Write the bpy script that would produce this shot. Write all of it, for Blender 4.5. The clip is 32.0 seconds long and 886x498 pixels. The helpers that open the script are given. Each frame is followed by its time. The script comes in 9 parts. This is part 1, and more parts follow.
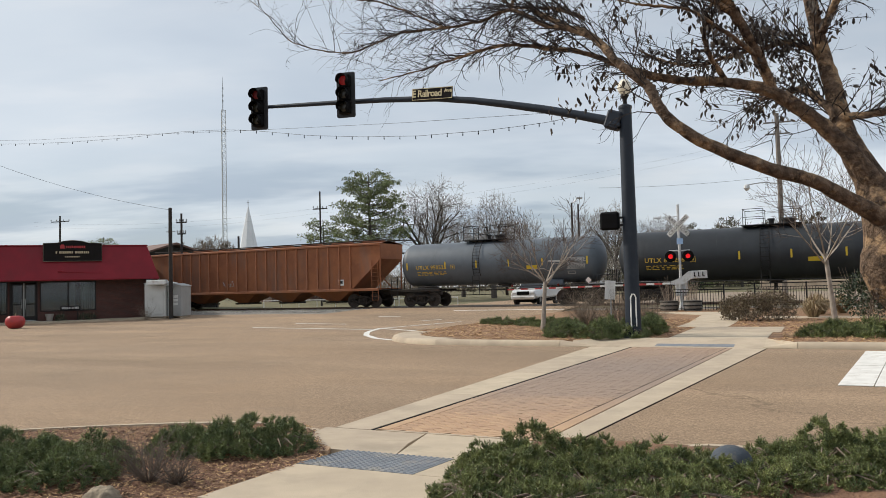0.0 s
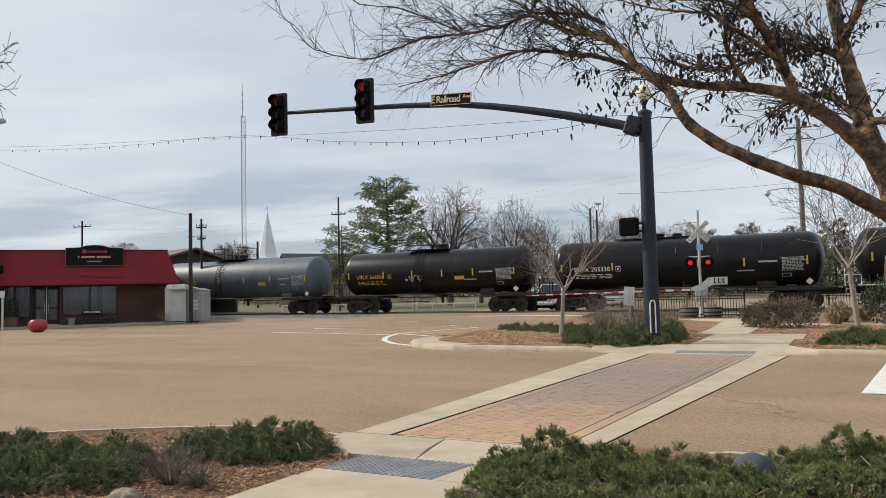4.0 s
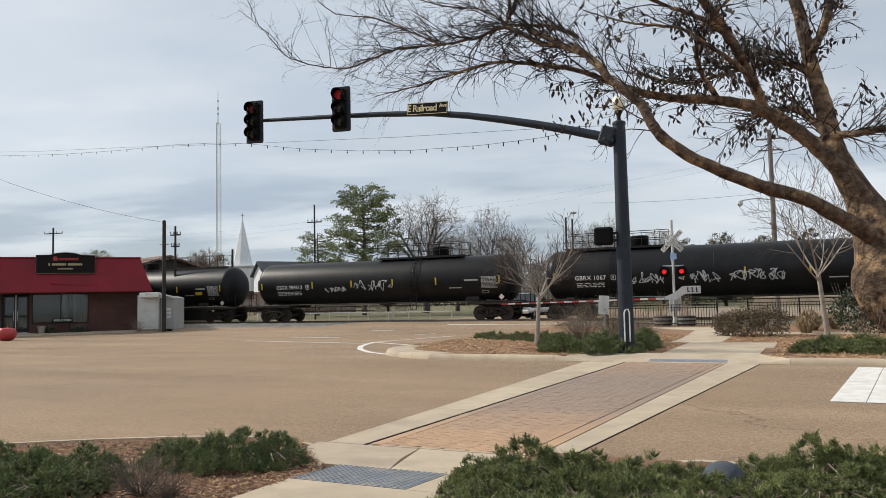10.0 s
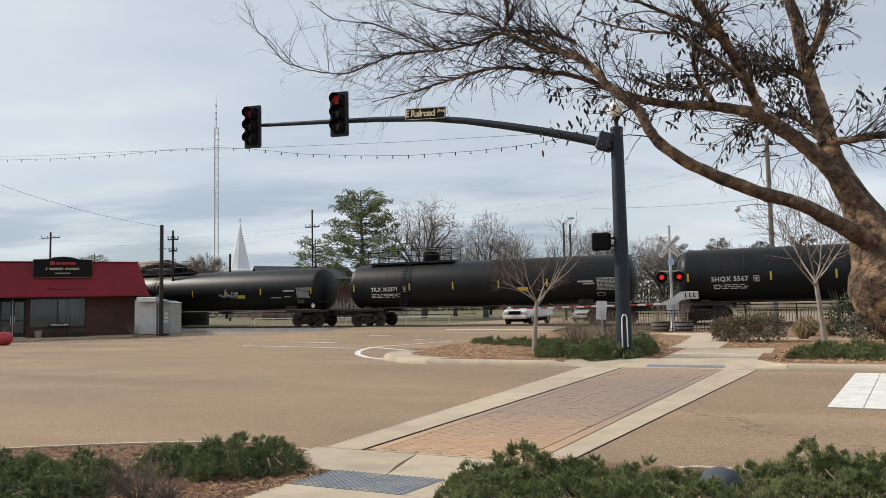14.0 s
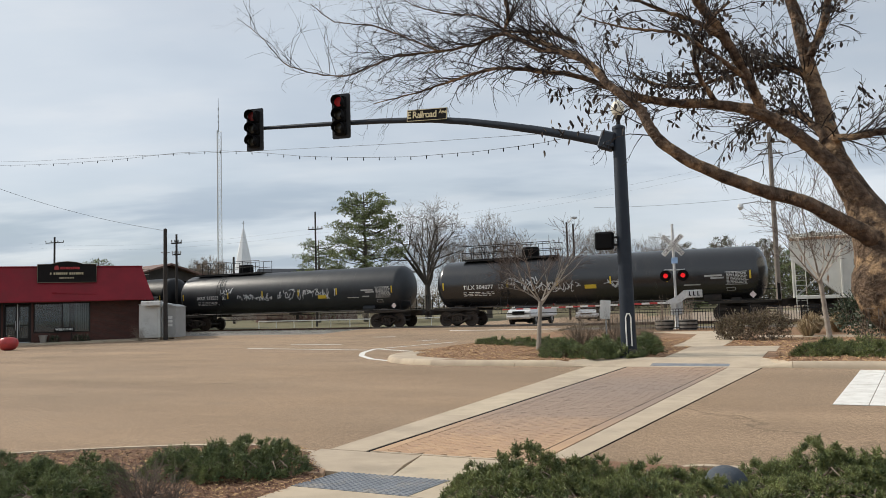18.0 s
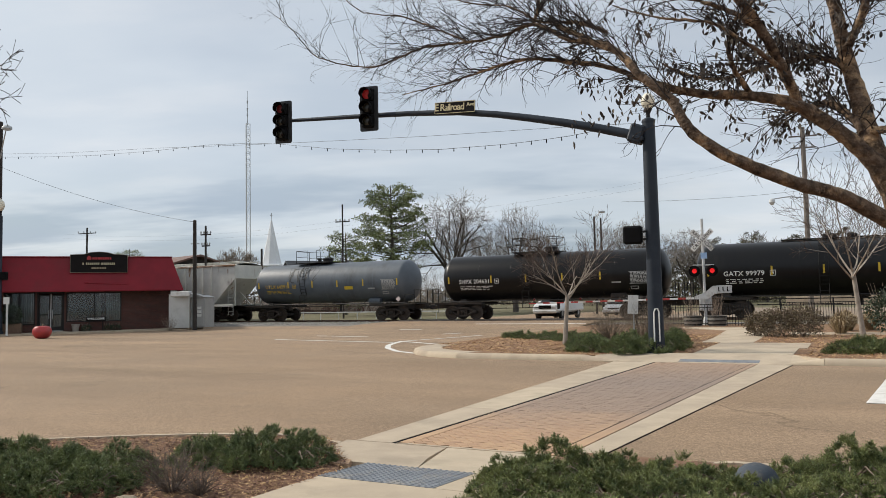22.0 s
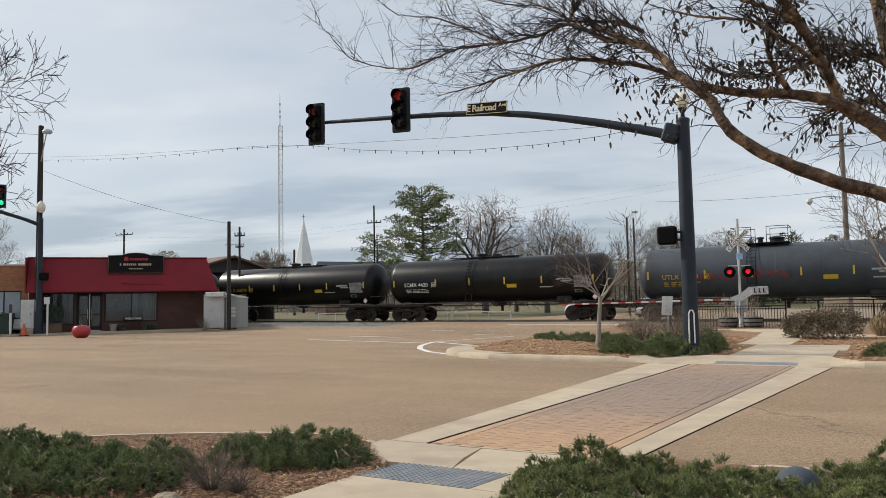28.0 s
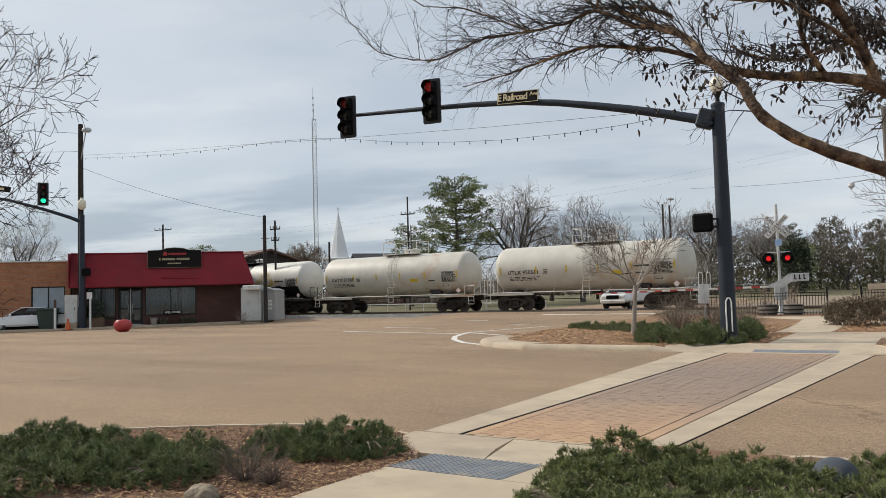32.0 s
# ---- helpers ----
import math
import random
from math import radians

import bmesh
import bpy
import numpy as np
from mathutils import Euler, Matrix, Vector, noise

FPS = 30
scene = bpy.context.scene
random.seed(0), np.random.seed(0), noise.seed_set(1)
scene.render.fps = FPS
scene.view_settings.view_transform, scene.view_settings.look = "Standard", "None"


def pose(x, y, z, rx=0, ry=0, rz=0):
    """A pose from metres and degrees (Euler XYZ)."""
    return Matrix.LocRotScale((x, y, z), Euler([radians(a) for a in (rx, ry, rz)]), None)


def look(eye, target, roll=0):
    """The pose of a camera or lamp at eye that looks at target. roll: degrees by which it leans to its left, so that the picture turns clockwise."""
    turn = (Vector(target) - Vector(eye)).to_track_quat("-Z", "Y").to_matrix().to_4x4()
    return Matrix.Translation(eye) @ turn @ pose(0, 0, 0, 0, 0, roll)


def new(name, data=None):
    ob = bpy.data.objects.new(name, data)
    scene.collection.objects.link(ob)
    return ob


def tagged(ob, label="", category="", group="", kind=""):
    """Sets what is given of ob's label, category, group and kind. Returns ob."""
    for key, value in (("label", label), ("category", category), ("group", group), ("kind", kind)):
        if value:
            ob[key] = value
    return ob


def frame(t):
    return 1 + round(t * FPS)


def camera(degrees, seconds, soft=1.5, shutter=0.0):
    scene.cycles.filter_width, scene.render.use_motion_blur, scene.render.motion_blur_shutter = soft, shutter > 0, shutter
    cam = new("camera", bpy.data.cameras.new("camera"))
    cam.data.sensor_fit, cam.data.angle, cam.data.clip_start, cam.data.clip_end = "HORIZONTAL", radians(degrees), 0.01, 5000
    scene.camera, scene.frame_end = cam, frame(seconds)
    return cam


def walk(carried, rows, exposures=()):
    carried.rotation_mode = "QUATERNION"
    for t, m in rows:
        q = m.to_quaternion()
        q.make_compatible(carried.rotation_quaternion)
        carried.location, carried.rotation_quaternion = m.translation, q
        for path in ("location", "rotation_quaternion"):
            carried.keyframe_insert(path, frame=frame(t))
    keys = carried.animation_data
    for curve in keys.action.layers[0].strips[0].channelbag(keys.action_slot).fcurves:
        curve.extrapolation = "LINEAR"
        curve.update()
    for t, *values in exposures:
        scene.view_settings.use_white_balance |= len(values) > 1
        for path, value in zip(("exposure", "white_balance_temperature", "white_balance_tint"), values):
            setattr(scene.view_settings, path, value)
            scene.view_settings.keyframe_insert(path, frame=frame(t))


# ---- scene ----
cam = camera(59.63, 32.0, soft=0.5)

# seconds, turn to the left, tilt up, lean to the left (degrees), place of the eye
PATH = [
    (0, 0.62, 2.80, -1.51, -0.003, 0.029, 1.592),
    (0.5, 1.09, 2.97, -1.47, -0.012, 0.018, 1.588),
    (1, 1.40, 3.10, -1.43, -0.008, 0.010, 1.595),
    (1.5, 1.60, 3.23, -1.39, -0.008, 0.009, 1.592),
    (2, 1.78, 3.20, -1.42, -0.007, 0.013, 1.593),
    (2.5, 1.94, 3.16, -1.44, -0.012, 0.020, 1.590),
    (3, 2.02, 3.14, -1.42, -0.014, 0.013, 1.590),
    (3.5, 2.00, 3.17, -1.36, -0.019, 0.018, 1.588),
    (5.5, 1.59, 3.46, -1.19, -0.010, 0.023, 1.592),
    (6, 1.44, 3.46, -1.16, -0.011, 0.019, 1.588),
    (6.5, 1.23, 3.41, -1.24, -0.010, 0.011, 1.593),
    (7, 0.99, 3.39, -1.32, -0.007, 0.005, 1.596),
    (7.5, 0.77, 3.44, -1.34, -0.002, 0.008, 1.596),
    (8, 0.60, 3.50, -1.32, -0.004, 0.001, 1.595),
    (8.5, 0.50, 3.59, -1.32, 0.002, 0.016, 1.593),
    (9, 0.38, 3.66, -1.30, -0.001, 0.010, 1.595),
    (9.5, 0.26, 3.74, -1.26, -0.003, 0.005, 1.597),
    (10, 0.17, 3.82, -1.23, -0.002, 0.002, 1.599),
    (10.5, 0.11, 3.94, -1.17, -0.002, 0.003, 1.596),
    (11, 0.09, 4.01, -1.15, -0.003, 0.003, 1.599),
    (11.5, 0.05, 4.06, -1.10, -0.008, -0.009, 1.602),
    (12, 0.03, 4.12, -1.09, -0.004, 0.001, 1.600),
    (12.5, -0.01, 4.17, -1.06, -0.007, -0.012, 1.600),
    (13, 0.00, 4.18, -1.10, 0.000, -0.000, 1.600),
    (13.5, 0.00, 4.18, -1.11, 0.000, -0.000, 1.600),
    (14, 0.00, 4.19, -1.14, 0.000, -0.002, 1.600),
    (14.5, 0.02, 4.15, -1.22, -0.001, 0.001, 1.603),
    (16.5, 0.12, 4.12, -1.58, 0.008, 0.008, 1.600),
    (17, 0.18, 4.18, -1.63, 0.008, -0.003, 1.600),
    (17.5, 0.22, 4.22, -1.69, 0.007, -0.009, 1.605),
    (18, 0.24, 4.26, -1.70, 0.005, -0.006, 1.601),
    (18.5, 0.29, 4.27, -1.74, 0.007, -0.005, 1.598),
    (19, 0.34, 4.22, -1.75, 0.007, -0.015, 1.607),
    (19.5, 0.45, 4.21, -1.74, 0.002, -0.015, 1.602),
    (20, 0.65, 4.22, -1.70, 0.002, 0.004, 1.596),
    (20.5, 0.93, 4.14, -1.55, 0.000, -0.001, 1.601),
    (21, 1.38, 4.06, -1.42, -0.002, 0.016, 1.599),
    (21.5, 1.83, 3.93, -1.25, -0.009, 0.013, 1.596),
    (22, 2.21, 3.82, -1.13, -0.006, 0.024, 1.591),
    (22.5, 2.41, 3.74, -1.07, -0.006, 0.025, 1.589),
    (23, 2.54, 3.70, -1.08, -0.006, 0.016, 1.594),
    (23.5, 2.75, 3.71, -1.04, -0.013, 0.008, 1.597),
    (24, 3.15, 3.73, -1.04, -0.029, 0.010, 1.592),
    (24.5, 3.65, 3.71, -1.09, -0.033, 0.016, 1.593),
    (25, 4.09, 3.67, -1.10, -0.037, 0.012, 1.594),
    (25.5, 4.38, 3.64, -1.12, -0.042, 0.011, 1.595),
    (27.5, 4.55, 3.96, -0.97, -0.045, -0.001, 1.594),
    (28, 4.50, 3.92, -1.02, -0.041, 0.009, 1.591),
    (28.5, 4.54, 3.73, -1.13, -0.049, 0.006, 1.592),
    (29, 4.72, 3.55, -1.17, -0.041, 0.009, 1.591),
    (29.5, 5.01, 3.43, -1.18, -0.038, 0.014, 1.587),
    (30, 5.38, 3.35, -1.12, -0.035, 0.006, 1.595),
    (30.5, 5.72, 3.37, -1.12, -0.035, 0.022, 1.587),
    (31, 6.08, 3.36, -1.20, -0.029, 0.010, 1.594),
    (31.5, 6.45, 3.36, -1.36, -0.021, 0.030, 1.591),
    (32, 7.07, 3.28, -1.68, 0.010, 0.023, 1.600),
]
walk(cam, [(t, pose(x, y, z) @ pose(0, 0, 0, 90 + up, 0, turn) @ pose(0, 0, 0, 0, 0, lean)) for t, turn, up, lean, x, y, z in PATH], [(0, -0.05), (13, -0.05), (25, -0.09), (29, -0.10), (32, -0.14)])

# ---- light ----
SUN_WAY = Vector((-0.74, 0.26, 0.60)).normalized()
scene.view_settings.exposure = 0.0
world = bpy.data.worlds.new("sky")
scene.world = world
world.use_nodes = True


def sky():
    nt = world.node_tree
    nt.nodes.clear()
    N = nt.nodes.new
    out, bg = N("ShaderNodeOutputWorld"), N("ShaderNodeBackground")
    nish = N("ShaderNodeTexSky")
    nish.sky_type, nish.sun_disc = "NISHITA", False
    nish.sun_elevation = math.asin(SUN_WAY.z)
    nish.sun_rotation = math.atan2(SUN_WAY.x, SUN_WAY.y)
    tint = N("ShaderNodeMix")
    tint.data_type, tint.blend_type = "RGBA", "MULTIPLY"
    tint.inputs[0].default_value = 1.0
    tint.inputs[7].default_value = (0.085, 0.085, 0.085, 1)
    nt.links.new(nish.outputs[0], tint.inputs[6])
    co = N("ShaderNodeTexCoord")
    sep = N("ShaderNodeSeparateXYZ")
    nt.links.new(co.outputs["Generated"], sep.inputs[0])
    # thin cloud sheet: direction flattened on to a plane overhead
    lift = N("ShaderNodeMath")
    lift.operation = "ADD"
    lift.inputs[1].default_value = 0.16
    nt.links.new(sep.outputs[2], lift.inputs[0])
    plane = N("ShaderNodeCombineXYZ")
    for k in (0, 1):
        d = N("ShaderNodeMath")
        d.operation = "DIVIDE"
        nt.links.new(sep.outputs[k], d.inputs[0])
        nt.links.new(lift.outputs[0], d.inputs[1])
        nt.links.new(d.outputs[0], plane.inputs[k])
    def layer(scale, detail, rough, lo, hi, shift, stretch):
        mp = N("ShaderNodeMapping")
        mp.inputs["Scale"].default_value = (1.0, stretch, 1.0)
        mp.inputs["Location"].default_value = (shift, shift * 0.7, 0)
        mp.inputs["Rotation"].default_value = (0, 0, 0.12)
        nt.links.new(plane.outputs[0], mp.inputs[0])
        no = N("ShaderNodeTexNoise")
        no.inputs["Scale"].default_value, no.inputs["Detail"].default_value, no.inputs["Roughness"].default_value = scale, detail, rough
        nt.links.new(mp.outputs[0], no.inputs["Vector"])
        ramp = N("ShaderNodeMapRange")
        ramp.interpolation_type = "SMOOTHSTEP"
        ramp.inputs[1].default_value, ramp.inputs[2].default_value = lo, hi
        nt.links.new(no.outputs[0], ramp.inputs[0])
        return ramp.outputs[0]
    veil = layer(0.45, 5, 0.5, 0.30, 0.66, 1.7, 1.3)
    wisp = layer(1.5, 6, 0.55, 0.42, 0.72, 3.3, 1.8)
    dark = layer(0.52, 5, 0.55, 0.44, 0.60, 7.9, 2.0)
    # cloud bases lie low over the horizon
    low = N("ShaderNodeMapRange")
    low.interpolation_type = "SMOOTHSTEP"
    low.inputs[1].default_value, low.inputs[2].default_value, low.inputs[3].default_value, low.inputs[4].default_value = 0.10, 0.24, 1.0, 0.12
    nt.links.new(sep.outputs[2], low.inputs[0])
    cut = N("ShaderNodeMath")
    cut.operation = "MULTIPLY"
    nt.links.new(dark, cut.inputs[0])
    nt.links.new(low.outputs[0], cut.inputs[1])
    dark = cut.outputs[0]
    def mix(fac, a, b):
        m = N("ShaderNodeMix")
        m.data_type = "RGBA"
        nt.links.new(fac, m.inputs[0])
        for sock, v in ((m.inputs[6], a), (m.inputs[7], b)):
            if isinstance(v, tuple):
                sock.default_value = v
            else:
                nt.links.new(v, sock)
        return m.outputs[2]
    thin = mix(dark, mix(wisp, (0.745, 0.815, 0.89, 1), (0.83, 0.875, 0.925, 1)), (0.46, 0.545, 0.655, 1))
    # the veil never opens fully
    half = N("ShaderNodeMapRange")
    half.inputs[3].default_value, half.inputs[4].default_value = 0.56, 0.97
    nt.links.new(veil, half.inputs[0])
    both = mix(half.outputs[0], tint.outputs[2], thin)
    nt.links.new(both, bg.inputs[0])
    bg.inputs[1].default_value = 1.0
    nt.links.new(bg.outputs[0], out.inputs[0])


sky()
sun = new("sun", bpy.data.lights.new("sun", "SUN"))
sun.data.energy, sun.data.angle, sun.data.color = 4.1, radians(4.0), (1.0, 0.93, 0.82)
sun.matrix_world = look(SUN_WAY * 50, (0, 0, 0))

# ---- plan: u runs along the track to the right, n away across it ----
TURN = radians(-25.5)
CU, SU = math.cos(TURN), math.sin(TURN)


def W(u, n, z=0.0):
    return Vector((u * CU - n * SU, u * SU + n * CU, z))


def UN(x, y):
    return x * CU + y * SU, -x * SU + y * CU


ALONG = pose(0, 0, 0, 0, 0, -25.5)
RAIL_Z = 0.31
TRACK_N = 46.6


def smooth(a, b, x):
    k = min(1.0, max(0.0, (x - a) / (b - a)))
    return k * k * (3 - 2 * k)


def gz(n):
    return 0.25 * smooth(34, 44.6, n) - 0.15 * smooth(48.8, 56, n)


# ---- materials ----
def rgb(c):
    return (c[0], c[1], c[2], 1.0)


def mat(name, c1, c2=None, scale=6.0, rough=0.7, metal=0.0, bump=0.15, fine=60.0, stain=None, stain_scale=1.2, stain_at=(0.52, 0.68), vary=0.0, island=False, streak=None, spec=0.5, depth=0.01, coat=0.0):
    m = bpy.data.materials.new(name)
    m.use_nodes = True
    nt = m.node_tree
    b = nt.nodes["Principled BSDF"]
    N, link = nt.nodes.new, nt.links.new
    b.inputs["Roughness"].default_value, b.inputs["Metallic"].default_value = rough, metal
    b.inputs["Specular IOR Level"].default_value = spec
    b.inputs["Coat Weight"].default_value = coat
    co = N("ShaderNodeTexCoord")
    vec = co.outputs["Object"]
    if streak:
        mp = N("ShaderNodeMapping")
        mp.inputs["Scale"].default_value = streak
        link(vec, mp.inputs[0])
        svec = mp.outputs[0]
    else:
        svec = vec
    no = N("ShaderNodeTexNoise")
    no.inputs["Scale"].default_value, no.inputs["Detail"].default_value, no.inputs["Roughness"].default_value = scale, 6, 0.6
    link(vec, no.inputs["Vector"])
    c2 = c2 or tuple(k * 0.75 for k in c1)
    mx = N("ShaderNodeMix")
    mx.data_type = "RGBA"
    mx.inputs[6].default_value, mx.inputs[7].default_value = rgb(c1), rgb(c2)
    rg = N("ShaderNodeMapRange")
    rg.inputs[1].default_value, rg.inputs[2].default_value = 0.35, 0.65
    link(no.outputs[0], rg.inputs[0])
    link(rg.outputs[0], mx.inputs[0])
    col = mx.outputs[2]
    if stain:
        n2 = N("ShaderNodeTexNoise")
        n2.inputs["Scale"].default_value, n2.inputs["Detail"].default_value, n2.inputs["Roughness"].default_value = stain_scale, 8, 0.65
        link(svec, n2.inputs["Vector"])
        r2 = N("ShaderNodeMapRange")
        r2.inputs[1].default_value, r2.inputs[2].default_value = stain_at
        link(n2.outputs[0], r2.inputs[0])
        m2 = N("ShaderNodeMix")
        m2.data_type = "RGBA"
        link(r2.outputs[0], m2.inputs[0])
        link(col, m2.inputs[6])
        m2.inputs[7].default_value = rgb(stain)
        col = m2.outputs[2]
    n3 = N("ShaderNodeTexNoise")
    n3.inputs["Scale"].default_value, n3.inputs["Detail"].default_value = fine, 3
    link(vec, n3.inputs["Vector"])
    if vary:
        if island:
            rnd = N("ShaderNodeNewGeometry").outputs["Random Per Island"]
        else:
            rnd = N("ShaderNodeObjectInfo").outputs["Random"]
        hs = N("ShaderNodeHueSaturation")
        mr = N("ShaderNodeMapRange")
        mr.inputs[3].default_value, mr.inputs[4].default_value = 1 - vary, 1 + vary
        link(rnd, mr.inputs[0])
        link(mr.outputs[0], hs.inputs["Value"])
        mh = N("ShaderNodeMapRange")
        mh.inputs[3].default_value, mh.inputs[4].default_value = 0.5 - vary * 0.04, 0.5 + vary * 0.04
        link(rnd, mh.inputs[0])
        link(mh.outputs[0], hs.inputs["Hue"])
        link(col, hs.inputs["Color"])
        col = hs.outputs[0]
    link(col, b.inputs["Base Color"])
    if bump:
        bp = N("ShaderNodeBump")
        bp.inputs["Strength"].default_value, bp.inputs["Distance"].default_value = bump, depth
        link(n3.outputs[0], bp.inputs["Height"])
        link(bp.outputs[0], b.inputs["Normal"])
    return m


def world_way(N, link):
    """Place in the world, turned so that x runs along the street."""
    ge = N("ShaderNodeNewGeometry")
    mp = N("ShaderNodeMapping")
    mp.inputs["Rotation"].default_value = (0, 0, radians(25.5))
    link(ge.outputs["Position"], mp.inputs[0])
    return mp.outputs[0]


def asphalt_mat():
    """Tan chip seal: aggregate, worn wheel paths along the street, patches and a few cracks."""
    m = mat("asphalt", (0.305, 0.212, 0.136), (0.245, 0.177, 0.119), 0.16, 0.92, bump=0.7, fine=80, stain=(0.20, 0.152, 0.108), stain_scale=1.1, stain_at=(0.58, 0.82), depth=0.012, streak=(0.5, 1.6, 1), spec=0.25)
    nt = m.node_tree
    N, link = nt.nodes.new, nt.links.new
    b = nt.nodes["Principled BSDF"]
    col = b.inputs["Base Color"].links[0].from_socket
    way = world_way(N, link)

    def scaled(sx, sy):
        mp = N("ShaderNodeMapping")
        mp.inputs["Scale"].default_value = (sx, sy, 1)
        link(way, mp.inputs[0])
        return mp.outputs[0]

    def times(value, lo, hi, a=0.0, z=1.0):
        nonlocal col
        mr = N("ShaderNodeMapRange")
        for k, q in enumerate((a, z, lo, hi)):
            mr.inputs[k + 1].default_value = q
        link(value, mr.inputs[0])
        hs = N("ShaderNodeHueSaturation")
        link(mr.outputs[0], hs.inputs["Value"])
        link(col, hs.inputs["Color"])
        col = hs.outputs[0]

    def fuzz(vec, scale, detail=5, rough=0.6):
        no = N("ShaderNodeTexNoise")
        no.inputs["Scale"].default_value, no.inputs["Detail"].default_value, no.inputs["Roughness"].default_value = scale, detail, rough
        link(vec, no.inputs["Vector"])
        return no.outputs[0]

    # pale and dark aggregate
    v = N("ShaderNodeTexVoronoi")
    v.inputs["Scale"].default_value = 88
    link(way, v.inputs["Vector"])
    bw = N("ShaderNodeSeparateColor")
    link(v.outputs["Color"], bw.inputs[0])
    times(bw.outputs[0], 0.60, 1.42)
    # clustered chips, wheel paths, patches
    times(fuzz(way, 17, 6, 0.85), 0.70, 1.32, 0.3, 0.7)
    times(fuzz(scaled(0.05, 0.34), 1.0, 3, 0.5), 0.89, 1.09, 0.34, 0.66)
    times(fuzz(scaled(0.30, 0.9), 0.45, 6, 0.6), 0.90, 1.09, 0.35, 0.65)
    # a few cracks
    cr = N("ShaderNodeTexVoronoi")
    cr.feature = "DISTANCE_TO_EDGE"
    cr.inputs["Scale"].default_value = 0.075
    wob = N("ShaderNodeTexNoise")
    wob.inputs["Scale"].default_value, wob.inputs["Detail"].default_value = 0.9, 6
    link(way, wob.inputs["Vector"])
    va = N("ShaderNodeVectorMath")
    va.operation = "MULTIPLY_ADD"
    va.inputs[1].default_value = (2.2, 2.2, 0)
    link(wob.outputs["Color"], va.inputs[0])
    link(way, va.inputs[2])
    link(va.outputs[0], cr.inputs["Vector"])
    times(cr.outputs["Distance"], 0.62, 1.0, 0.0, 0.0035)
    link(col, b.inputs["Base Color"])
    return m


def paver_mat(name, vary, island):
    """Clay pavers: orange where only feet pass, greyed by tyres across the traffic lanes."""
    m = mat(name, (0.44, 0.285, 0.170), (0.38, 0.242, 0.150), 2.5, 0.9, bump=0.3, fine=80, vary=vary, island=island)
    nt = m.node_tree
    N, link = nt.nodes.new, nt.links.new
    b = nt.nodes["Principled BSDF"]
    old = b.inputs["Base Color"].links[0].from_socket
    way = world_way(N, link)
    no = N("ShaderNodeTexNoise")
    no.inputs["Scale"].default_value, no.inputs["Detail"].default_value = 0.8, 7
    link(way, no.inputs["Vector"])
    sep = N("ShaderNodeSeparateXYZ")
    link(way, sep.inputs[0])
    ad = N("ShaderNodeMath")
    ad.operation = "MULTIPLY_ADD"
    ad.inputs[1].default_value = 2.6
    link(no.outputs[0], ad.inputs[0])
    link(sep.outputs[1], ad.inputs[2])
    ramp = N("ShaderNodeValToRGB")
    el = ramp.color_ramp.elements
    el[0].position, el[0].color = 0.0, (0, 0, 0, 1)
    el[1].position, el[1].color = 1.0, (0.45, 0.45, 0.45, 1)
    for at, k in ((0.10, 0.05), (0.30, 0.80), (0.62, 1.0), (0.85, 0.7)):
        e = el.new(at)
        e.color = (k, k, k, 1)
    mr = N("ShaderNodeMapRange")
    mr.inputs[1].default_value, mr.inputs[2].default_value = 8.6, 20.3
    link(ad.outputs[0], mr.inputs[0])
    link(mr.outputs[0], ramp.inputs[0])
    mx = N("ShaderNodeMix")
    mx.data_type = "RGBA"
    link(ramp.outputs[0], mx.inputs[0])
    link(old, mx.inputs[6])
    mx.inputs[7].default_value = rgb((0.248, 0.188, 0.150))
    link(mx.outputs[2], b.inputs["Base Color"])
    return m


def glow(name, c, strength):
    m = bpy.data.materials.new(name)
    m.use_nodes = True
    b = m.node_tree.nodes["Principled BSDF"]
    b.inputs["Base Color"].default_value = rgb(c)
    b.inputs["Emission Color"].default_value = rgb(c)
    b.inputs["Emission Strength"].default_value = strength
    return m


def glass_mat(name, c, rough=0.05):
    m = bpy.data.materials.new(name)
    m.use_nodes = True
    b = m.node_tree.nodes["Principled BSDF"]
    b.inputs["Base Color"].default_value = rgb(c)
    b.inputs["Roughness"].default_value = rough
    b.inputs["Transmission Weight"].default_value = 0.85
    b.inputs["IOR"].default_value = 1.45
    return m


ASPHALT = asphalt_mat()
CONCRETE = mat("concrete", (0.475, 0.388, 0.285), (0.388, 0.316, 0.232), 1.6, 0.9, bump=0.35, fine=90, stain=(0.25, 0.212, 0.155), stain_scale=0.9, stain_at=(0.54, 0.82), vary=0.06)
JOINT = mat("dark_joint", (0.012, 0.010, 0.009), (0.008, 0.007, 0.006), 8, 0.95, spec=0.1)
PAVER = paver_mat("clay_paver", 0.07, False)
TACTILE = mat("blue_grey_tactile", (0.19, 0.207, 0.23), (0.145, 0.158, 0.178), 5, 0.7, bump=0.2, stain=(0.27, 0.25, 0.22), stain_scale=3)
WHITE_LINE = mat("road_paint", (0.72, 0.70, 0.66), (0.60, 0.58, 0.54), 3, 0.8, stain=(0.40, 0.34, 0.28), stain_scale=5, stain_at=(0.55, 0.75))
GRASS_M = mat("winter_grass", (0.105, 0.098, 0.044), (0.155, 0.128, 0.066), 0.35, 0.95, bump=0.6, fine=14, stain=(0.075, 0.080, 0.034), stain_scale=0.1, depth=0.05)
BALLAST = mat("ballast_stone", (0.34, 0.32, 0.29), (0.22, 0.205, 0.185), 3, 0.95, vary=0.4, island=True, bump=0.3)
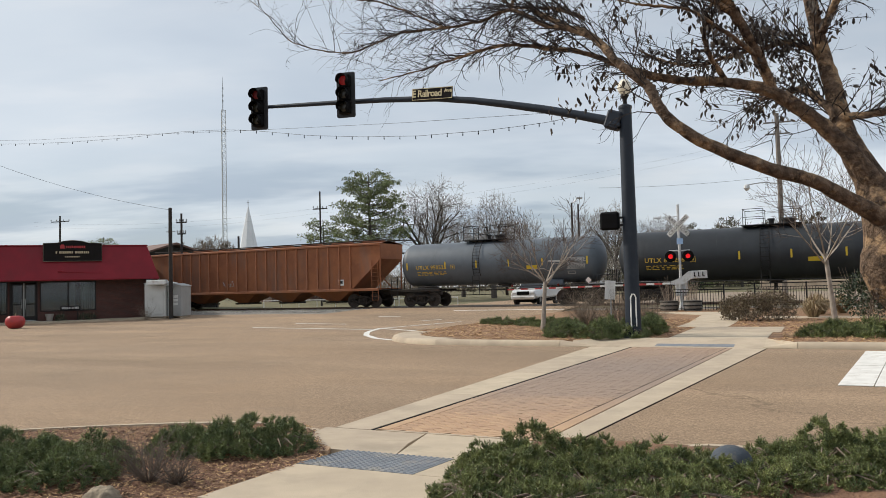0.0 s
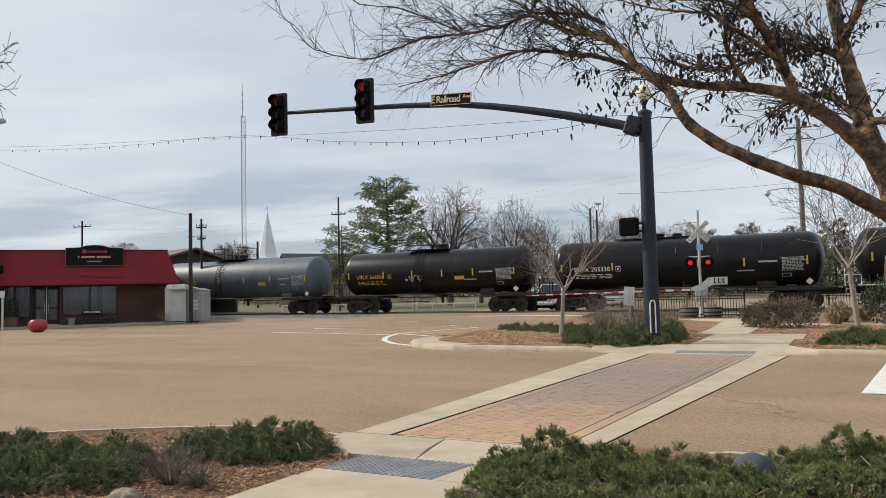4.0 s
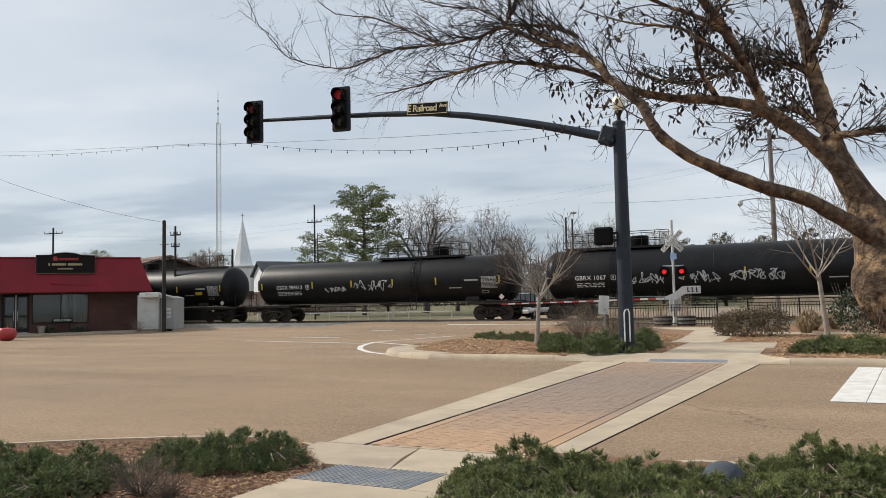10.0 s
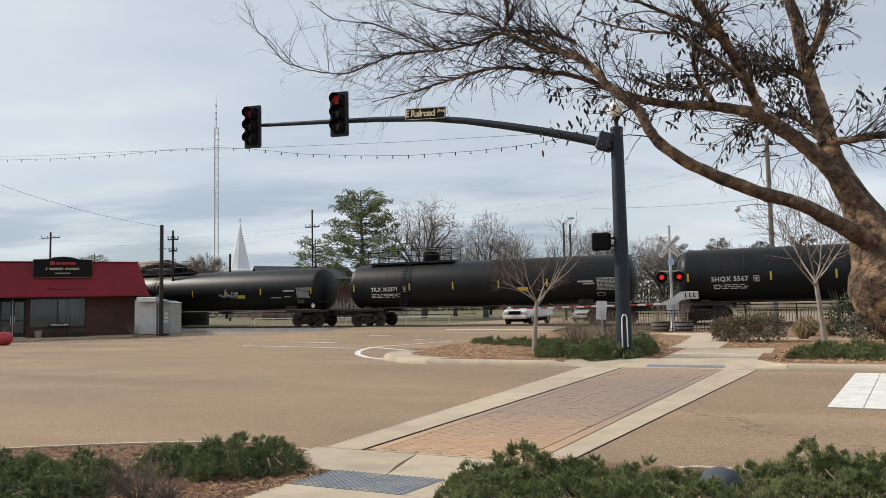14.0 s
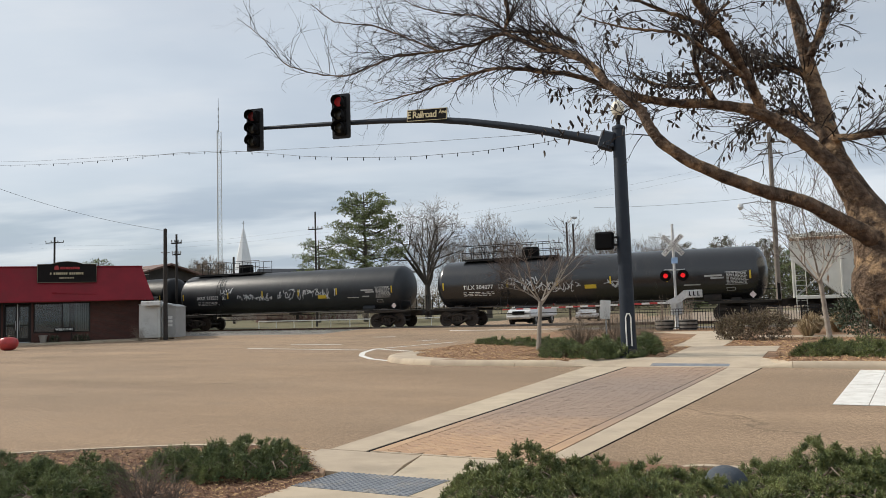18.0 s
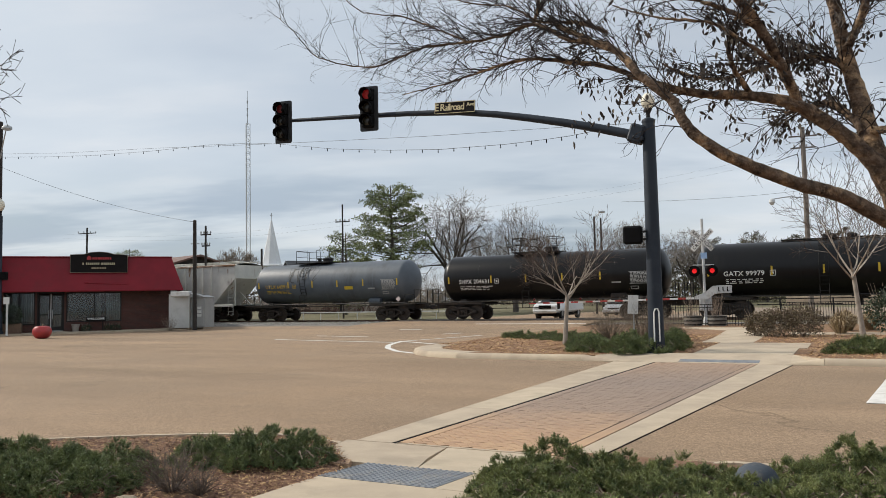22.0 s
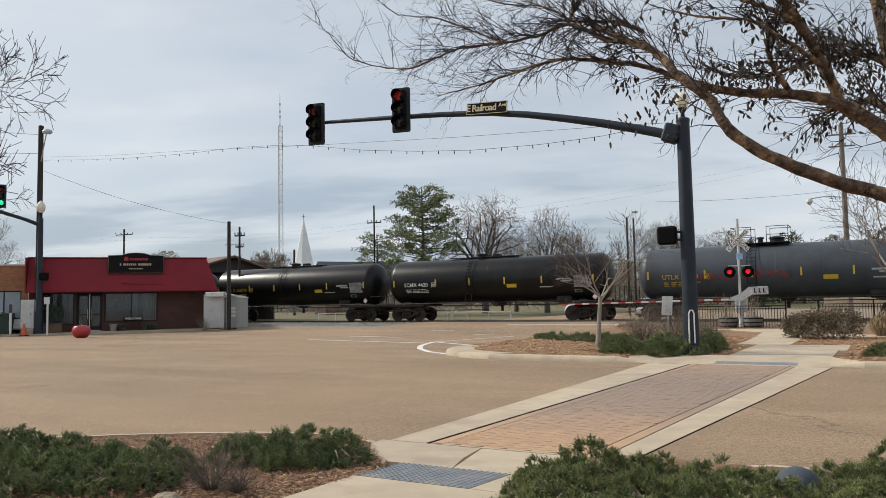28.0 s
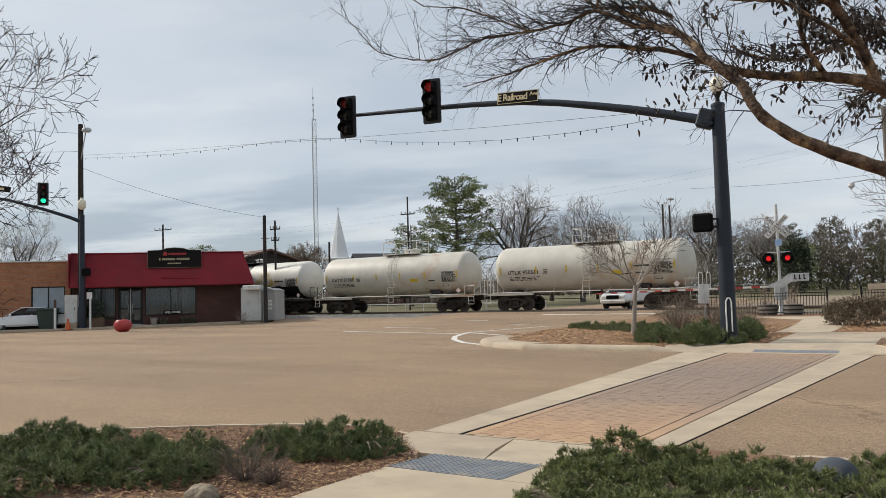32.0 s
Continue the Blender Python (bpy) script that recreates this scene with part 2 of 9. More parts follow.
BALLAST_BED = mat("ballast_bed", (0.27, 0.25, 0.225), (0.17, 0.155, 0.14), 9, 0.95, bump=1.0, fine=22, depth=0.05)
RAIL_M = mat("rail_steel", (0.17, 0.10, 0.07), (0.11, 0.07, 0.05), 4, 0.6, metal=0.3)
TIE_M = mat("creosote_tie", (0.075, 0.055, 0.042), (0.05, 0.04, 0.03), 4, 0.9)
STEEL_BLUE = mat("mast_paint", (0.017, 0.024, 0.036), (0.013, 0.019, 0.029), 1.5, 0.5, bump=0.04, stain=(0.024, 0.031, 0.042), stain_scale=2, spec=0.3)
BLACK = mat("black_housing", (0.005, 0.005, 0.006), (0.004, 0.004, 0.004), 5, 0.7, bump=0.05, spec=0.1)
BLACK_METAL = mat("black_iron", (0.008, 0.008, 0.009), (0.011, 0.010, 0.010), 6, 0.55, bump=0.05, spec=0.3)
RED_LIT = glow("lit_red_lens", (0.75, 0.016, 0.02), 0.9)
RED_DIM = glow("dim_red_lens", (0.34, 0.010, 0.010), 0.13)
RED_FAINT = glow("faint_red_lens", (0.13, 0.007, 0.007), 0.03)
RED_OFF = mat("unlit_red_lens", (0.10, 0.008, 0.008), (0.07, 0.006, 0.006), 4, 0.25)
GREEN_LIT = glow("lit_green_lens", (0.02, 0.75, 0.38), 1.5)
LENS_DARK = mat("unlit_lens", (0.03, 0.025, 0.015), (0.02, 0.018, 0.012), 4, 0.3)
WHITE_PAINT = mat("white_paint", (0.72, 0.72, 0.70), (0.62, 0.62, 0.60), 2, 0.6, stain=(0.50, 0.47, 0.42), stain_scale=1.5)


# ---- mesh helpers ----
class Geo:
    """Collects points and faces of one mesh."""

    def __init__(self):
        self.v, self.f = [], []

    def add(self, pts, faces):
        k = len(self.v)
        self.v.extend(tuple(p) for p in pts)
        self.f.extend(tuple(i + k for i in f) for f in faces)
        return self

    def box(self, c, s, bev=0.0, m=None):
        hx, hy, hz = s[0] / 2, s[1] / 2, s[2] / 2
        m = m or Matrix()
        c = Vector(c)
        if bev <= 0:
            pts = [m @ (c + Vector((x * hx, y * hy, z * hz))) for x in (-1, 1) for y in (-1, 1) for z in (-1, 1)]
            return self.add(pts, [(0, 1, 3, 2), (4, 6, 7, 5), (0, 4, 5, 1), (2, 3, 7, 6), (0, 2, 6, 4), (1, 5, 7, 3)])
        bev = min(bev, hx * 0.9, hy * 0.9, hz * 0.9)
        idx, pts = {}, []
        for x in (-1, 1):
            for y in (-1, 1):
                for z in (-1, 1):
                    for a in range(3):
                        h = [hx - bev, hy - bev, hz - bev]
                        h[a] += bev
                        idx[x, y, z, a] = len(pts)
                        pts.append(m @ (c + Vector((x * h[0], y * h[1], z * h[2]))))
        faces = []
        S = (-1, 1)
        for s1 in S:
            for a in range(3):
                q = []
                for p, r in ((-1, -1), (1, -1), (1, 1), (-1, 1)):
                    k = [0, 0, 0]
                    k[a], k[(a + 1) % 3], k[(a + 2) % 3] = s1, p, r
                    q.append(idx[k[0], k[1], k[2], a])
                faces.append(tuple(q if s1 > 0 else q[::-1]))
        for a in range(3):
            b1, b2 = (a + 1) % 3, (a + 2) % 3
            for p in S:
                for r in S:
                    q = []
                    for e, f2 in ((-1, b1), (1, b1), (1, b2), (-1, b2)):
                        k = [0, 0, 0]
                        k[a], k[b1], k[b2] = e, p, r
                        q.append(idx[k[0], k[1], k[2], f2])
                    faces.append(tuple(q if p * r > 0 else q[::-1]))
        for x in S:
            for y in S:
                for z in S:
                    q = [idx[x, y, z, a] for a in range(3)]
                    faces.append(tuple(q if x * y * z > 0 else q[::-1]))
        return self.add(pts, faces)

    def rough(self, size=0.009, scale=19.0):
        """Lumps and furrows in the surface."""
        self.v = [tuple(Vector(p) + noise.noise_vector(Vector(p) * scale) * size + noise.noise_vector(Vector(p) * scale * 0.35) * size * 0.8) for p in self.v]
        return self

    def tube(self, pts, rad, sides=8, cap=True):
        pts = [Vector(p) for p in pts]
        rads = rad if isinstance(rad, (list, tuple)) else [rad] * len(pts)
        k0 = len(self.v)
        ref = None
        for i, p in enumerate(pts):
            d = (pts[min(i + 1, len(pts) - 1)] - pts[max(i - 1, 0)])
            d = d.normalized() if d.length > 1e-9 else Vector((0, 0, 1))
            if ref is None:
                ref = d.orthogonal().normalized()
            else:
                ref = (ref - d * ref.dot(d))
                ref = ref.normalized() if ref.length > 1e-6 else d.orthogonal().normalized()
            o = d.cross(ref)
            for j in range(sides):
                a = 2 * math.pi * j / sides
                self.v.append(tuple(p + (ref * math.cos(a) + o * math.sin(a)) * rads[i]))
        for i in range(len(pts) - 1):
            for j in range(sides):
                a, b = k0 + i * sides + j, k0 + i * sides + (j + 1) % sides
                self.f.append((a, b, b + sides, a + sides))
        if cap:
            self.f.append(tuple(k0 + j for j in range(sides))[::-1])
            self.f.append(tuple(k0 + (len(pts) - 1) * sides + j for j in range(sides)))
        return self

    def lathe(self, prof, sides=24, m=None):
        """prof: (radius, height) rows, turned about z."""
        m = m or Matrix()
        k0 = len(self.v)
        for r, h in prof:
            for j in range(sides):
                a = 2 * math.pi * j / sides
                self.v.append(tuple(m @ Vector((r * math.cos(a), r * math.sin(a), h))))
        for i in range(len(prof) - 1):
            for j in range(sides):
                a, b = k0 + i * sides + j, k0 + i * sides + (j + 1) % sides
                self.f.append((a, b, b + sides, a + sides))
        self.f.append(tuple(k0 + j for j in range(sides))[::-1])
        self.f.append(tuple(k0 + (len(prof) - 1) * sides + j for j in range(sides)))
        return self

    def prism(self, poly, z0, z1, m=None):
        m = m or Matrix()
        n = len(poly)
        pts = [m @ Vector((p[0], p[1], z0)) for p in poly] + [m @ Vector((p[0], p[1], z1)) for p in poly]
        faces = [tuple(range(n))[::-1], tuple(range(n, 2 * n))] + [(i, (i + 1) % n, n + (i + 1) % n, n + i) for i in range(n)]
        return self.add(pts, faces)

    def mesh(self, name, smooth_angle=None, normals=True):
        me = bpy.data.meshes.new(name)
        me.from_pydata(self.v, [], self.f)
        if normals and len(self.f) < 60000:
            bm = bmesh.new()
            bm.from_mesh(me)
            bmesh.ops.recalc_face_normals(bm, faces=bm.faces)
            bm.to_mesh(me)
            bm.free()
        if smooth_angle is not None:
            me.polygons.foreach_set("use_smooth", [True] * len(me.polygons))
            me.set_sharp_from_angle(angle=radians(smooth_angle))
        me.update()
        return me


def part(name, geo, material, parent=None, label="", smooth_angle=35, at=None, normals=True):
    me = geo if isinstance(geo, bpy.types.Mesh) else geo.mesh(name, smooth_angle, normals)
    if material and not me.materials:
        me.materials.append(material)
    ob = new(name, me)
    if parent:
        ob.parent = parent
    if at is not None:
        ob.matrix_basis = at
    if label:
        ob["label"] = label
    return ob


def thing(name, label, category, group="", at=None, kind=""):
    ob = new(name)
    ob.empty_display_size = 0.1
    if at is not None:
        ob.matrix_basis = at
    return tagged(ob, label, category, group, kind)


def letters(text, size, material, parent, m, name="lettering", spread=1.0, bend=0.0):
    """Lettering in the built-in font, centred, in the xz plane of m; bend: radius of the barrel that it lies on."""
    cu = bpy.data.curves.new(name, "FONT")
    cu.body, cu.size, cu.align_x, cu.align_y, cu.extrude = text, size, "CENTER", "CENTER", 0.0
    cu.space_character = spread
    cu.resolution_u = 2
    cu.offset = 0.018 * size
    tmp = bpy.data.objects.new(name, cu)
    me = bpy.data.meshes.new_from_object(tmp)
    bpy.data.objects.remove(tmp)
    for v in me.vertices:
        x, y = v.co.x, v.co.y
        if bend:
            a = y / bend
            v.co = Vector((x, bend * (1 - math.cos(a)), bend * math.sin(a)))
        else:
            v.co = Vector((x, 0, y))
    me.materials.clear()
    me.materials.append(material)
    ob = new(name, me)
    ob.parent = parent
    ob.matrix_basis = m
    return ob


# ---- ground, roads, pavements ----
def ground():
    us = [-900, -400, -200, -120] + list(range(-80, 31, 5)) + [60, 120, 250, 500, 900]
    ns = [-200, -60, -20, 0, 20, 30, 34] + [34 + 0.8 * k for k in range(1, 30)] + [62, 70, 90, 130, 200, 350, 700, 1600]
    g = Geo()
    for n in ns:
        for u in us:
            far = 1.5 * smooth(75, 140, n)
            g.v.append(tuple(W(u, n, gz(n) - 0.05 + 0.04 * math.sin(u * 0.7) * smooth(50, 60, n) + far * 0.3)))
    for j in range(len(ns) - 1):
        for i in range(len(us) - 1):
            a = j * len(us) + i
            g.f.append((a, a + 1, a + 1 + len(us), a + len(us)))
    tagged(part("ground", g, GRASS_M, smooth_angle=60), "mown winter grass, green and straw coloured", "ground", kind="structure")


def strip(name, u0, u1, ns, material, lift, label, category, du=4.0):
    k = max(2, int((u1 - u0) / du) + 1)
    us = [u0 + (u1 - u0) * i / (k - 1) for i in range(k)]
    g = Geo()
    for n in ns:
        for u in us:
            g.v.append(tuple(W(u, n, gz(n) + lift)))
    for j in range(len(ns) - 1):
        for i in range(k - 1):
            a = j * k + i
            g.f.append((a, a + 1, a + 1 + k, a + k))
    return tagged(part(name, g, material, smooth_angle=60), label, category, kind="structure")


def roads():
    strip("road", -300, 300, [-60, 0, 20, 34, 36, 38, 39.5], ASPHALT, 0.0, "tan worn asphalt of a wide road junction", "road", 20)
    strip("road_crossing", -27.5, -12.6, [39.5 + 0.7 * k for k in range(0, 30)] + [62, 75, 100, 160], ASPHALT, 0.003, "asphalt street that climbs over the railway crossing", "road")
    strip("gravel_apron", -60, -27.5, [39.5, 40.5], BALLAST_BED, 0.004, "strip of crushed grey stone along the road edge", "ground")


def pieces(name, material, parent, sheets, h=0.012):
    """Flat painted marks, each one a part."""
    for poly in sheets:
        g = Geo()
        n = len(poly)
        g.prism([tuple(W(u, v))[:2] for u, v in poly], 0.004, h)
        part(name, g, material, parent, smooth_angle=None)


def markings():
    t = thing("road_markings", "worn white painted lines on the asphalt", "road markings", kind="structure")
    w = 0.13
    ends = [((-3.2, 30.18), (-8.9, 34.4)), ((-4.9, 35.4), (-7.6, 37.4)), ((-1.1, 27.98), (-2.9, 30.87)), ((-2.9, 30.87), (0.33, 34.9)), ((-4.1, 42.6), (-2.9, 42.1)), ((-1.53, 36.83), (-0.6, 37.67))]
    for a, b in ends:
        d = Vector((b[0] - a[0], b[1] - a[1]))
        o = Vector((-d.y, d.x)).normalized() * w / 2
        g = Geo().prism([(a[0] + o.x, a[1] + o.y), (a[0] - o.x, a[1] - o.y), (b[0] - o.x, b[1] - o.y), (b[0] + o.x, b[1] + o.y)], 0.004, 0.012)
        for k, v in enumerate(g.v):
            g.v[k] = (v[0], v[1], v[2] + gz(UN(v[0], v[1])[1]))
        part("line", g, WHITE_LINE, t, smooth_angle=None)
    # curved nose round the island
    arc = [(-1.73, 23.51), (-2.5, 24.8), (-3.0, 26.6), (-3.15, 28.3), (-3.05, 29.8), (-2.9, 30.9)]
    g = Geo()
    for k, (x, y) in enumerate(arc):
        d = Vector(arc[min(k + 1, len(arc) - 1)]) - Vector(arc[max(k - 1, 0)])
        o = Vector((-d.y, d.x)).normalized() * 0.10
        for s in (1, -1):
            g.v.append((x + s * o.x, y + s * o.y, 0.010))
    g.f = [(2 * k, 2 * k + 1, 2 * k + 3, 2 * k + 2) for k in range(len(arc) - 1)]
    part("nose_line", g, WHITE_LINE, t, smooth_angle=None)
    # stop line across the near road
    for a, b in ((12.74, 15.6), (15.63, 18.6)):
        sa, sb = 0.10 + 0.105 * (a - 12.74), 0.10 + 0.105 * (b - 12.74)
        pieces("stop_bar", WHITE_LINE, t, [[(sa, a), (sa + 0.46, a), (sb + 0.46, b), (sb, b)], [(sa + 0.472, a), (sa + 1.15, a), (sb + 1.15, b), (sb + 0.472, b)]])
    # edge line at the crossing
    g = Geo()
    for k in range(8):
        u = -19.5 + k * 0.95
        for n in (40.8, 41.2):
            g.v.append(tuple(W(u, n, gz(n) + 0.012)))
    g.f = [(2 * k, 2 * k + 2, 2 * k + 3, 2 * k + 1) for k in range(7)]
    part("stop_line", g, WHITE_LINE, t, smooth_angle=None)


def kerb_run(name, line, width, h, parent, seg=1.5, drop=(0, 0)):
    """Kerb stones along a line of (u, n), each about seg long; the stones lie to the left of the way."""
    pts = [Vector(p) for p in line]
    out = []
    for a, b in zip(pts, pts[1:]):
        k = max(1, round((b - a).length / seg))
        out += [a.lerp(b, i / k) for i in range(k)]
    out.append(pts[-1])
    far = [0.0]
    for a, b in zip(out, out[1:]):
        far.append(far[-1] + (b - a).length)
    def rise(i):
        k = 1.0
        if drop[0]:
            k *= 0.12 + 0.88 * smooth(0, drop[0], far[i])
        if drop[1]:
            k *= 0.12 + 0.88 * smooth(0, drop[1], far[-1] - far[i])
        return h * k
    for i in range(len(out) - 1):
        a, b = out[i], out[i + 1]
        da = (out[min(i + 1, len(out) - 1)] - out[max(i - 1, 0)]).normalized()
        db = (out[min(i + 2, len(out) - 1)] - out[i]).normalized()
        oa, ob = Vector((-da.y, da.x)) * width, Vector((-db.y, db.x)) * width
        gap = (b - a).normalized() * (0.006 if i % 3 == 0 else 0.0005)
        g = Geo()
        rows = []
        for p, o, k in ((a + gap, oa, rise(i)), (b - gap, ob, rise(i + 1))):
            rows.append([W(p.x, p.y, -0.02), W(*(p + o * 0.05), k * 0.35), W(*(p + o * 0.25), k * 0.80), W(*(p + o * 0.5), k * 0.97), W(*(p + o), k), W(*(p + o), -0.02)])
        g.add(rows[0] + rows[1], [(j, j + 1, j + 7, j + 6) for j in range(5)] + [(5, 4, 3, 2, 1, 0), (6, 7, 8, 9, 10, 11)])
        part("kerb_stone", g, CONCRETE, parent, smooth_angle=50)


def arc_line(cx, cy, r, a0, a1, k):
    return [(cx + r * math.cos(radians(a0 + (a1 - a0) * i / k)), cy + r * math.sin(radians(a0 + (a1 - a0) * i / k))) for i in range(k + 1)]


MULCH = mat("pine_straw_mulch", (0.155, 0.078, 0.044), (0.23, 0.126, 0.072), 5, 0.95, bump=0.9, fine=45, stain=(0.10, 0.058, 0.035), stain_scale=2.2, depth=0.03)
STRAW_BED = mat("pine_straw_bed", (0.27, 0.155, 0.082), (0.20, 0.11, 0.058), 5, 0.95, bump=0.9, fine=45, stain=(0.34, 0.21, 0.115), stain_scale=3, depth=0.03)
STRAW = mat("straw_blades", (0.40, 0.225, 0.125), (0.10, 0.050, 0.028), 28, 0.9, vary=0.75, island=True, bump=0)

ISLAND_EDGE = [(70, 19.0), (-1.4, 19.0)]
ISLAND_NOSE = [(-5.1, 19.0)] + [(-8.6, 19.0)] + arc_line(-9.0, 22.5, 3.5, -90, -180, 8)[1:] + [(-12.5, 39.0)]
NEAR_CX, NEAR_CY, NEAR_R, NEAR_A = -2.40, -1.83, 9.68, 107.1
NEAR_EDGE_L = [(NEAR_CX - NEAR_R, -40), (NEAR_CX - NEAR_R, NEAR_CY)] + arc_line(NEAR_CX, NEAR_CY, NEAR_R, 180, NEAR_A, 16)[1:]


def slab(name, poly, z0, z1, material, label, category):
    g = Geo().prism([tuple(W(u, n))[:2] for u, n in poly], z0, z1)
    return tagged(part(name, g, material, smooth_angle=None), label, category, kind="structure")


def islands():
    far = slab("planting_bed_far", [(70, 19.22), (-0.7, 19.22), (-1.3, 20.2), (-5.2, 20.2), (-5.8, 19.22), (-8.6, 19.22)] + arc_line(-9.0, 22.5, 3.35, -90, -180, 8)[1:] + [(-12.35, 40.5), (-8, 41.5), (70, 41.5)], -0.05, 0.14, STRAW_BED, "mulched traffic island covered with brown pine straw", "planting bed")
    k = thing("kerb_far", "pale worn concrete kerb round the traffic island", "kerb", kind="structure")
    kerb_run("kerb", ISLAND_EDGE[::-1][:1] + [(-0.6, 19.0), (0.2, 19.0), (8, 19.0), (20, 19.0)], 0.22, 0.15, k, 2.4, (0.7, 0))
    kerb_run("kerb", ISLAND_NOSE[::-1][1:-1] + [(-7.2, 19.0), (-6.1, 19.0), (-5.1, 19.0)], 0.22, 0.15, k, 1.6, (0, 0.8))
    nose = arc_line(-9.0, 22.5, 3.30, -100, -186, 10) + arc_line(-8.75, 22.6, 2.85, -186, -100, 10)
    slab("island_nose", nose, 0.02, 0.147, CONCRETE, "pale concrete nose of the traffic island", "pavement")
    # near corner
    slab("planting_bed_near", arc_line(NEAR_CX, NEAR_CY, NEAR_R - 0.15, NEAR_A + 1, 180, 16) + [(NEAR_CX - NEAR_R + 0.15, -40), (-4.15, -40), (-4.15, 5.73), (-4.34, 6.17), (-4.82, 6.63), (-5.06, 6.84)], -0.05, 0.095, MULCH, "planting bed covered with wood chips and pine straw", "planting bed")
    slab("planting_bed_shrubs", [(-2.54, 7.3), (60, 7.3), (60, -40), (-2.54, -40)], -0.05, 0.11, MULCH, "planting bed under low evergreen shrubs", "planting bed")
    k2 = thing("kerb_near", "pale concrete kerb of the street corner", "kerb", kind="structure")
    kerb_run("kerb", NEAR_EDGE_L[1:][::-1] + [(NEAR_CX - NEAR_R, -6.0)], 0.16, 0.12, k2, 1.5, (0.9, 0))
    kerb_run("kerb", [(20, 7.45), (-1.0, 7.45), (-1.5, 7.45), (-2.0, 7.45)], 0.2, 0.13, k2, 2.0, (0, 1.0))


def tilted(u0, u1, n0, n1, z_n0, z_n1, t=0.08):
    g = Geo()
    a = [W(u0, n0, z_n0), W(u1, n0, z_n0), W(u1, n1, z_n1), W(u0, n1, z_n1)]
    g.add([p - Vector((0, 0, t)) for p in a] + a, [(3, 2, 1, 0), (4, 5, 6, 7), (0, 1, 5, 4), (1, 2, 6, 5), (2, 3, 7, 6), (3, 0, 4, 7)])
    return g


def quad(ua, ub, va, vb, n0, n1, z, t=0.05, z1=None):
    """A slab between two slanting edges."""
    z1 = z if z1 is None else z1
    a = [W(ua, n0, z), W(ub, n0, z), W(vb, n1, z1), W(va, n1, z1)]
    return Geo().add([p - Vector((0, 0, t)) for p in a] + a, [(3, 2, 1, 0), (4, 5, 6, 7), (0, 1, 5, 4), (1, 2, 6, 5), (2, 3, 7, 6), (3, 0, 4, 7)])


def pavements():
    p = thing("pavement_near", "pale concrete pavement with a kerb ramp", "pavement", kind="structure")
    part("slab", tilted(-4.14, -2.55, 4.3, 5.48, 0.125, 0.11), CONCRETE, p, smooth_angle=None)
    for k in range(16):
        part("slab", tilted(-4.14, -2.55, 4.29 - 1.5 * (k + 1), 4.29 - 1.5 * k - 0.012, 0.125, 0.125), CONCRETE, p, smooth_angle=None)
    part("slab", tilted(-3.01, -2.55, 5.49, 6.26, 0.11, 0.07), CONCRETE, p, smooth_angle=None)
    part("slab", quad(-4.38, -3.61, -5.05, -3.80, 6.27, 6.84, 0.068, 0.08, 0.045), CONCRETE, p, smooth_angle=None)
    part("slab", quad(-5.05, -3.80, -5.24, -3.95, 6.84, 7.50, 0.045, 0.08, 0.012), CONCRETE, p, smooth_angle=None)
    part("slab", quad(-3.60, -2.55, -3.935, -2.2, 6.27, 7.50, 0.068, 0.08, 0.012), CONCRETE, p, smooth_angle=None)
    part("brick_edging", quad(-4.36, -4.17, -4.52, -4.33, 5.98, 6.26, 0.112, 0.05, 0.09), PAVER, p, "red brick edging", smooth_angle=None)
    pad = thing("tactile_paving", "blue-grey tactile paving pad with raised domes in a kerb ramp", "tactile paving")
    part("plate", tilted(-4.15, -3.02, 5.49, 6.26, 0.112, 0.072, 0.03), TACTILE, pad, smooth_angle=None)
    g = Geo()
    for i in range(19):
        for j in range(13):
            u, n = -4.12 + 0.0593 * i, 5.52 + 0.0593 * j
            z = 0.112 - 0.04 * (n - 5.49) / 0.77
            c = W(u, n, z)
            ring = [c + Vector((0.019 * math.cos(a), 0.019 * math.sin(a), 0)) for a in (0, 1.05, 2.09, 3.14, 4.19, 5.24)]
            top = [c + Vector((0.010 * math.cos(a), 0.010 * math.sin(a), 0.008)) for a in (0, 1.05, 2.09, 3.14, 4.19, 5.24)]
            g.add(ring + top, [(k, (k + 1) % 6, 6 + (k + 1) % 6, 6 + k) for k in range(6)] + [tuple(range(6, 12))])
    tagged(part("dome_field", g, TACTILE, pad, smooth_angle=None, normals=False), kind="stuff")
    # far ramp and paths
    f = thing("pavement_far", "pale concrete ramp and footpath through the island", "pavement", kind="structure")
    part("slab", tilted(-5.2, -1.3, 19.0, 20.2, 0.012, 0.15), CONCRETE, f, smooth_angle=None)
    for pts in ([(-5.2, 19.0, 0.012), (-5.2, 20.2, 0.15), (-5.8, 19.22, 0.148), (-5.8, 19.0, 0.02)], [(-1.3, 20.2, 0.15), (-1.3, 19.0, 0.012), (-0.7, 19.0, 0.02), (-0.7, 19.22, 0.148)]):
        top = [W(*p) for p in pts]
        part("ramp_flare", Geo().add(top + [p - Vector((0, 0, 0.2)) for p in top], [(0, 1, 2, 3)[::1], (0, 4, 5, 1), (1, 5, 6, 2), (2, 6, 7, 3), (3, 7, 4, 0)]), CONCRETE, f, smooth_angle=None)
    part("tactile_plate", tilted(-3.75, -1.95, 19.12, 19.42, 0.030, 0.064, 0.03), TACTILE, f, "blue-grey tactile plate", smooth_angle=None)
    for n0, n1, u0, u1 in ((20.21, 22.6, -3.6, -1.3), (22.62, 25.0, -3.6, -1.1), (25.02, 27.4, -4.2, -2.7)):
        part("slab", tilted(u0, u1, n0, n1, 0.152, 0.152), CONCRETE, f, smooth_angle=None)
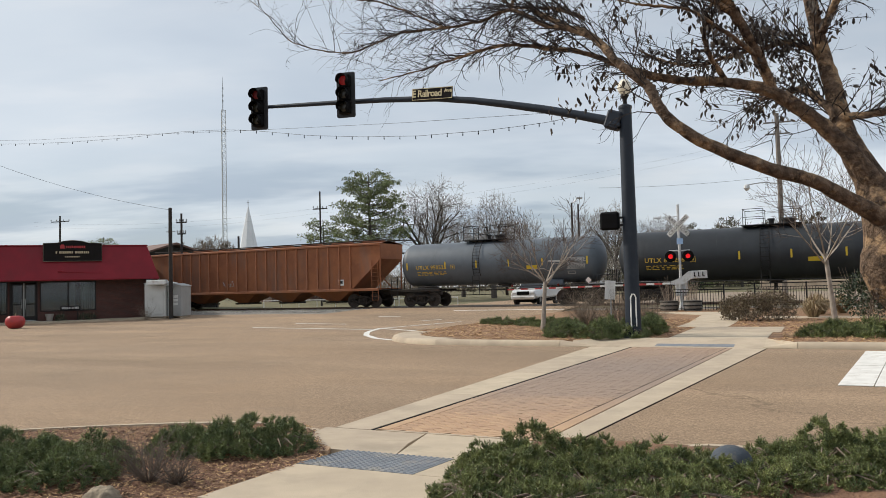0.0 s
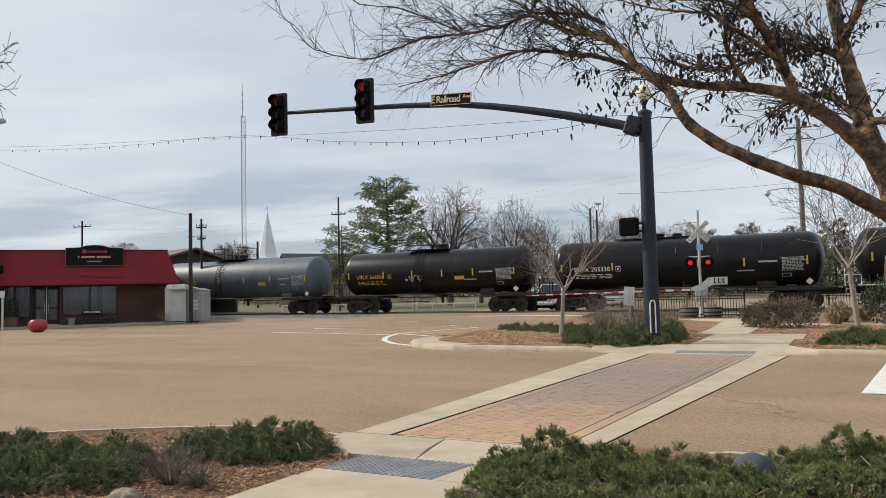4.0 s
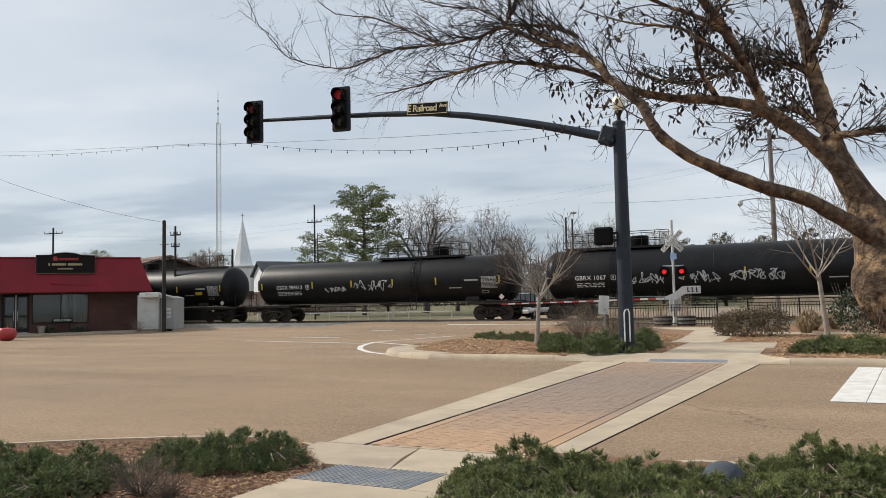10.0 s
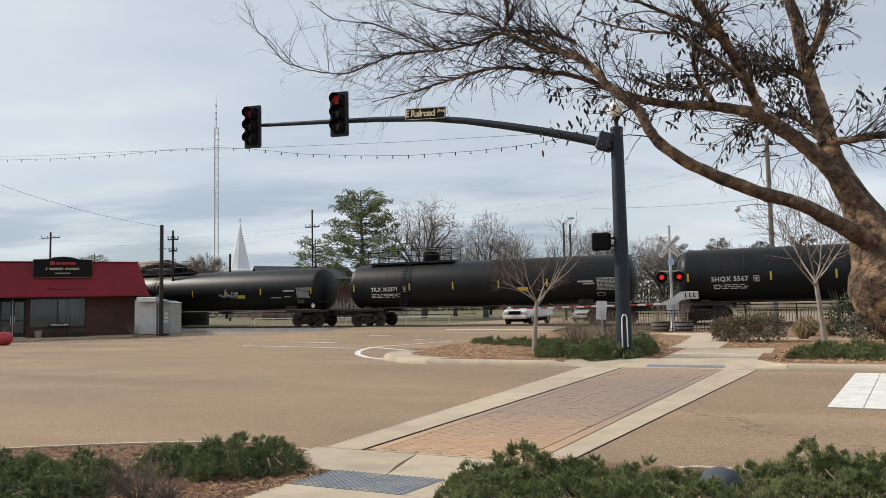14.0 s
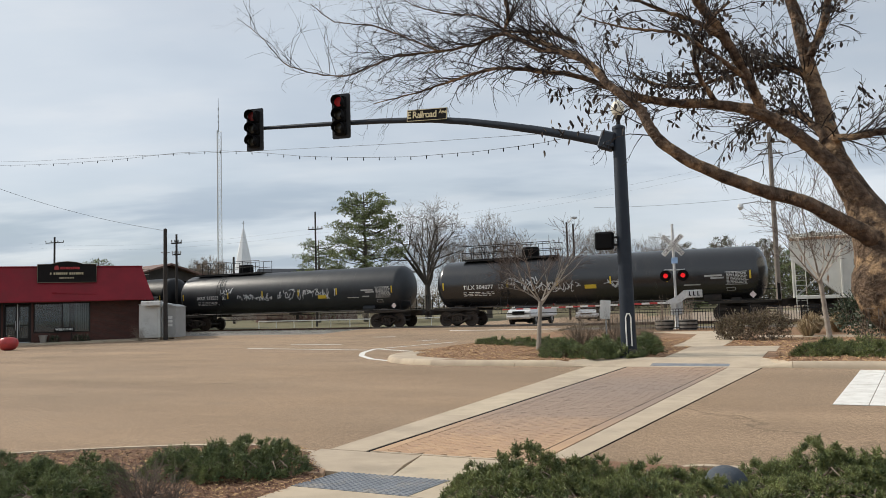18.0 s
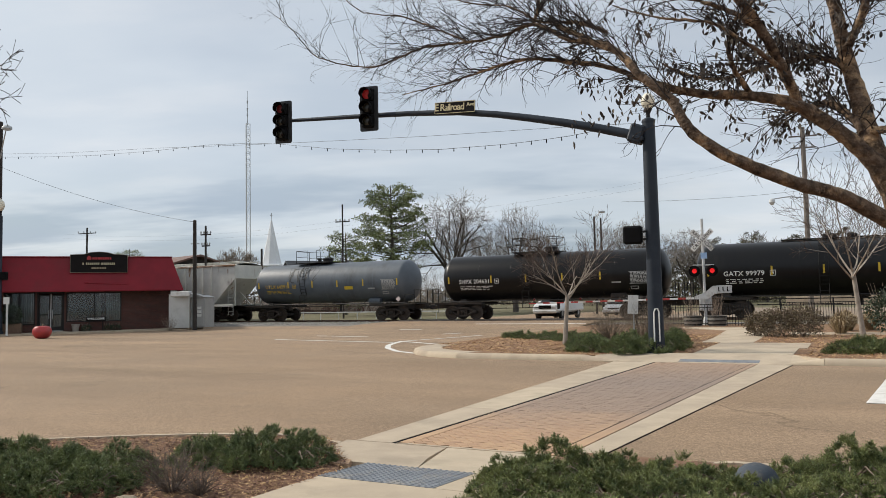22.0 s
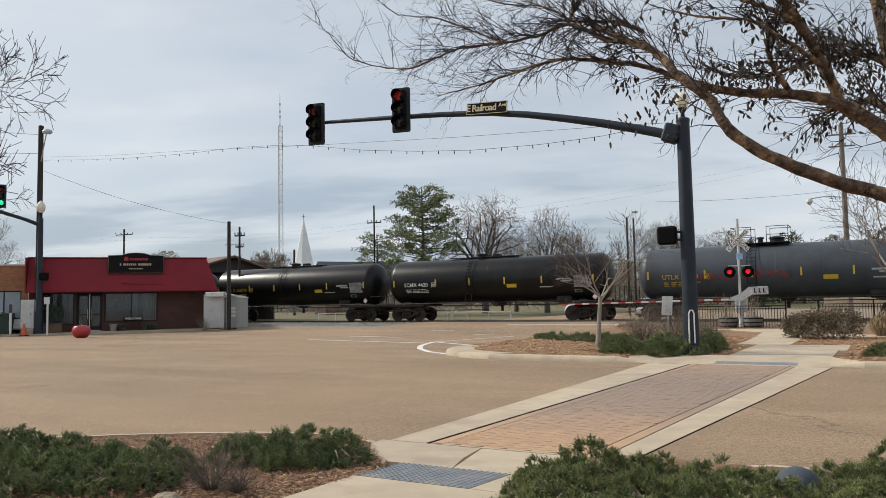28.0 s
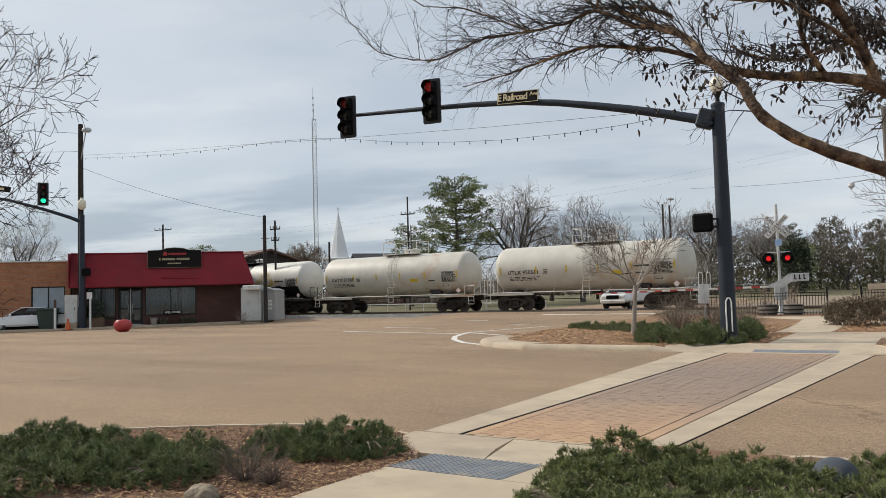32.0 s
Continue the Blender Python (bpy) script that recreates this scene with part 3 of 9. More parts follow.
    for poly in ([(-4.2, 27.42), (-2.7, 27.42), (-2.9, 33.5), (-4.6, 33.5)], [(-4.6, 33.52), (-2.9, 33.52), (-2.6, 36.6), (-7.5, 36.6)], [(-1.9, 30.2), (6.5, 30.2), (6.5, 31.9), (-2.2, 31.9)]):
        g = Geo().prism([tuple(W(u, n))[:2] for u, n in poly], 0.06, 0.152)
        part("slab", g, CONCRETE, f, smooth_angle=None)


def edge(u, slope):
    """An edge of the crosswalk, which spreads a little towards the far side."""
    return lambda n: u + slope * (n - 7.5)


BAND_A, BAND_B = edge(-5.12, -0.013), edge(-4.655, 0.031)
FIELD_A, FIELD_B = edge(-4.58, 0.031), edge(-2.82, 0.063)
BORDER_B, BAND_C, BAND_D = edge(-2.635, 0.058), edge(-2.62, 0.058), edge(-2.33, 0.095)


def crosswalk():
    c = thing("crosswalk", "herringbone clay brick crosswalk between two pale concrete bands", "crosswalk", kind="structure")
    def run(name, a, b, z, step, material, label=""):
        n = 7.51
        while n < 18.9:
            m = min(18.98, n + step)
            part(name, quad(a(n), b(n), a(m), b(m), n, m - 0.008, z), material, c, label, smooth_angle=None)
            n = m
    part("joint_bed", quad(BAND_B(7.5), BAND_C(7.5), BAND_B(18.98), BAND_C(18.98), 7.5, 18.98, 0.007), JOINT_SAND, c, "brown joint sand", smooth_angle=None)
    part("open_joint", quad(BAND_B(7.5), FIELD_A(7.5), BAND_B(18.98), FIELD_A(18.98), 7.5, 18.98, 0.010), JOINT, c, "dark open joint", smooth_angle=None)
    run("concrete_band", BAND_A, BAND_B, 0.014, 2.86, CONCRETE)
    run("concrete_band", BAND_C, BAND_D, 0.014, 2.86, CONCRETE)
    part("open_joint", quad(BAND_D(7.5) - 0.002, BAND_D(7.5) + 0.007, BAND_D(18.98) - 0.002, BAND_D(18.98) + 0.006, 7.5, 18.98, 0.008), JOINT, c, "dark open joint", smooth_angle=None)
    run("border_strip", lambda n: FIELD_A(n), lambda n: FIELD_A(n) + 0.13, 0.0185, 3.8, PAVER, "smooth clay border")
    part("open_joint", quad(FIELD_B(7.5) + 0.012, FIELD_B(7.5) + 0.026, FIELD_B(18.98) + 0.012, FIELD_B(18.98) + 0.022, 7.5, 18.98, 0.0195), JOINT, c, "dark open joint", smooth_angle=None)
    run("border_strip", lambda n: FIELD_B(n) + 0.012, BORDER_B, 0.0185, 3.8, PAVER, "smooth clay border")
    part("border_strip", quad(FIELD_A(7.5), FIELD_B(7.5), FIELD_A(7.5), FIELD_B(7.5), 7.49, 7.54, 0.0185), CONCRETE, c, smooth_angle=None)
    # bricks 0.2 x 0.1, laid at 45 degrees
    shared = Geo().box((0, 0, 0), (0.193, 0.093, 0.03), 0.004).mesh("brick")
    shared.materials.append(PAVER)
    cells = []
    L = 0.1
    for i in range(-140, 141):
        for j in range(-140, 141):
            k = (i - j) % 4
            if k == 0:
                x, y, r = (i + 1.0) * L, (j + 0.5) * L, 0
            elif k == 2:
                x, y, r = (i + 0.5) * L, (j + 0.0) * L, 90
            else:
                continue
            a = radians(45)
            u, n = x * math.cos(a) - y * math.sin(a) + -3.49, x * math.sin(a) + y * math.cos(a) + 13.2
            if FIELD_A(n) + 0.055 < u < FIELD_B(n) + 0.055 and 7.56 < n < 18.9:
                cells.append((n, u, r + 45))
    cells.sort()
    rest = Geo()
    for q, (n, u, r) in enumerate(cells):
        m = Matrix.Translation(W(u, n, 0.0 + random.uniform(-0.0015, 0.0015))) @ ALONG @ pose(0, 0, 0, random.uniform(-.6, .6), random.uniform(-.6, .6), r)
        if q < 300:
            part("brick", shared, None, c, at=m)
        else:
            rest.box((0, 0, 0), (0.193, 0.093, 0.03), 0.0, m)
    tagged(part("brick_field", rest, PAVER_FAR, c, smooth_angle=None, normals=False), kind="stuff")


JOINT_SAND = mat("joint_sand", (0.165, 0.115, 0.08), (0.12, 0.085, 0.06), 8, 0.95)
PAVER_FAR = paver_mat("clay_paver_joined", 0.07, True)


def track():
    t = thing("railway_track", "single railway track of rusty rails on grey stone ballast", "railway track", kind="structure")
    for s in (-0.755, 0.755):
        prof = [(-0.07, 0), (0.07, 0), (0.07, 0.02), (0.015, 0.04), (0.015, 0.12), (0.036, 0.135), (0.036, 0.17), (-0.036, 0.17), (-0.036, 0.135), (-0.015, 0.12), (-0.015, 0.04), (-0.07, 0.02)]
        g = Geo()
        us = (-560, -120, -40, 0, 30, 560)
        for u in us:
            for a, h in prof:
                g.v.append(tuple(W(u, TRACK_N + s + a, RAIL_Z - 0.17 + h)))
        k = len(prof)
        g.f = [(i * k + j, i * k + (j + 1) % k, (i + 1) * k + (j + 1) % k, (i + 1) * k + j) for i in range(len(us) - 1) for j in range(k)]
        part("rail", g, RAIL_M, t, "rusty steel rail", smooth_angle=30)
    tie = Geo().box((0, 0, 0), (0.23, 2.6, 0.17), 0.012).mesh("tie")
    tie.materials.append(TIE_M)
    for k in range(150):
        u = -100 + 0.55 * k
        if -27.8 < u < -12.4:
            continue
        part("tie", tie, None, t, at=Matrix.Translation(W(u + random.uniform(-.02, .02), TRACK_N, RAIL_Z - 0.17 - 0.075)) @ ALONG @ pose(0, 0, 0, 0, 0, random.uniform(-1, 1)))
    for u0, u1 in ((-140, -27.6), (-12.5, 60)):
        g = Geo()
        us = [u0 + (u1 - u0) * i / 60 for i in range(61)]
        prof = ((40.6, 0.10), (42.6, 0.12), (44.3, 0.11), (45.0, 0.16), (45.5, 0.17), (47.8, 0.17), (48.6, 0.12), (50.2, 0.03))
        for u in us:
            for n, h in prof:
                g.v.append(tuple(W(u, n + random.uniform(-.05, .05), h + random.uniform(-.02, .02) + (0.06 if n < 44 else 0))))
        k = len(prof)
        g.f = [(i * k + j, i * k + j + 1, (i + 1) * k + j + 1, (i + 1) * k + j) for i in range(60) for j in range(k - 1)]
        part("ballast_bed", g, BALLAST_BED, t, smooth_angle=60)
    # loose stones in front of the track
    g = Geo()
    rnd = random.Random(5)
    for k in range(7000):
        u, n = rnd.uniform(-48, -27.7), rnd.uniform(40.2, 48.6)
        h = 0.17 if n < 43.8 else 0.15 if n < 45 else 0.175
        r = rnd.uniform(0.035, 0.085)
        c = W(u, n, h + r * 0.3)
        q = [c + Vector((rnd.uniform(.6, 1.1) * r * math.cos(a), rnd.uniform(.6, 1.1) * r * math.sin(a), rnd.uniform(-.2, .3) * r)) for a in (0, 1.57, 3.14, 4.71)]
        q += [c + Vector((rnd.uniform(-.3, .3) * r, rnd.uniform(-.3, .3) * r, r * 0.8))]
        g.add(q, [(0, 1, 4), (1, 2, 4), (2, 3, 4), (3, 0, 4)])
    tagged(part("loose_ballast", g, BALLAST, t, "loose crushed stone", smooth_angle=None, normals=False), kind="stuff")
    # rubber and asphalt crossing panels
    for n0, n1 in ((TRACK_N - 1.45, TRACK_N - 0.83), (TRACK_N - 0.68, TRACK_N + 0.68), (TRACK_N + 0.83, TRACK_N + 1.45)):
        for k in range(6):
            u = -27.3 + 2.45 * k
            part("crossing_panel", Geo().box((0, 0, 0), (2.42, n1 - n0, 0.09), 0.01, Matrix.Translation(W(u + 1.22, (n0 + n1) / 2, RAIL_Z - 0.052)) @ ALONG), CROSSING, t, "dark crossing panel", smooth_angle=None)


CROSSING = mat("crossing_panel", (0.10, 0.082, 0.068), (0.07, 0.06, 0.05), 3, 0.85, bump=0.3)

ground()
roads()
islands()
pavements()
markings()
track()


# ---- the train ----
def tank_paint(name, c1, c2, stain, rough=0.42, at=(0.55, 0.75), scale=0.7, streak=(0.9, 0.9, 0.22), spec=0.35):
    return mat(name, c1, c2, 1.1, rough, bump=0.06, fine=7, stain=stain, stain_scale=scale, stain_at=at, streak=streak, depth=0.02, spec=spec)


PAINTS = {
    "gloss": tank_paint("glossy_black_tank_paint", (0.012, 0.013, 0.015), (0.016, 0.017, 0.019), (0.03, 0.028, 0.026), 0.26, spec=0.75),
    "black": tank_paint("black_tank_paint", (0.005, 0.005, 0.006), (0.007, 0.007, 0.007), (0.015, 0.014, 0.013), 0.33, spec=0.26),
    "matt": tank_paint("matt_black_tank_paint", (0.0075, 0.0080, 0.0095), (0.0095, 0.0098, 0.0110), (0.018, 0.0175, 0.0175), 0.44, spec=0.22),
    "grey": tank_paint("grey_tank_paint", (0.108, 0.126, 0.148), (0.09, 0.105, 0.122), (0.058, 0.064, 0.070), 0.5),
    "slate": tank_paint("slate_tank_paint", (0.027, 0.031, 0.036), (0.021, 0.024, 0.028), (0.04, 0.042, 0.044), 0.45),
    "steel": tank_paint("steel_grey_tank_paint", (0.060, 0.070, 0.083), (0.050, 0.058, 0.069), (0.038, 0.042, 0.048), 0.5),
    "white": tank_paint("white_tank_paint", (0.69, 0.665, 0.605), (0.61, 0.585, 0.525), (0.42, 0.37, 0.29), 0.5, (0.58, 0.8)),
    "cream": tank_paint("cream_tank_paint", (0.57, 0.54, 0.475), (0.49, 0.465, 0.405), (0.42, 0.22, 0.085), 0.5, (0.57, 0.70), 0.45, (0.5, 0.9, 0.5)),
    "rust": tank_paint("rust_brown_paint", (0.31, 0.118, 0.052), (0.235, 0.088, 0.042), (0.19, 0.105, 0.075), 0.75, (0.5, 0.72), 0.8),
    "pale": tank_paint("pale_grey_hopper_paint", (0.63, 0.62, 0.565), (0.53, 0.52, 0.475), (0.23, 0.12, 0.055), 0.7, (0.60, 0.66), 1.8),
}
RED_BAND = tank_paint("red_oxide_band", (0.33, 0.075, 0.05), (0.26, 0.06, 0.04), (0.18, 0.06, 0.045), 0.6)
RUSTY_EDGE = mat("rust_streaked_edge", (0.50, 0.46, 0.40), (0.30, 0.17, 0.09), 1.6, 0.8, stain=(0.20, 0.10, 0.05), stain_scale=1.0, stain_at=(0.45, 0.62))
UNDER = mat("grimy_underframe", (0.018, 0.015, 0.013), (0.030, 0.023, 0.018), 3, 0.8, stain=(0.055, 0.036, 0.024), stain_scale=2, bump=0.1)
TRUCK_M = mat("dusty_brown_truck_steel", (0.032, 0.025, 0.021), (0.017, 0.014, 0.012), 4, 0.85, bump=0.2, stain=(0.062, 0.044, 0.033), stain_scale=3, spec=0.3)
WHEEL_M = mat("wheel_steel", (0.060, 0.044, 0.034), (0.036, 0.027, 0.022), 5, 0.6, metal=0.3)
YELLOW = mat("yellow_mark", (0.62, 0.44, 0.03), (0.55, 0.38, 0.03), 4, 0.6, bump=0)
YELLOW_TXT = mat("yellow_lettering", (0.56, 0.37, 0.045), (0.47, 0.31, 0.04), 3, 0.6, bump=0)
WHITE_TXT = mat("white_lettering", (0.74, 0.74, 0.72), (0.66, 0.66, 0.64), 3, 0.6, bump=0)
STENCIL = mat("dusty_white_stencil", (0.42, 0.42, 0.41), (0.34, 0.34, 0.33), 3, 0.6, bump=0)
BLACK_TXT = mat("black_lettering", (0.02, 0.02, 0.02), (0.03, 0.03, 0.03), 3, 0.6, bump=0)
GRAFFITI_W = mat("white_spray_paint", (0.60, 0.61, 0.62), (0.45, 0.46, 0.47), 2, 0.6, bump=0)
GRAFFITI_R = mat("red_spray_paint", (0.30, 0.035, 0.02), (0.20, 0.03, 0.02), 2, 0.6, bump=0)
PLACARD = mat("placard_face", (0.70, 0.62, 0.60), (0.62, 0.5, 0.48), 9, 0.6, bump=0)

SIDEWAYS = pose(0, 0, 0, 0, 90, 0)
WHEELS = []
SHARED = {}


def shared(key, make, material, angle=35):
    if key not in SHARED:
        me = make().mesh(key.split(":")[0], angle)
        me.materials.append(material)
        SHARED[key] = me
    return SHARED[key]


def wheel_geo():
    m = pose(0, 0, 0, 90, 0, 0)
    prof = [(0.0, -0.09), (0.10, -0.10), (0.13, -0.07), (0.15, -0.03), (0.36, 0.0), (0.38, -0.05), (0.457, -0.055), (0.457, 0.05), (0.487, 0.06), (0.487, 0.085), (0.38, 0.085), (0.36, 0.05), (0.12, 0.05), (0.0, 0.05)]
    g = Geo().lathe(prof, 20, m)
    return g


def side_frame_geo():
    """Cast side frame with its two window openings, 1.78 m between the axles."""
    g = Geo()
    y = 0.09
    def bar(a, b, h):
        a, b = Vector((a[0], 0, a[1])), Vector((b[0], 0, b[1]))
        d = b - a
        ang = -math.degrees(math.atan2(d.z, d.x))
        g.box((0, 0, 0), (d.length + h * 0.6, y * 2, h), 0.02, Matrix.Translation((a + b) / 2) @ pose(0, 0, 0, 0, ang, 0))
    bar((-0.89, 0.56), (-0.35, 0.74), 0.13)
    bar((-0.35, 0.74), (0.35, 0.74), 0.13)
    bar((0.35, 0.74), (0.89, 0.56), 0.13)
    bar((-0.80, 0.52), (-0.30, 0.24), 0.11)
    bar((-0.30, 0.24), (0.30, 0.24), 0.14)
    bar((0.30, 0.24), (0.80, 0.52), 0.11)
    bar((-0.30, 0.26), (-0.30, 0.72), 0.11)
    bar((0.30, 0.26), (0.30, 0.72), 0.11)
    for x in (-0.89, 0.89):
        g.box((x, 0, 0.50), (0.26, 0.22, 0.24), 0.03)
        g.lathe([(0.0, 0), (0.10, 0), (0.10, 0.06), (0.06, 0.08), (0, 0.08)], 10, Matrix.Translation((x, -0.10, 0.457)) @ pose(0, 0, 0, 90, 0, 0))
    for x in (-0.17, 0.0, 0.17):
        g.lathe([(0.055, 0.30), (0.07, 0.34), (0.055, 0.38), (0.07, 0.42), (0.055, 0.46), (0.07, 0.50), (0.055, 0.54), (0.06, 0.58)], 8, Matrix.Translation((x, -0.02, 0)))
    return g


def truck(car, x):
    t = part("truck", shared("truck", lambda: Geo().box((0, 0, 0.55), (0.36, 2.1, 0.30), 0.04).box((0, 0, 0.74), (0.5, 0.5, 0.12), 0.03).tube([(-0.89, -0.72, 0.457), (-0.89, 0.72, 0.457)], 0.085, 8).tube([(0.89, -0.72, 0.457), (0.89, 0.72, 0.457)], 0.085, 8).box((-0.42, 0, 0.42), (0.1, 1.9, 0.14), 0.02).box((0.42, 0, 0.42), (0.1, 1.9, 0.14), 0.02), UNDER), None, car, at=pose(x, 0, 0))
    for s in (-1, 1):
        part("side_frame", shared("side_frame", side_frame_geo, TRUCK_M), None, t, at=pose(0, s * 1.0, 0, 0, 0, 0 if s < 0 else 180))
        for a in (-0.89, 0.89):
            w = part("wheel", shared("wheel", wheel_geo, WHEEL_M), None, t, at=Matrix())
            w.matrix_parent_inverse = pose(a, s * 0.755, 0.457, 0, 0, 0 if s < 0 else 180)
            WHEELS.append((w, s))
    return t


def coupler(car, x, s):
    part("coupler", Geo().box((x + s * 0.35, 0, 0.86), (0.9, 0.16, 0.18), 0.03).box((x + s * 0.85, 0.04, 0.86), (0.26, 0.30, 0.28), 0.05), UNDER, car)


def ladder(parent, x, y, z0, z1, w, material, lean=0.0, bend=None, name="ladder"):
    g = Geo()
    if bend:
        r, zc = bend
        a0, a1 = math.asin(max(-1, (z0 - zc) / r)), math.asin(min(0.97, (z1 - zc) / r))
        way = [(-r * math.cos(a0 + (a1 - a0) * k / 12), zc + r * math.sin(a0 + (a1 - a0) * k / 12)) for k in range(13)]
        way = [(-r + 0.02, 0.75), (-r - 0.0, z0)] + way
    else:
        way = [(y, z0 + (z1 - z0) * k / 10) for k in range(11)]
    for s in (-1, 1):
        g.tube([(x + s * w / 2, q[0], q[1]) for q in way], 0.022, 5)
    total = 0.0
    for a, b in zip(way, way[1:]):
        d = math.hypot(b[0] - a[0], b[1] - a[1])
        k = max(1, round(d / 0.33))
        for i in range(k):
            f = i / k
            g.tube([(x - w / 2, a[0] + (b[0] - a[0]) * f, a[1] + (b[1] - a[1]) * f), (x + w / 2, a[0] + (b[0] - a[0]) * f, a[1] + (b[1] - a[1]) * f)], 0.016, 4)
    return part(name, g, material, parent)


def on_barrel(x, r, zc, down, out=0.014):
    """A pose on the near side of a barrel, that many degrees below its middle."""
    return Matrix.Translation((x, 0, zc)) @ pose(0, 0, 0, down) @ Matrix.Translation((0, -r - out, 0))


def scrawl(car, x0, x1, r, zc, down, size, material, seed, bold=0.045):
    """Sprayed loops and strokes that follow the barrel."""
    rnd = random.Random(seed)
    g = Geo()
    x = x0
    while x < x1:
        k = rnd.randint(4, 7)
        w = size * rnd.uniform(0.5, 0.9)
        path = [(x + rnd.uniform(0, w), rnd.uniform(-0.5, 0.5) * size) for _ in range(k)]
        fine = []
        for a in range(len(path) - 1):
            p0, p1, p2, p3 = path[max(a - 1, 0)], path[a], path[a + 1], path[min(a + 2, k - 1)]
            for i in range(5):
                t = i / 5
                fine.append(tuple(0.5 * ((2 * p1[c]) + (-p0[c] + p2[c]) * t + (2 * p0[c] - 5 * p1[c] + 4 * p2[c] - p3[c]) * t * t + (-p0[c] + 3 * p1[c] - 3 * p2[c] + p3[c]) * t ** 3) for c in (0, 1)))
        b = bold * rnd.uniform(0.7, 1.2)
        k0 = len(g.v)
        for i, p in enumerate(fine):
            q = fine[min(i + 1, len(fine) - 1)] if i < len(fine) - 1 else p
            o = fine[max(i - 1, 0)]
            d = Vector((q[0] - o[0], q[1] - o[1]))
            d = Vector((-d.y, d.x)).normalized() * b / 2 if d.length > 1e-6 else Vector((0, b / 2))
            for s in (1, -1):
                a = (p[1] + s * d.y) / r - radians(down)
                g.v.append((p[0] + s * d.x, -(r + 0.013) * math.cos(a), zc + (r + 0.013) * math.sin(a)))
        g.f += [(k0 + 2 * i, k0 + 2 * i + 1, k0 + 2 * i + 3, k0 + 2 * i + 2) for i in range(len(fine) - 1)]
        x += w * rnd.uniform(0.45, 0.8)
    part("graffiti", g, material, car, "sprayed graffiti scrawl", smooth_angle=None, normals=False)


def tank_car(x0, x1, paint, text, ink, label, top="dome", r=1.52, band=None, ladder_at=0.5, marks=True, railing="black", plate=None, scrawls=(), ends="dark", seed=1, line2="", belly=None, tag=None):
    c = (x0 + x1) / 2
    L = x1 - x0 - 0.5
    h = L / 2
    zc = 4.19 - r
    car = thing("tank_car", label, "tank car", "cars of the freight train")
    P = PAINTS[paint]
    IRON = PAINTS["white"] if railing == "white" else BLACK_METAL
    head = r * 0.5
    prof = [(0.0, -h)] + [(r * math.sin(a), -h + head * (1 - math.cos(a))) for a in [radians(q) for q in (12, 25, 38, 50, 62, 74, 84, 90)]]
    prof = prof + [(q, -z) for q, z in prof[::-1]]
    part("tank", Geo().lathe(prof, 56, Matrix.Translation((0, 0, zc)) @ SIDEWAYS), P, car, smooth_angle=50)
    # weld seams
    for k in range(1, 6):
        x = -h + head + (L - 2 * head) * k / 6
        me = shared("seam:%.2f:%s" % (r, paint), lambda: Geo().lathe([(r + 0.001, -0.02), (r + 0.006, -0.012), (r + 0.006, 0.012), (r + 0.001, 0.02)], 40, SIDEWAYS), P)
        part("weld_seam", me, None, car, at=pose(x, 0, zc))
    if band:
        f0, f1, m = band
        b0, b1 = -h + L * f0, -h + L * f1
        part("painted_band", Geo().lathe([(r - 0.01, b0), (r + 0.008, b0), (r + 0.008, b1), (r - 0.01, b1)], 56, Matrix.Translation((0, 0, zc)) @ SIDEWAYS), m, car, "painted middle band", smooth_angle=50)
    if belly:
        g = Geo()
        for x in (-h + head + 0.05, h - head - 0.05):
            for k in range(17):
                a = radians(-158 + 136 * k / 16)
                g.v.append((x, (r + 0.006) * math.cos(a), zc + (r + 0.006) * math.sin(a)))
        g.f = [(k, k + 1, k + 18, k + 17) for k in range(16)]
        part("lower_shell", g, belly, car, "black lower half of the barrel", smooth_angle=50)
    # frame ends, platforms and railings
    for s in (-1, 1):
        part("draft_sill", Geo().box((s * (h - 0.9), 0, 0.92), (3.4, 0.40, 0.34), 0.02).box((s * (h - 1.65), 0, 1.16), (0.5, 2.2, 0.34), 0.03), UNDER, car)
        part("end_platform", Geo().box((s * (h + 0.15), 0, 1.12), (0.9, 2.8, 0.06), 0.01).box((s * (h - 1.4), -1.32, 1.08), (3.4, 0.10, 0.14), 0.01).box((s * (h - 1.4), 1.32, 1.08), (3.4, 0.10, 0.14), 0.01), UNDER if railing != "white" else P, car)
        x = s * (h + 0.5)
        g = Geo().tube([(x, -1.35, 1.12), (x, -1.35, 2.05), (x, -0.5, 2.05), (x, -0.5, 1.12)], 0.025, 5)
        part("end_railing", g, IRON, car)
        g = Geo().tube([(x, 1.35, 1.12), (x, 1.35, 2.05), (x, 0.5, 2.05), (x, 0.5, 1.12)], 0.025, 5)
        part("end_railing", g, IRON, car)
        g = Geo().tube([(x, -1.36, 1.12), (x - s * 0.75, -1.38, 1.12), (x - s * 0.75, -1.38, 1.75), (x, -1.36, 1.75)], 0.022, 5)
        part("side_railing", g, IRON, car)
        g = Geo()
        for k in range(3):
            g.tube([(s * (h + 0.25) - 0.22, -1.38, 0.52 + 0.25 * k), (s * (h + 0.25) + 0.22, -1.38, 0.52 + 0.25 * k)], 0.018, 4)
        for q in (-0.22, 0.22):
            g.tube([(s * (h + 0.25) + q, -1.38, 0.5), (s * (h + 0.25) + q, -1.38, 1.1)], 0.018, 4)
        part("step", g, IRON, car)
        truck(car, s * (h - 1.55))
        coupler(car, s * (h + 0.25), s)
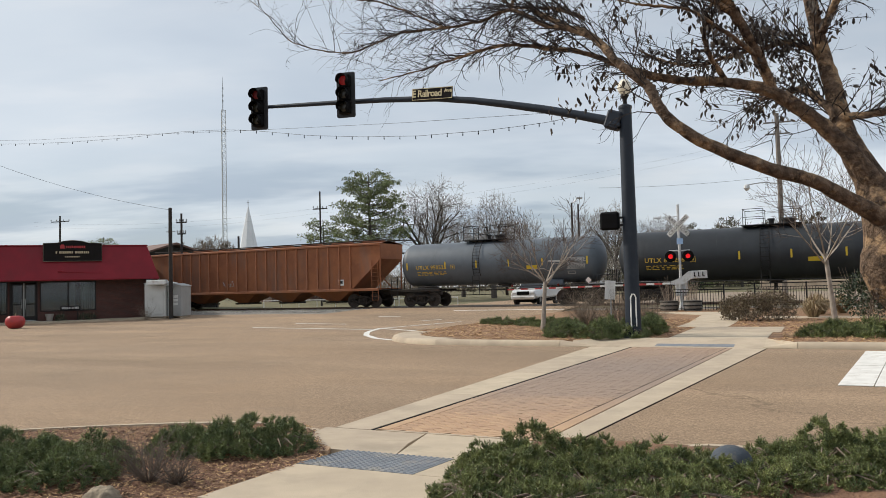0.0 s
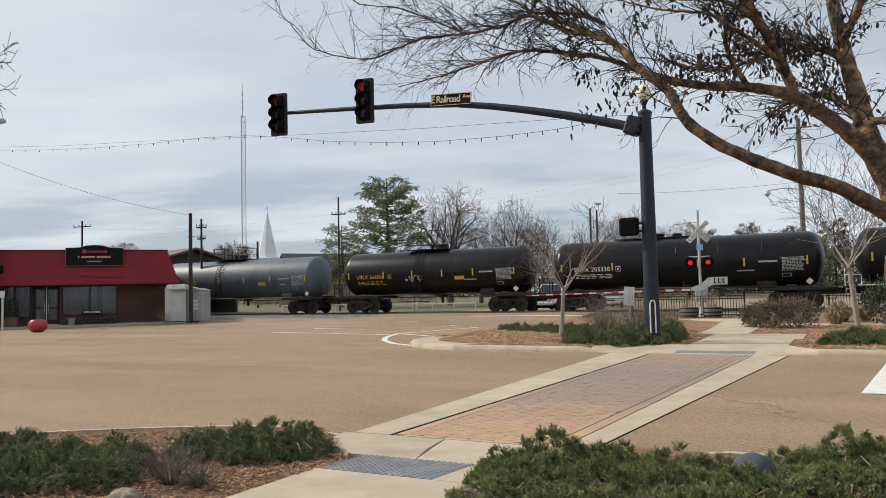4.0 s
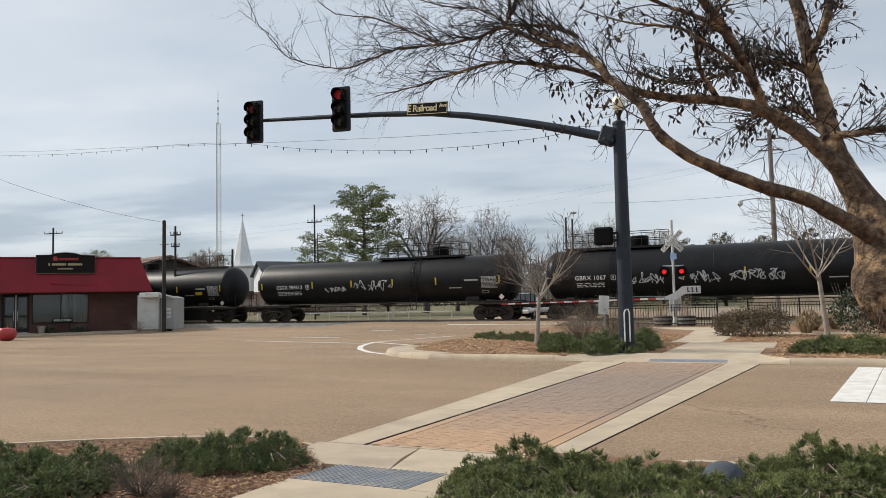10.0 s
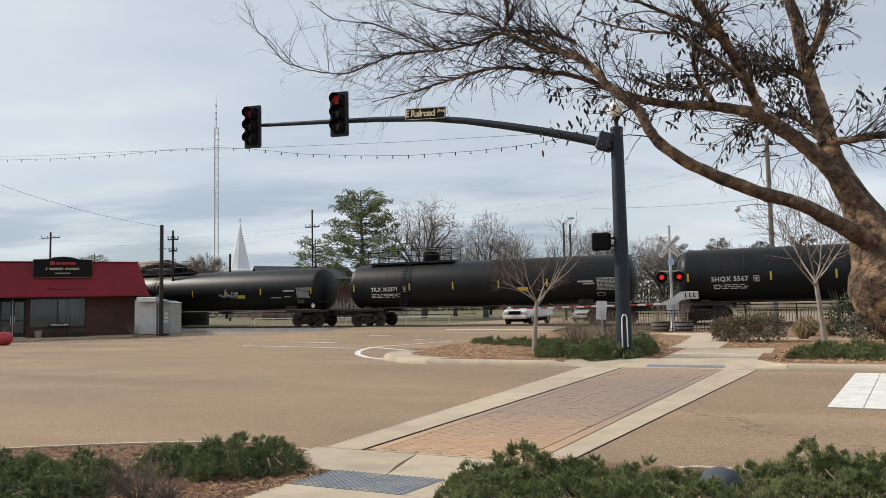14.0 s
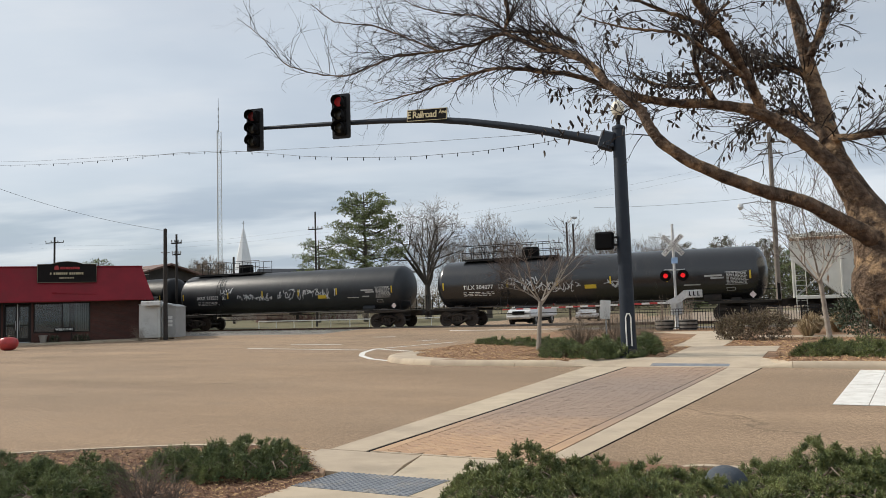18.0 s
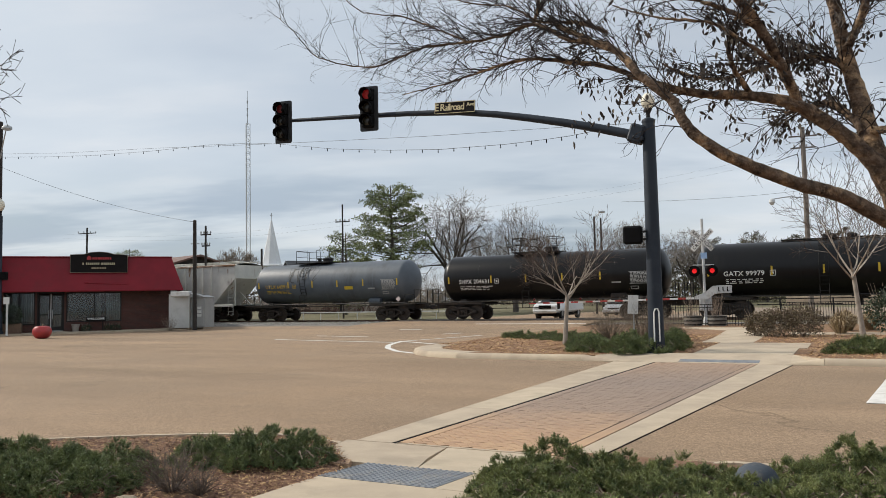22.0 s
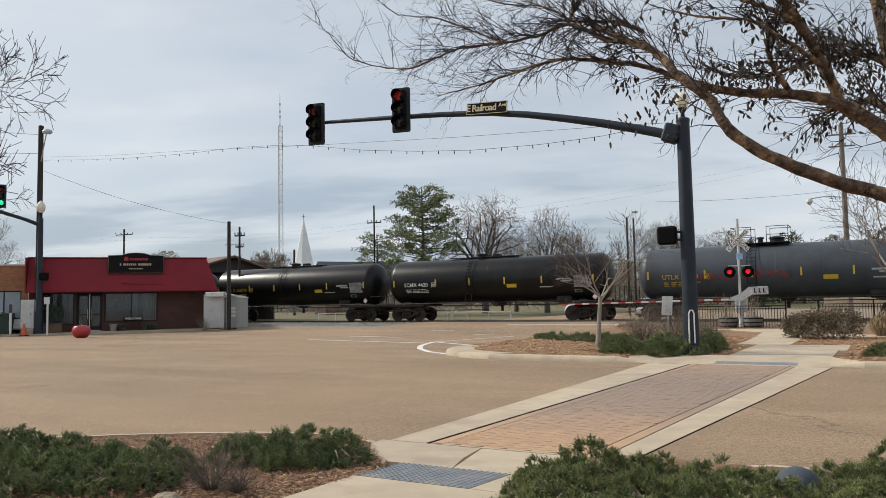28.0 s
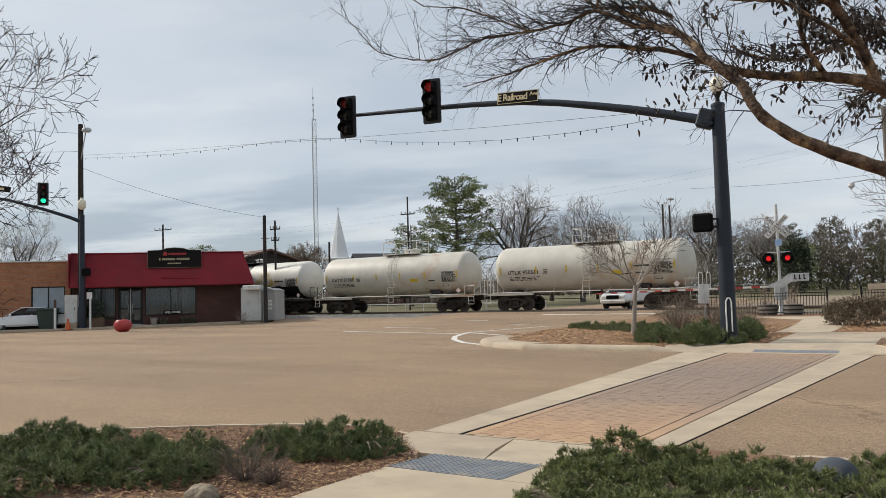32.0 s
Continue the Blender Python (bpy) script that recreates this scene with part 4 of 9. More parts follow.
    # side handrail and brake gear
    for y in (-1.36, 1.36):
        g = Geo().tube([(-h + 0.1, y, 1.20), (h - 0.1, y, 1.20)], 0.03, 5)
        k = -h + 2.5
        while k < h - 2:
            g.tube([(k, y, 1.2), (k, y * 0.62, 1.42)], 0.018, 4)
            k += 1.9
        part("handrail", g, IRON, car)
    part("air_reservoir", Geo().lathe([(0.0, -0.5), (0.2, -0.47), (0.24, -0.4), (0.24, 0.4), (0.2, 0.47), (0.0, 0.5)], 14, Matrix.Translation((h - 2.9, -0.85, 1.34)) @ SIDEWAYS), UNDER if paint not in ("grey", "slate") else P, car)
    part("brake_pipe", Geo().tube([(-h + 1, -0.5, 0.86), (-h + 3, -0.45, 1.02), (h - 3, -0.45, 1.02), (h - 1, -0.5, 0.86)], 0.03, 5).tube([(-h + 3.2, -0.5, 0.98), (-h + 3.2, -0.5, 0.72), (-0.5, -0.3, 0.72)], 0.025, 5), UNDER, car)
    part("bottom_outlet", Geo().lathe([(0.36, -0.02), (0.36, 0.06), (0.2, 0.16), (0.2, 0.3)], 14, Matrix.Translation((0.4, 0, zc - r - 0.16))).tube([(0.4, 0, zc - r + 0.05), (0.4, 0, 0.62)], 0.1, 8).box((0.4, 0, zc - r - 0.02), (0.9, 0.9, 0.10), 0.03), UNDER, car)
    # top fittings
    zt = zc + r
    lx = -h + L * ladder_at
    if top == "walk":
        g = Geo().box((lx, 0, zt + 0.06), (6.4, 1.5, 0.05), 0.01)
        g.box((lx + 0.2, -0.72, zt + 0.02), (6.4, 0.06, 0.12), 0.0)
        tp = part("top_platform", g, IRON, car)
        for y in (-0.74, 0.74):
            g = Geo()
            for zz in (0.5, 0.95):
                g.tube([(lx - 3.15, y, zt + zz), (lx + 3.15, y, zt + zz)], 0.022, 5)
            for k in range(9):
                g.tube([(lx - 3.15 + 6.3 * k / 8, y, zt + 0.06), (lx - 3.15 + 6.3 * k / 8, y, zt + 0.95)], 0.02, 4)
            part("railing", g, IRON, tp)
        part("protective_housing", Geo().lathe([(0.52, 0.0), (0.55, 0.05), (0.55, 0.55), (0.50, 0.62), (0.0, 0.66)], 16, Matrix.Translation((lx + 1.3, 0, zt + 0.08))), BLACK, car)
    elif top == "long":
        tp = part("top_walkway", Geo().box((0, 0, zt + 0.06), (L - 2.4, 0.9, 0.05), 0.01).box((0, -0.44, zt), (L - 2.4, 0.05, 0.16), 0.0), IRON, car)
        for y in (-0.44, 0.44):
            g = Geo().tube([(-h + 1.4, y, zt + 0.95), (h - 1.4, y, zt + 0.95)], 0.022, 5)
            for k in range(13):
                q = -h + 1.4 + (L - 2.8) * k / 12
                g.tube([(q, y, zt + 0.06), (q, y, zt + 0.95)], 0.02, 4)
            part("railing", g, IRON, tp)
        part("protective_housing", Geo().lathe([(0.5, 0.0), (0.52, 0.05), (0.52, 0.5), (0.45, 0.56), (0.0, 0.6)], 16, Matrix.Translation((0.6, 0, zt + 0.08))), BLACK, car)
    elif top == "low":
        part("top_platform", Geo().box((lx + 0.5, 0, zt + 0.05), (5.2, 0.7, 0.05), 0.01).box((lx + 1.4, 0, zt + 0.16), (0.5, 0.5, 0.2), 0.05), IRON, car)
        part("manway", Geo().lathe([(0.34, 0.0), (0.34, 0.2), (0.40, 0.22), (0.40, 0.30), (0.1, 0.36), (0.0, 0.36)], 14, Matrix.Translation((lx + 0.3, 0, zt - 0.03))), IRON, car)
    else:
        tp = part("top_platform", Geo().box((lx + 0.35, 0, zt + 0.05), (3.1, 1.6, 0.05), 0.01), IRON, car)
        for a, b in ((lx - 1.1, lx - 0.05), (lx + 0.75, lx + 1.85)):
            for y in (-0.78, 0.78):
                part("railing", Geo().tube([(a, y, zt + 0.06), (a, y, zt + 0.95), (b, y, zt + 0.95), (b, y, zt + 0.06)], 0.024, 5).tube([(a, y, zt + 0.5), (b, y, zt + 0.5)], 0.02, 4), IRON, tp)
        for x in (lx - 1.1, lx + 1.85):
            part("cross_rail", Geo().tube([(x, -0.78, zt + 0.95), (x, 0.78, zt + 0.95)], 0.024, 5), IRON, tp)
        part("manway", Geo().lathe([(0.36, 0.0), (0.36, 0.28), (0.43, 0.30), (0.43, 0.38), (0.1, 0.46), (0.0, 0.46)], 16, Matrix.Translation((lx + 1.2, 0, zt - 0.02))), P if paint in ("cream", "white") else IRON, car)
        part("valve", Geo().lathe([(0.14, 0), (0.14, 0.32), (0.2, 0.34), (0.2, 0.42), (0.0, 0.44)], 10, Matrix.Translation((lx + 0.3, 0.2, zt))), IRON, car)
    ladder(car, lx, 0, zc - r * 0.6, zt, 0.45, IRON, bend=(r + 0.09, zc))
    # lettering and marks on the near side
    wide = len(text) * 0.19
    tx = -h + 0.11 * L + wide / 2
    lo = 9
    if text:
        letters(text, 0.37, ink, car, on_barrel(tx, r, zc, lo, 0.02), "car_number", 1.05, bend=r)
        g = Geo()
        rnd = random.Random(seed)
        for k in range(3):
            x = tx - wide / 2
            while x < tx + wide * 0.45:
                w = rnd.uniform(0.12, 0.4)
                g.box((0, 0, 0), (w, 0.006, 0.045), 0, on_barrel(x + w / 2, r, zc, lo + 12 + 4.0 * k))
                x += w + rnd.uniform(0.06, 0.16)
        bx = tx + wide / 2 + 0.52
        part("boxed_mark", Geo().box((0, 0, 0), (0.28, 0.006, 0.03), 0, on_barrel(bx, r, zc, lo - 5.2)).box((0, 0, 0), (0.28, 0.006, 0.03), 0, on_barrel(bx, r, zc, lo + 5.2)).box((0, 0, 0), (0.03, 0.006, 0.28), 0, on_barrel(bx - 0.13, r, zc, lo)).box((0, 0, 0), (0.03, 0.006, 0.28), 0, on_barrel(bx + 0.13, r, zc, lo)).box((0, 0, 0), (0.10, 0.006, 0.12), 0, on_barrel(bx, r, zc, lo)), ink, car, smooth_angle=None)
        tagged(part("weight_text", g, ink, car, "rows of small unreadable lettering", smooth_angle=None), kind="stuff")
    if line2:
        letters(line2, 0.26, ink, car, on_barrel(h - 0.28 * L, r, zc, 2, 0.02), "lading_name", 1.0, bend=r)
    if tag:
        word, f, dn, size, m = tag
        letters(word, size, m, car, on_barrel(-h + L * f, r, zc, dn, 0.024), "graffiti_word", 1.0, bend=r)
    strip = shared("reflective_strip", lambda: Geo().box((0, 0, 0), (0.095, 0.008, 0.46), 0), YELLOW, None)
    for k, fx in enumerate((0.035, 0.26, 0.42, 0.58, 0.74, 0.965)):
        part("reflective_strip", strip, None, car, at=on_barrel(-h + L * fx if 0.1 < fx < 0.9 else math.copysign(h - head - 0.07, fx - 0.5), r, zc, 4, 0.008))
    if marks:
        g = Geo()
        rnd = random.Random(seed + 7)
        panel_ink = STENCIL if paint not in ("white", "cream") else BLACK_TXT
        for row in range(8):
            x = h - head - 1.30
            while x < h - head - 0.30:
                w = rnd.uniform(0.07, 0.20)
                g.box((0, 0, 0), (w, 0.006, 0.052), 0, on_barrel(x + w / 2, r, zc, 0 + row * 3.0))
                x += w + rnd.uniform(0.025, 0.06)
        for dn in (-2.6, 24.0):
            g.box((0, 0, 0), (1.14, 0.006, 0.03), 0, on_barrel(h - head - 0.80, r, zc, dn))
        tagged(part("test_data_panel", g, panel_ink, car, "stencilled test data panel", smooth_angle=None), kind="stuff")
        for x, dn, w, q in ((2.75, 4, 0.95, 0.10), (2.55, 9, 0.70, 0.09), (2.9, 20, 0.55, 0.08), (3.9, 22, 0.9, 0.07)):
            if rnd.random() < 0.62:
                part("stencil", Geo().box((0, 0, 0), (w, 0.006, q), 0, on_barrel(h - x, r, zc, dn)), panel_ink, car, "stencilled bar", smooth_angle=None)
        part("stencil", Geo().box((0, 0, 0), (0.46, 0.006, 0.03), 0, on_barrel(h - head - 1.1, r, zc, 31)).box((0, 0, 0), (0.46, 0.006, 0.03), 0, on_barrel(h - head - 1.1, r, zc, 38)).box((0, 0, 0), (0.03, 0.006, 0.17), 0, on_barrel(h - head - 1.32, r, zc, 34.5)).box((0, 0, 0), (0.03, 0.006, 0.17), 0, on_barrel(h - head - 0.88, r, zc, 34.5)), panel_ink, car, "small boxed stencil", smooth_angle=None)
    if plate:
        if min(abs(plate - f) for f in (0.26, 0.42, 0.58, 0.74)) < 0.055:
            plate += 0.07
        part("colour_plate", Geo().box((0, 0, 0), (0.70, 0.008, 0.24), 0, on_barrel(-h + L * plate, r, zc, 17)), YELLOW, car, "yellow marking plate", smooth_angle=None)
    part("placard", Geo().box((0, 0, 0), (0.27, 0.01, 0.27), 0, pose(h - 0.75, -1.36, 1.46, 0, 45)), PLACARD, car, "hazard placard diamond", smooth_angle=None)
    for k, (f0, f1, dn, size, m) in enumerate(scrawls):
        scrawl(car, -h + L * f0, -h + L * f1, r + 0.004, zc, dn, size, m, seed * 31 + k)
    CARS.append((car, c))
    return car


def hopper_car(x0, x1, paint, label, chutes, ribs, number=(), seed=3):
    c, h = (x0 + x1) / 2, (x1 - x0) / 2 - 0.25
    P = PAINTS[paint]
    car = thing("covered_hopper_car", label, "hopper car", "cars of the freight train")
    zt, zb, hw = 4.35, 1.28, 1.52
    cut = 2.3
    side = [(-h, zt), (h, zt), (h, 3.3), (h - cut, zb), (-h + cut, zb), (-h, 3.3)]
    for s in (-1, 1):
        g = Geo()
        n = len(side)
        pts = [(x, s * hw, z) for x, z in side] + [(x, s * (hw - 0.03), z) for x, z in side]
        g.add(pts, [tuple(range(n)), tuple(range(n, 2 * n))[::-1]] + [(i, (i + 1) % n, n + (i + 1) % n, n + i) for i in range(n)])
        part("side_sheet", g, P, car, smooth_angle=None)
        rib = shared("rib:" + paint, lambda: Geo().box((0, 0, 0), (0.10, 0.09, zt - zb - 0.12), 0.015), P, None)
        for k in range(ribs):
            x = -h + cut + 0.1 + (2 * h - 2 * cut - 0.2) * k / (ribs - 1)
            part("rib", rib, None, car, at=pose(x, s * (hw + 0.045), (zt + zb) / 2))
        part("top_chord", Geo().box((0, s * (hw + 0.02), zt - 0.04), (2 * h, 0.16, 0.14), 0.02), RUSTY_EDGE if paint == "pale" else P, car)
        part("side_sill", Geo().box((0, s * (hw + 0.02), zb - 0.06), (2 * h - 0.4, 0.14, 0.18), 0.02), P, car)
    for s in (-1, 1):
        g = Geo().add([(s * h, -hw, zt), (s * h, hw, zt), (s * h, hw, 3.3), (s * h, -hw, 3.3), (s * (h - cut), hw, zb), (s * (h - cut), -hw, zb)], [(0, 1, 2, 3), (3, 2, 4, 5)])
        part("end_sheet", g, P, car, smooth_angle=None)
        g = Geo().box((s * (h - 1.0), 0, 1.0), (3.2, 0.5, 0.36), 0.02).box((s * (h - 0.9), 0, 1.2), (2.4, 2.9, 0.07), 0.01)
        part("end_sill", g, UNDER, car)
        for y in (-1.45, 1.45):
            part("end_post", Geo().tube([(s * (h - 0.08), y, 1.2), (s * (h - 0.08), y, 3.4)], 0.05, 6), P, car)
        part("end_brace", Geo().tube([(s * (h - 0.1), 0.4, 1.2), (s * (h - cut * 0.6), 0.4, 2.4)], 0.05, 6), P, car)
        ladder(car, s * (h - 0.45), -hw - 0.02, 0.5, 3.2 if s > 0 else 3.2, 0.5, P)
        truck(car, s * (h - 1.75))
        coupler(car, s * (h + 0.1), s)
    g = Geo()
    for x0r, x1r in ((-h, h),):
        pts = []
        for x in (x0r, x1r):
            for k in range(7):
                a = -1 + 2 * k / 6
                pts.append((x, a * hw, zt + 0.16 * (1 - a * a)))
        g.add(pts, [(k, k + 1, k + 8, k + 7) for k in range(6)])
    part("roof", g, P, car, smooth_angle=60)
    part("running_board", Geo().box((0, -0.75, zt + 0.26), (2 * h + 0.3, 0.5, 0.05), 0.01).box((0, 0.75, zt + 0.26), (2 * h + 0.3, 0.5, 0.05), 0.01), PAINTS["pale"] if paint == "pale" else UNDER, car)
    for k in range(8):
        part("hatch", shared("hatch:" + paint, lambda: Geo().box((0, 0, 0), (1.5, 0.7, 0.1), 0.03), P), None, car, at=pose(-h + 1.4 + (2 * h - 2.8) * k / 7, 0, zt + 0.22))
    span = (2 * h - 2 * cut) / chutes
    for k in range(chutes):
        xc = -h + cut + span * (k + 0.5)
        g = Geo()
        a, b = span / 2 - 0.02, 0.42
        lo = 0.46
        g.add([(xc - a, -hw + .05, zb), (xc + a, -hw + .05, zb), (xc + a, hw - .05, zb), (xc - a, hw - .05, zb), (xc - b, -0.62, lo), (xc + b, -0.62, lo), (xc + b, 0.62, lo), (xc - b, 0.62, lo)], [(0, 1, 5, 4), (1, 2, 6, 5), (2, 3, 7, 6), (3, 0, 4, 7), (4, 5, 6, 7), (3, 2, 1, 0)])
        ch = part("chute", g, P, car, smooth_angle=None)
        part("outlet_gate", Geo().box((xc, 0, lo - 0.05), (1.5, 1.3, 0.12), 0.02).tube([(xc, -0.95, lo - 0.05), (xc, 0.95, lo - 0.05)], 0.04, 6), UNDER, ch)
    part("placard", Geo().box((h - cut - 0.9, -hw - 0.006, 1.75), (0.42, 0.01, 0.42), 0), WHITE_TXT, car, "white data card", smooth_angle=None)
    part("placard_mark", Geo().box((h - cut - 0.9, -hw - 0.014, 1.78), (0.26, 0.008, 0.2), 0), BLACK_TXT, car, smooth_angle=None)
    for k, (text, x, z) in enumerate(number):
        letters(text, 0.44, BLACK_TXT, car, pose(x, -hw - 0.012, z), "car_number")
    if paint == "rust":
        scrawl_flat(car, -3.2, -2.2, -hw - 0.012, 1.9, 0.5, seed)
    else:
        scrawl_flat(car, h - cut - 2.6, h - cut - 1.6, -hw - 0.012, 1.9, 0.5, seed, BLACK_TXT)
    CARS.append((car, c))


def scrawl_flat(car, x0, x1, y, z, size, seed, m=None):
    rnd = random.Random(seed)
    g = Geo()
    x = x0
    while x < x1:
        pts = [(x + rnd.uniform(0, 0.35), y, z + rnd.uniform(-.5, .5) * size) for _ in range(5)]
        g.tube(pts, 0.012, 4)
        x += 0.25
    part("graffiti", g, m or GRAFFITI_W, car, "thin sprayed scrawl")


CARS = []
GW, GR, GY = GRAFFITI_W, GRAFFITI_R, YELLOW_TXT
K_LONG = "long black pressure tank car with grimy barrel"


def train():
    tank_car(-279.0, -261.0, "grey", "", YELLOW_TXT, "grey tank car with dull barrel", "dome", seed=2)
    hopper_car(-259.3, -237.6, "rust", "rust-brown covered hopper car with ribbed sides", 4, 19)
    tank_car(-236.9, -222.6, "grey", "UTLX 950522", YELLOW_TXT, "grey tank car with faded yellow number", "dome", 1.42, ladder_at=0.42, plate=0.62, seed=11)
    tank_car(-222.2, -205.4, "slate", "UTLX 642206", YELLOW_TXT, "dark grey tank car with yellow number", "dome", 1.5, plate=0.58, seed=12)
    tank_car(-204.4, -188.2, "grey", "UTLX 41503", YELLOW_TXT, "blue-grey tank car with yellow number", "dome", 1.5, ladder_at=0.42, plate=0.62, seed=13)
    tank_car(-186.5, -171.9, "black", "UTLX 666556", YELLOW_TXT, "black tank car with yellow number and plate", "dome", 1.5, ladder_at=0.45, plate=0.6, scrawls=((0.38, 0.46, 14, 0.5, GW),), seed=14)
    tank_car(-170.9, -155.2, "black", "SHPX 205330", WHITE_TXT, "glossy black tank car with white number", "low", 1.5, ladder_at=0.4, seed=15)
    tank_car(-154.3, -141.9, "matt", "IPBX 17744", WHITE_TXT, "black tank car with a white middle band and red graffiti", "dome", 1.45, band=(0.32, 0.69, PAINTS["white"]), ladder_at=0.48, railing="white", tag=("SICK", 0.42, 15, 1.25, GR), scrawls=((0.53, 0.63, 15, 0.95, GR), (0.63, 0.86, 15, 0.9, GR), (0.36, 0.60, 18, 0.7, GR), (0.62, 0.84, 20, 0.6, GR), (0.12, 0.26, -12, 0.5, GW), (0.28, 0.6, 22, 0.8, GR)), seed=16)
    tank_car(-141.4, -128.6, "matt", "IPBX 17704", WHITE_TXT, "black tank car with a white middle band and black scrawl", "dome", 1.45, band=(0.27, 0.66, PAINTS["white"]), ladder_at=0.42, railing="white", scrawls=((0.30, 0.62, 5, 0.9, BLACK_TXT), (0.10, 0.26, -4, 0.45, GW), (0.62, 0.72, 12, 0.55, GW)), seed=17)
    tank_car(-127.5, -107.3, "matt", "TILX 302250", WHITE_TXT, K_LONG, "long", ladder_at=0.45, plate=0.78, scrawls=((0.17, 0.24, 16, 0.55, GW), (0.40, 0.56, 22, 0.4, GW)), seed=18)
    tank_car(-105.5, -84.8, "matt", "CBTX 784512", WHITE_TXT, K_LONG + " and white graffiti", "walk", ladder_at=0.66, scrawls=((0.31, 0.39, 18, 0.4, GW), (0.41, 0.57, 10, 0.8, GW)), seed=19)
    tank_car(-83.4, -62.8, "matt", "GBRX 1067", WHITE_TXT, K_LONG + " and chalky scrawl", "walk", ladder_at=0.22, scrawls=((0.24, 0.36, 13, 0.7, GW), (0.40, 0.5, 13, 0.7, GW), (0.54, 0.66, 13, 0.7, GW)), seed=20)
    tank_car(-61.4, -40.7, "matt", "TILX 302353", WHITE_TXT, K_LONG, "walk", ladder_at=0.22, plate=0.58, scrawls=((0.225, 0.25, 0, 0.8, GW), (0.55, 0.63, 12, 0.5, GW)), seed=21)
    tank_car(-39.3, -19.1, "matt", "TILX 302371", WHITE_TXT, K_LONG, "walk", ladder_at=0.24, plate=0.66, seed=22)
    tank_car(-17.3, 2.9, "matt", "SHQX 5567", WHITE_TXT, K_LONG, "walk", ladder_at=0.62, plate=0.52, seed=23)
    tank_car(3.2, 23.8, "slate", "IARX 212203", WHITE_TXT, "dark grey pressure tank car with white graffiti", "walk", ladder_at=0.22, plate=0.68, scrawls=((0.22, 0.26, -8, 0.6, GW), (0.30, 0.45, 12, 0.5, GW), (0.48, 0.72, 8, 0.75, GW)), seed=24)
    tank_car(25.5, 46.2, "gloss", "TILX 304077", WHITE_TXT, K_LONG + " and white graffiti", "walk", ladder_at=0.25, plate=0.52, scrawls=((0.25, 0.34, 4, 0.9, GW), (0.34, 0.48, 14, 0.7, GW), (0.56, 0.62, 10, 0.6, GW)), seed=25)
    hopper_car(46.9, 65.3, "pale", "pale grey covered hopper car streaked with rust", 3, 15, (("MW", -5.6, 2.95), ("CX", -4.1, 2.95), ("462", -5.6, 2.25), ("312", -4.1, 2.25)), seed=4)
    tank_car(66.3, 80.5, "grey", "UTLX 643913", YELLOW_TXT, "grey tank car with black drips and yellow number", "dome", 1.45, ladder_at=0.36, plate=0.58, seed=26, scrawls=((0.24, 0.42, -30, 1.6, BLACK_TXT),))
    tank_car(82.4, 97.7, "black", "SHPX 204631", WHITE_TXT, "black tank car with a rusty end", "dome", 1.5, ladder_at=0.42, seed=27)
    tank_car(98.7, 115.0, "black", "GATX 99979", WHITE_TXT, "black refrigerant gas tank car", "low", 1.52, ladder_at=0.42, seed=28, line2="REFRIGERANT GAS")
    tank_car(116.2, 130.1, "white", "RCRX 2811", BLACK_TXT, "dirty white tank car with a red middle band", "low", 1.48, band=(0.36, 0.53, RED_BAND), ladder_at=0.45, railing="white", plate=0.62, seed=29)
    tank_car(131.1, 145.9, "black", "DBCX 201328", WHITE_TXT, "black tank car with white number", "dome", 1.5, ladder_at=0.46, plate=0.66, seed=30)
    tank_car(146.9, 163.4, "black", "UTLX 668250", YELLOW_TXT, "black tank car with yellow number", "low", 1.5, ladder_at=0.46, plate=0.62, seed=31)
    tank_car(163.9, 180.5, "black", "SCMX 4420", WHITE_TXT, "black tank car with white number and yellow plate", "low", 1.5, ladder_at=0.42, plate=0.54, seed=32)
    tank_car(181.7, 197.7, "steel", "UTLX 41499", YELLOW_TXT, "dark grey tank car with red scrawl", "dome", 1.5, ladder_at=0.42, plate=0.6, scrawls=((0.22, 0.52, 8, 0.5, GR),), seed=33)
    tank_car(199.2, 213.4, "white", "OLNX 711292", BLACK_TXT, "white tank car with a black middle band", "dome", 1.46, band=(0.33, 0.55, PAINTS["matt"]), belly=PAINTS["matt"], ladder_at=0.46, plate=0.62, seed=34, scrawls=((0.60, 0.78, 4, 0.9, GY), (0.64, 0.72, -14, 0.5, GY)))
    tank_car(214.4, 228.2, "cream", "GATX 51085", BLACK_TXT, "cream tank car with rust stains", "dome", 1.48, ladder_at=0.52, railing="white", plate=0.6, seed=35)
    tank_car(229.5, 243.1, "cream", "UTLX 950561", BLACK_TXT, "last cream tank car with rust stains", "dome", 1.48, ladder_at=0.52, railing="white", plate=0.6, seed=36)


def travel(t):
    """How far the train has still to go, in metres along the track."""
    w = (t - 16) / 16
    return -233.132 * w - 0.788 * w * w + 0.1595 * w ** 3 - 1.952 * w ** 4 - 19.22


def motions():
    for car, c in CARS:
        walk(car, [(t, Matrix.Translation(W(c + travel(t), TRACK_N, RAIL_Z)) @ ALONG) for t in range(0, 33)])
    # one turning wheel for each side, which all others share
    for side in (-1, 1):
        same = [w for w, s in WHEELS if s == side]
        rows = []
        for k in range(0, 961):
            a = -side * (travel(k / 30) - travel(0)) / 0.457
            rows.append((k / 30, Matrix.Rotation(-a, 4, "Y")))
        walk(same[0], rows)
        keys = same[0].animation_data
        for w in same[1:]:
            w.rotation_mode = "QUATERNION"
            data = w.animation_data_create()
            data.action = keys.action
            data.action_slot = keys.action_slot


train()


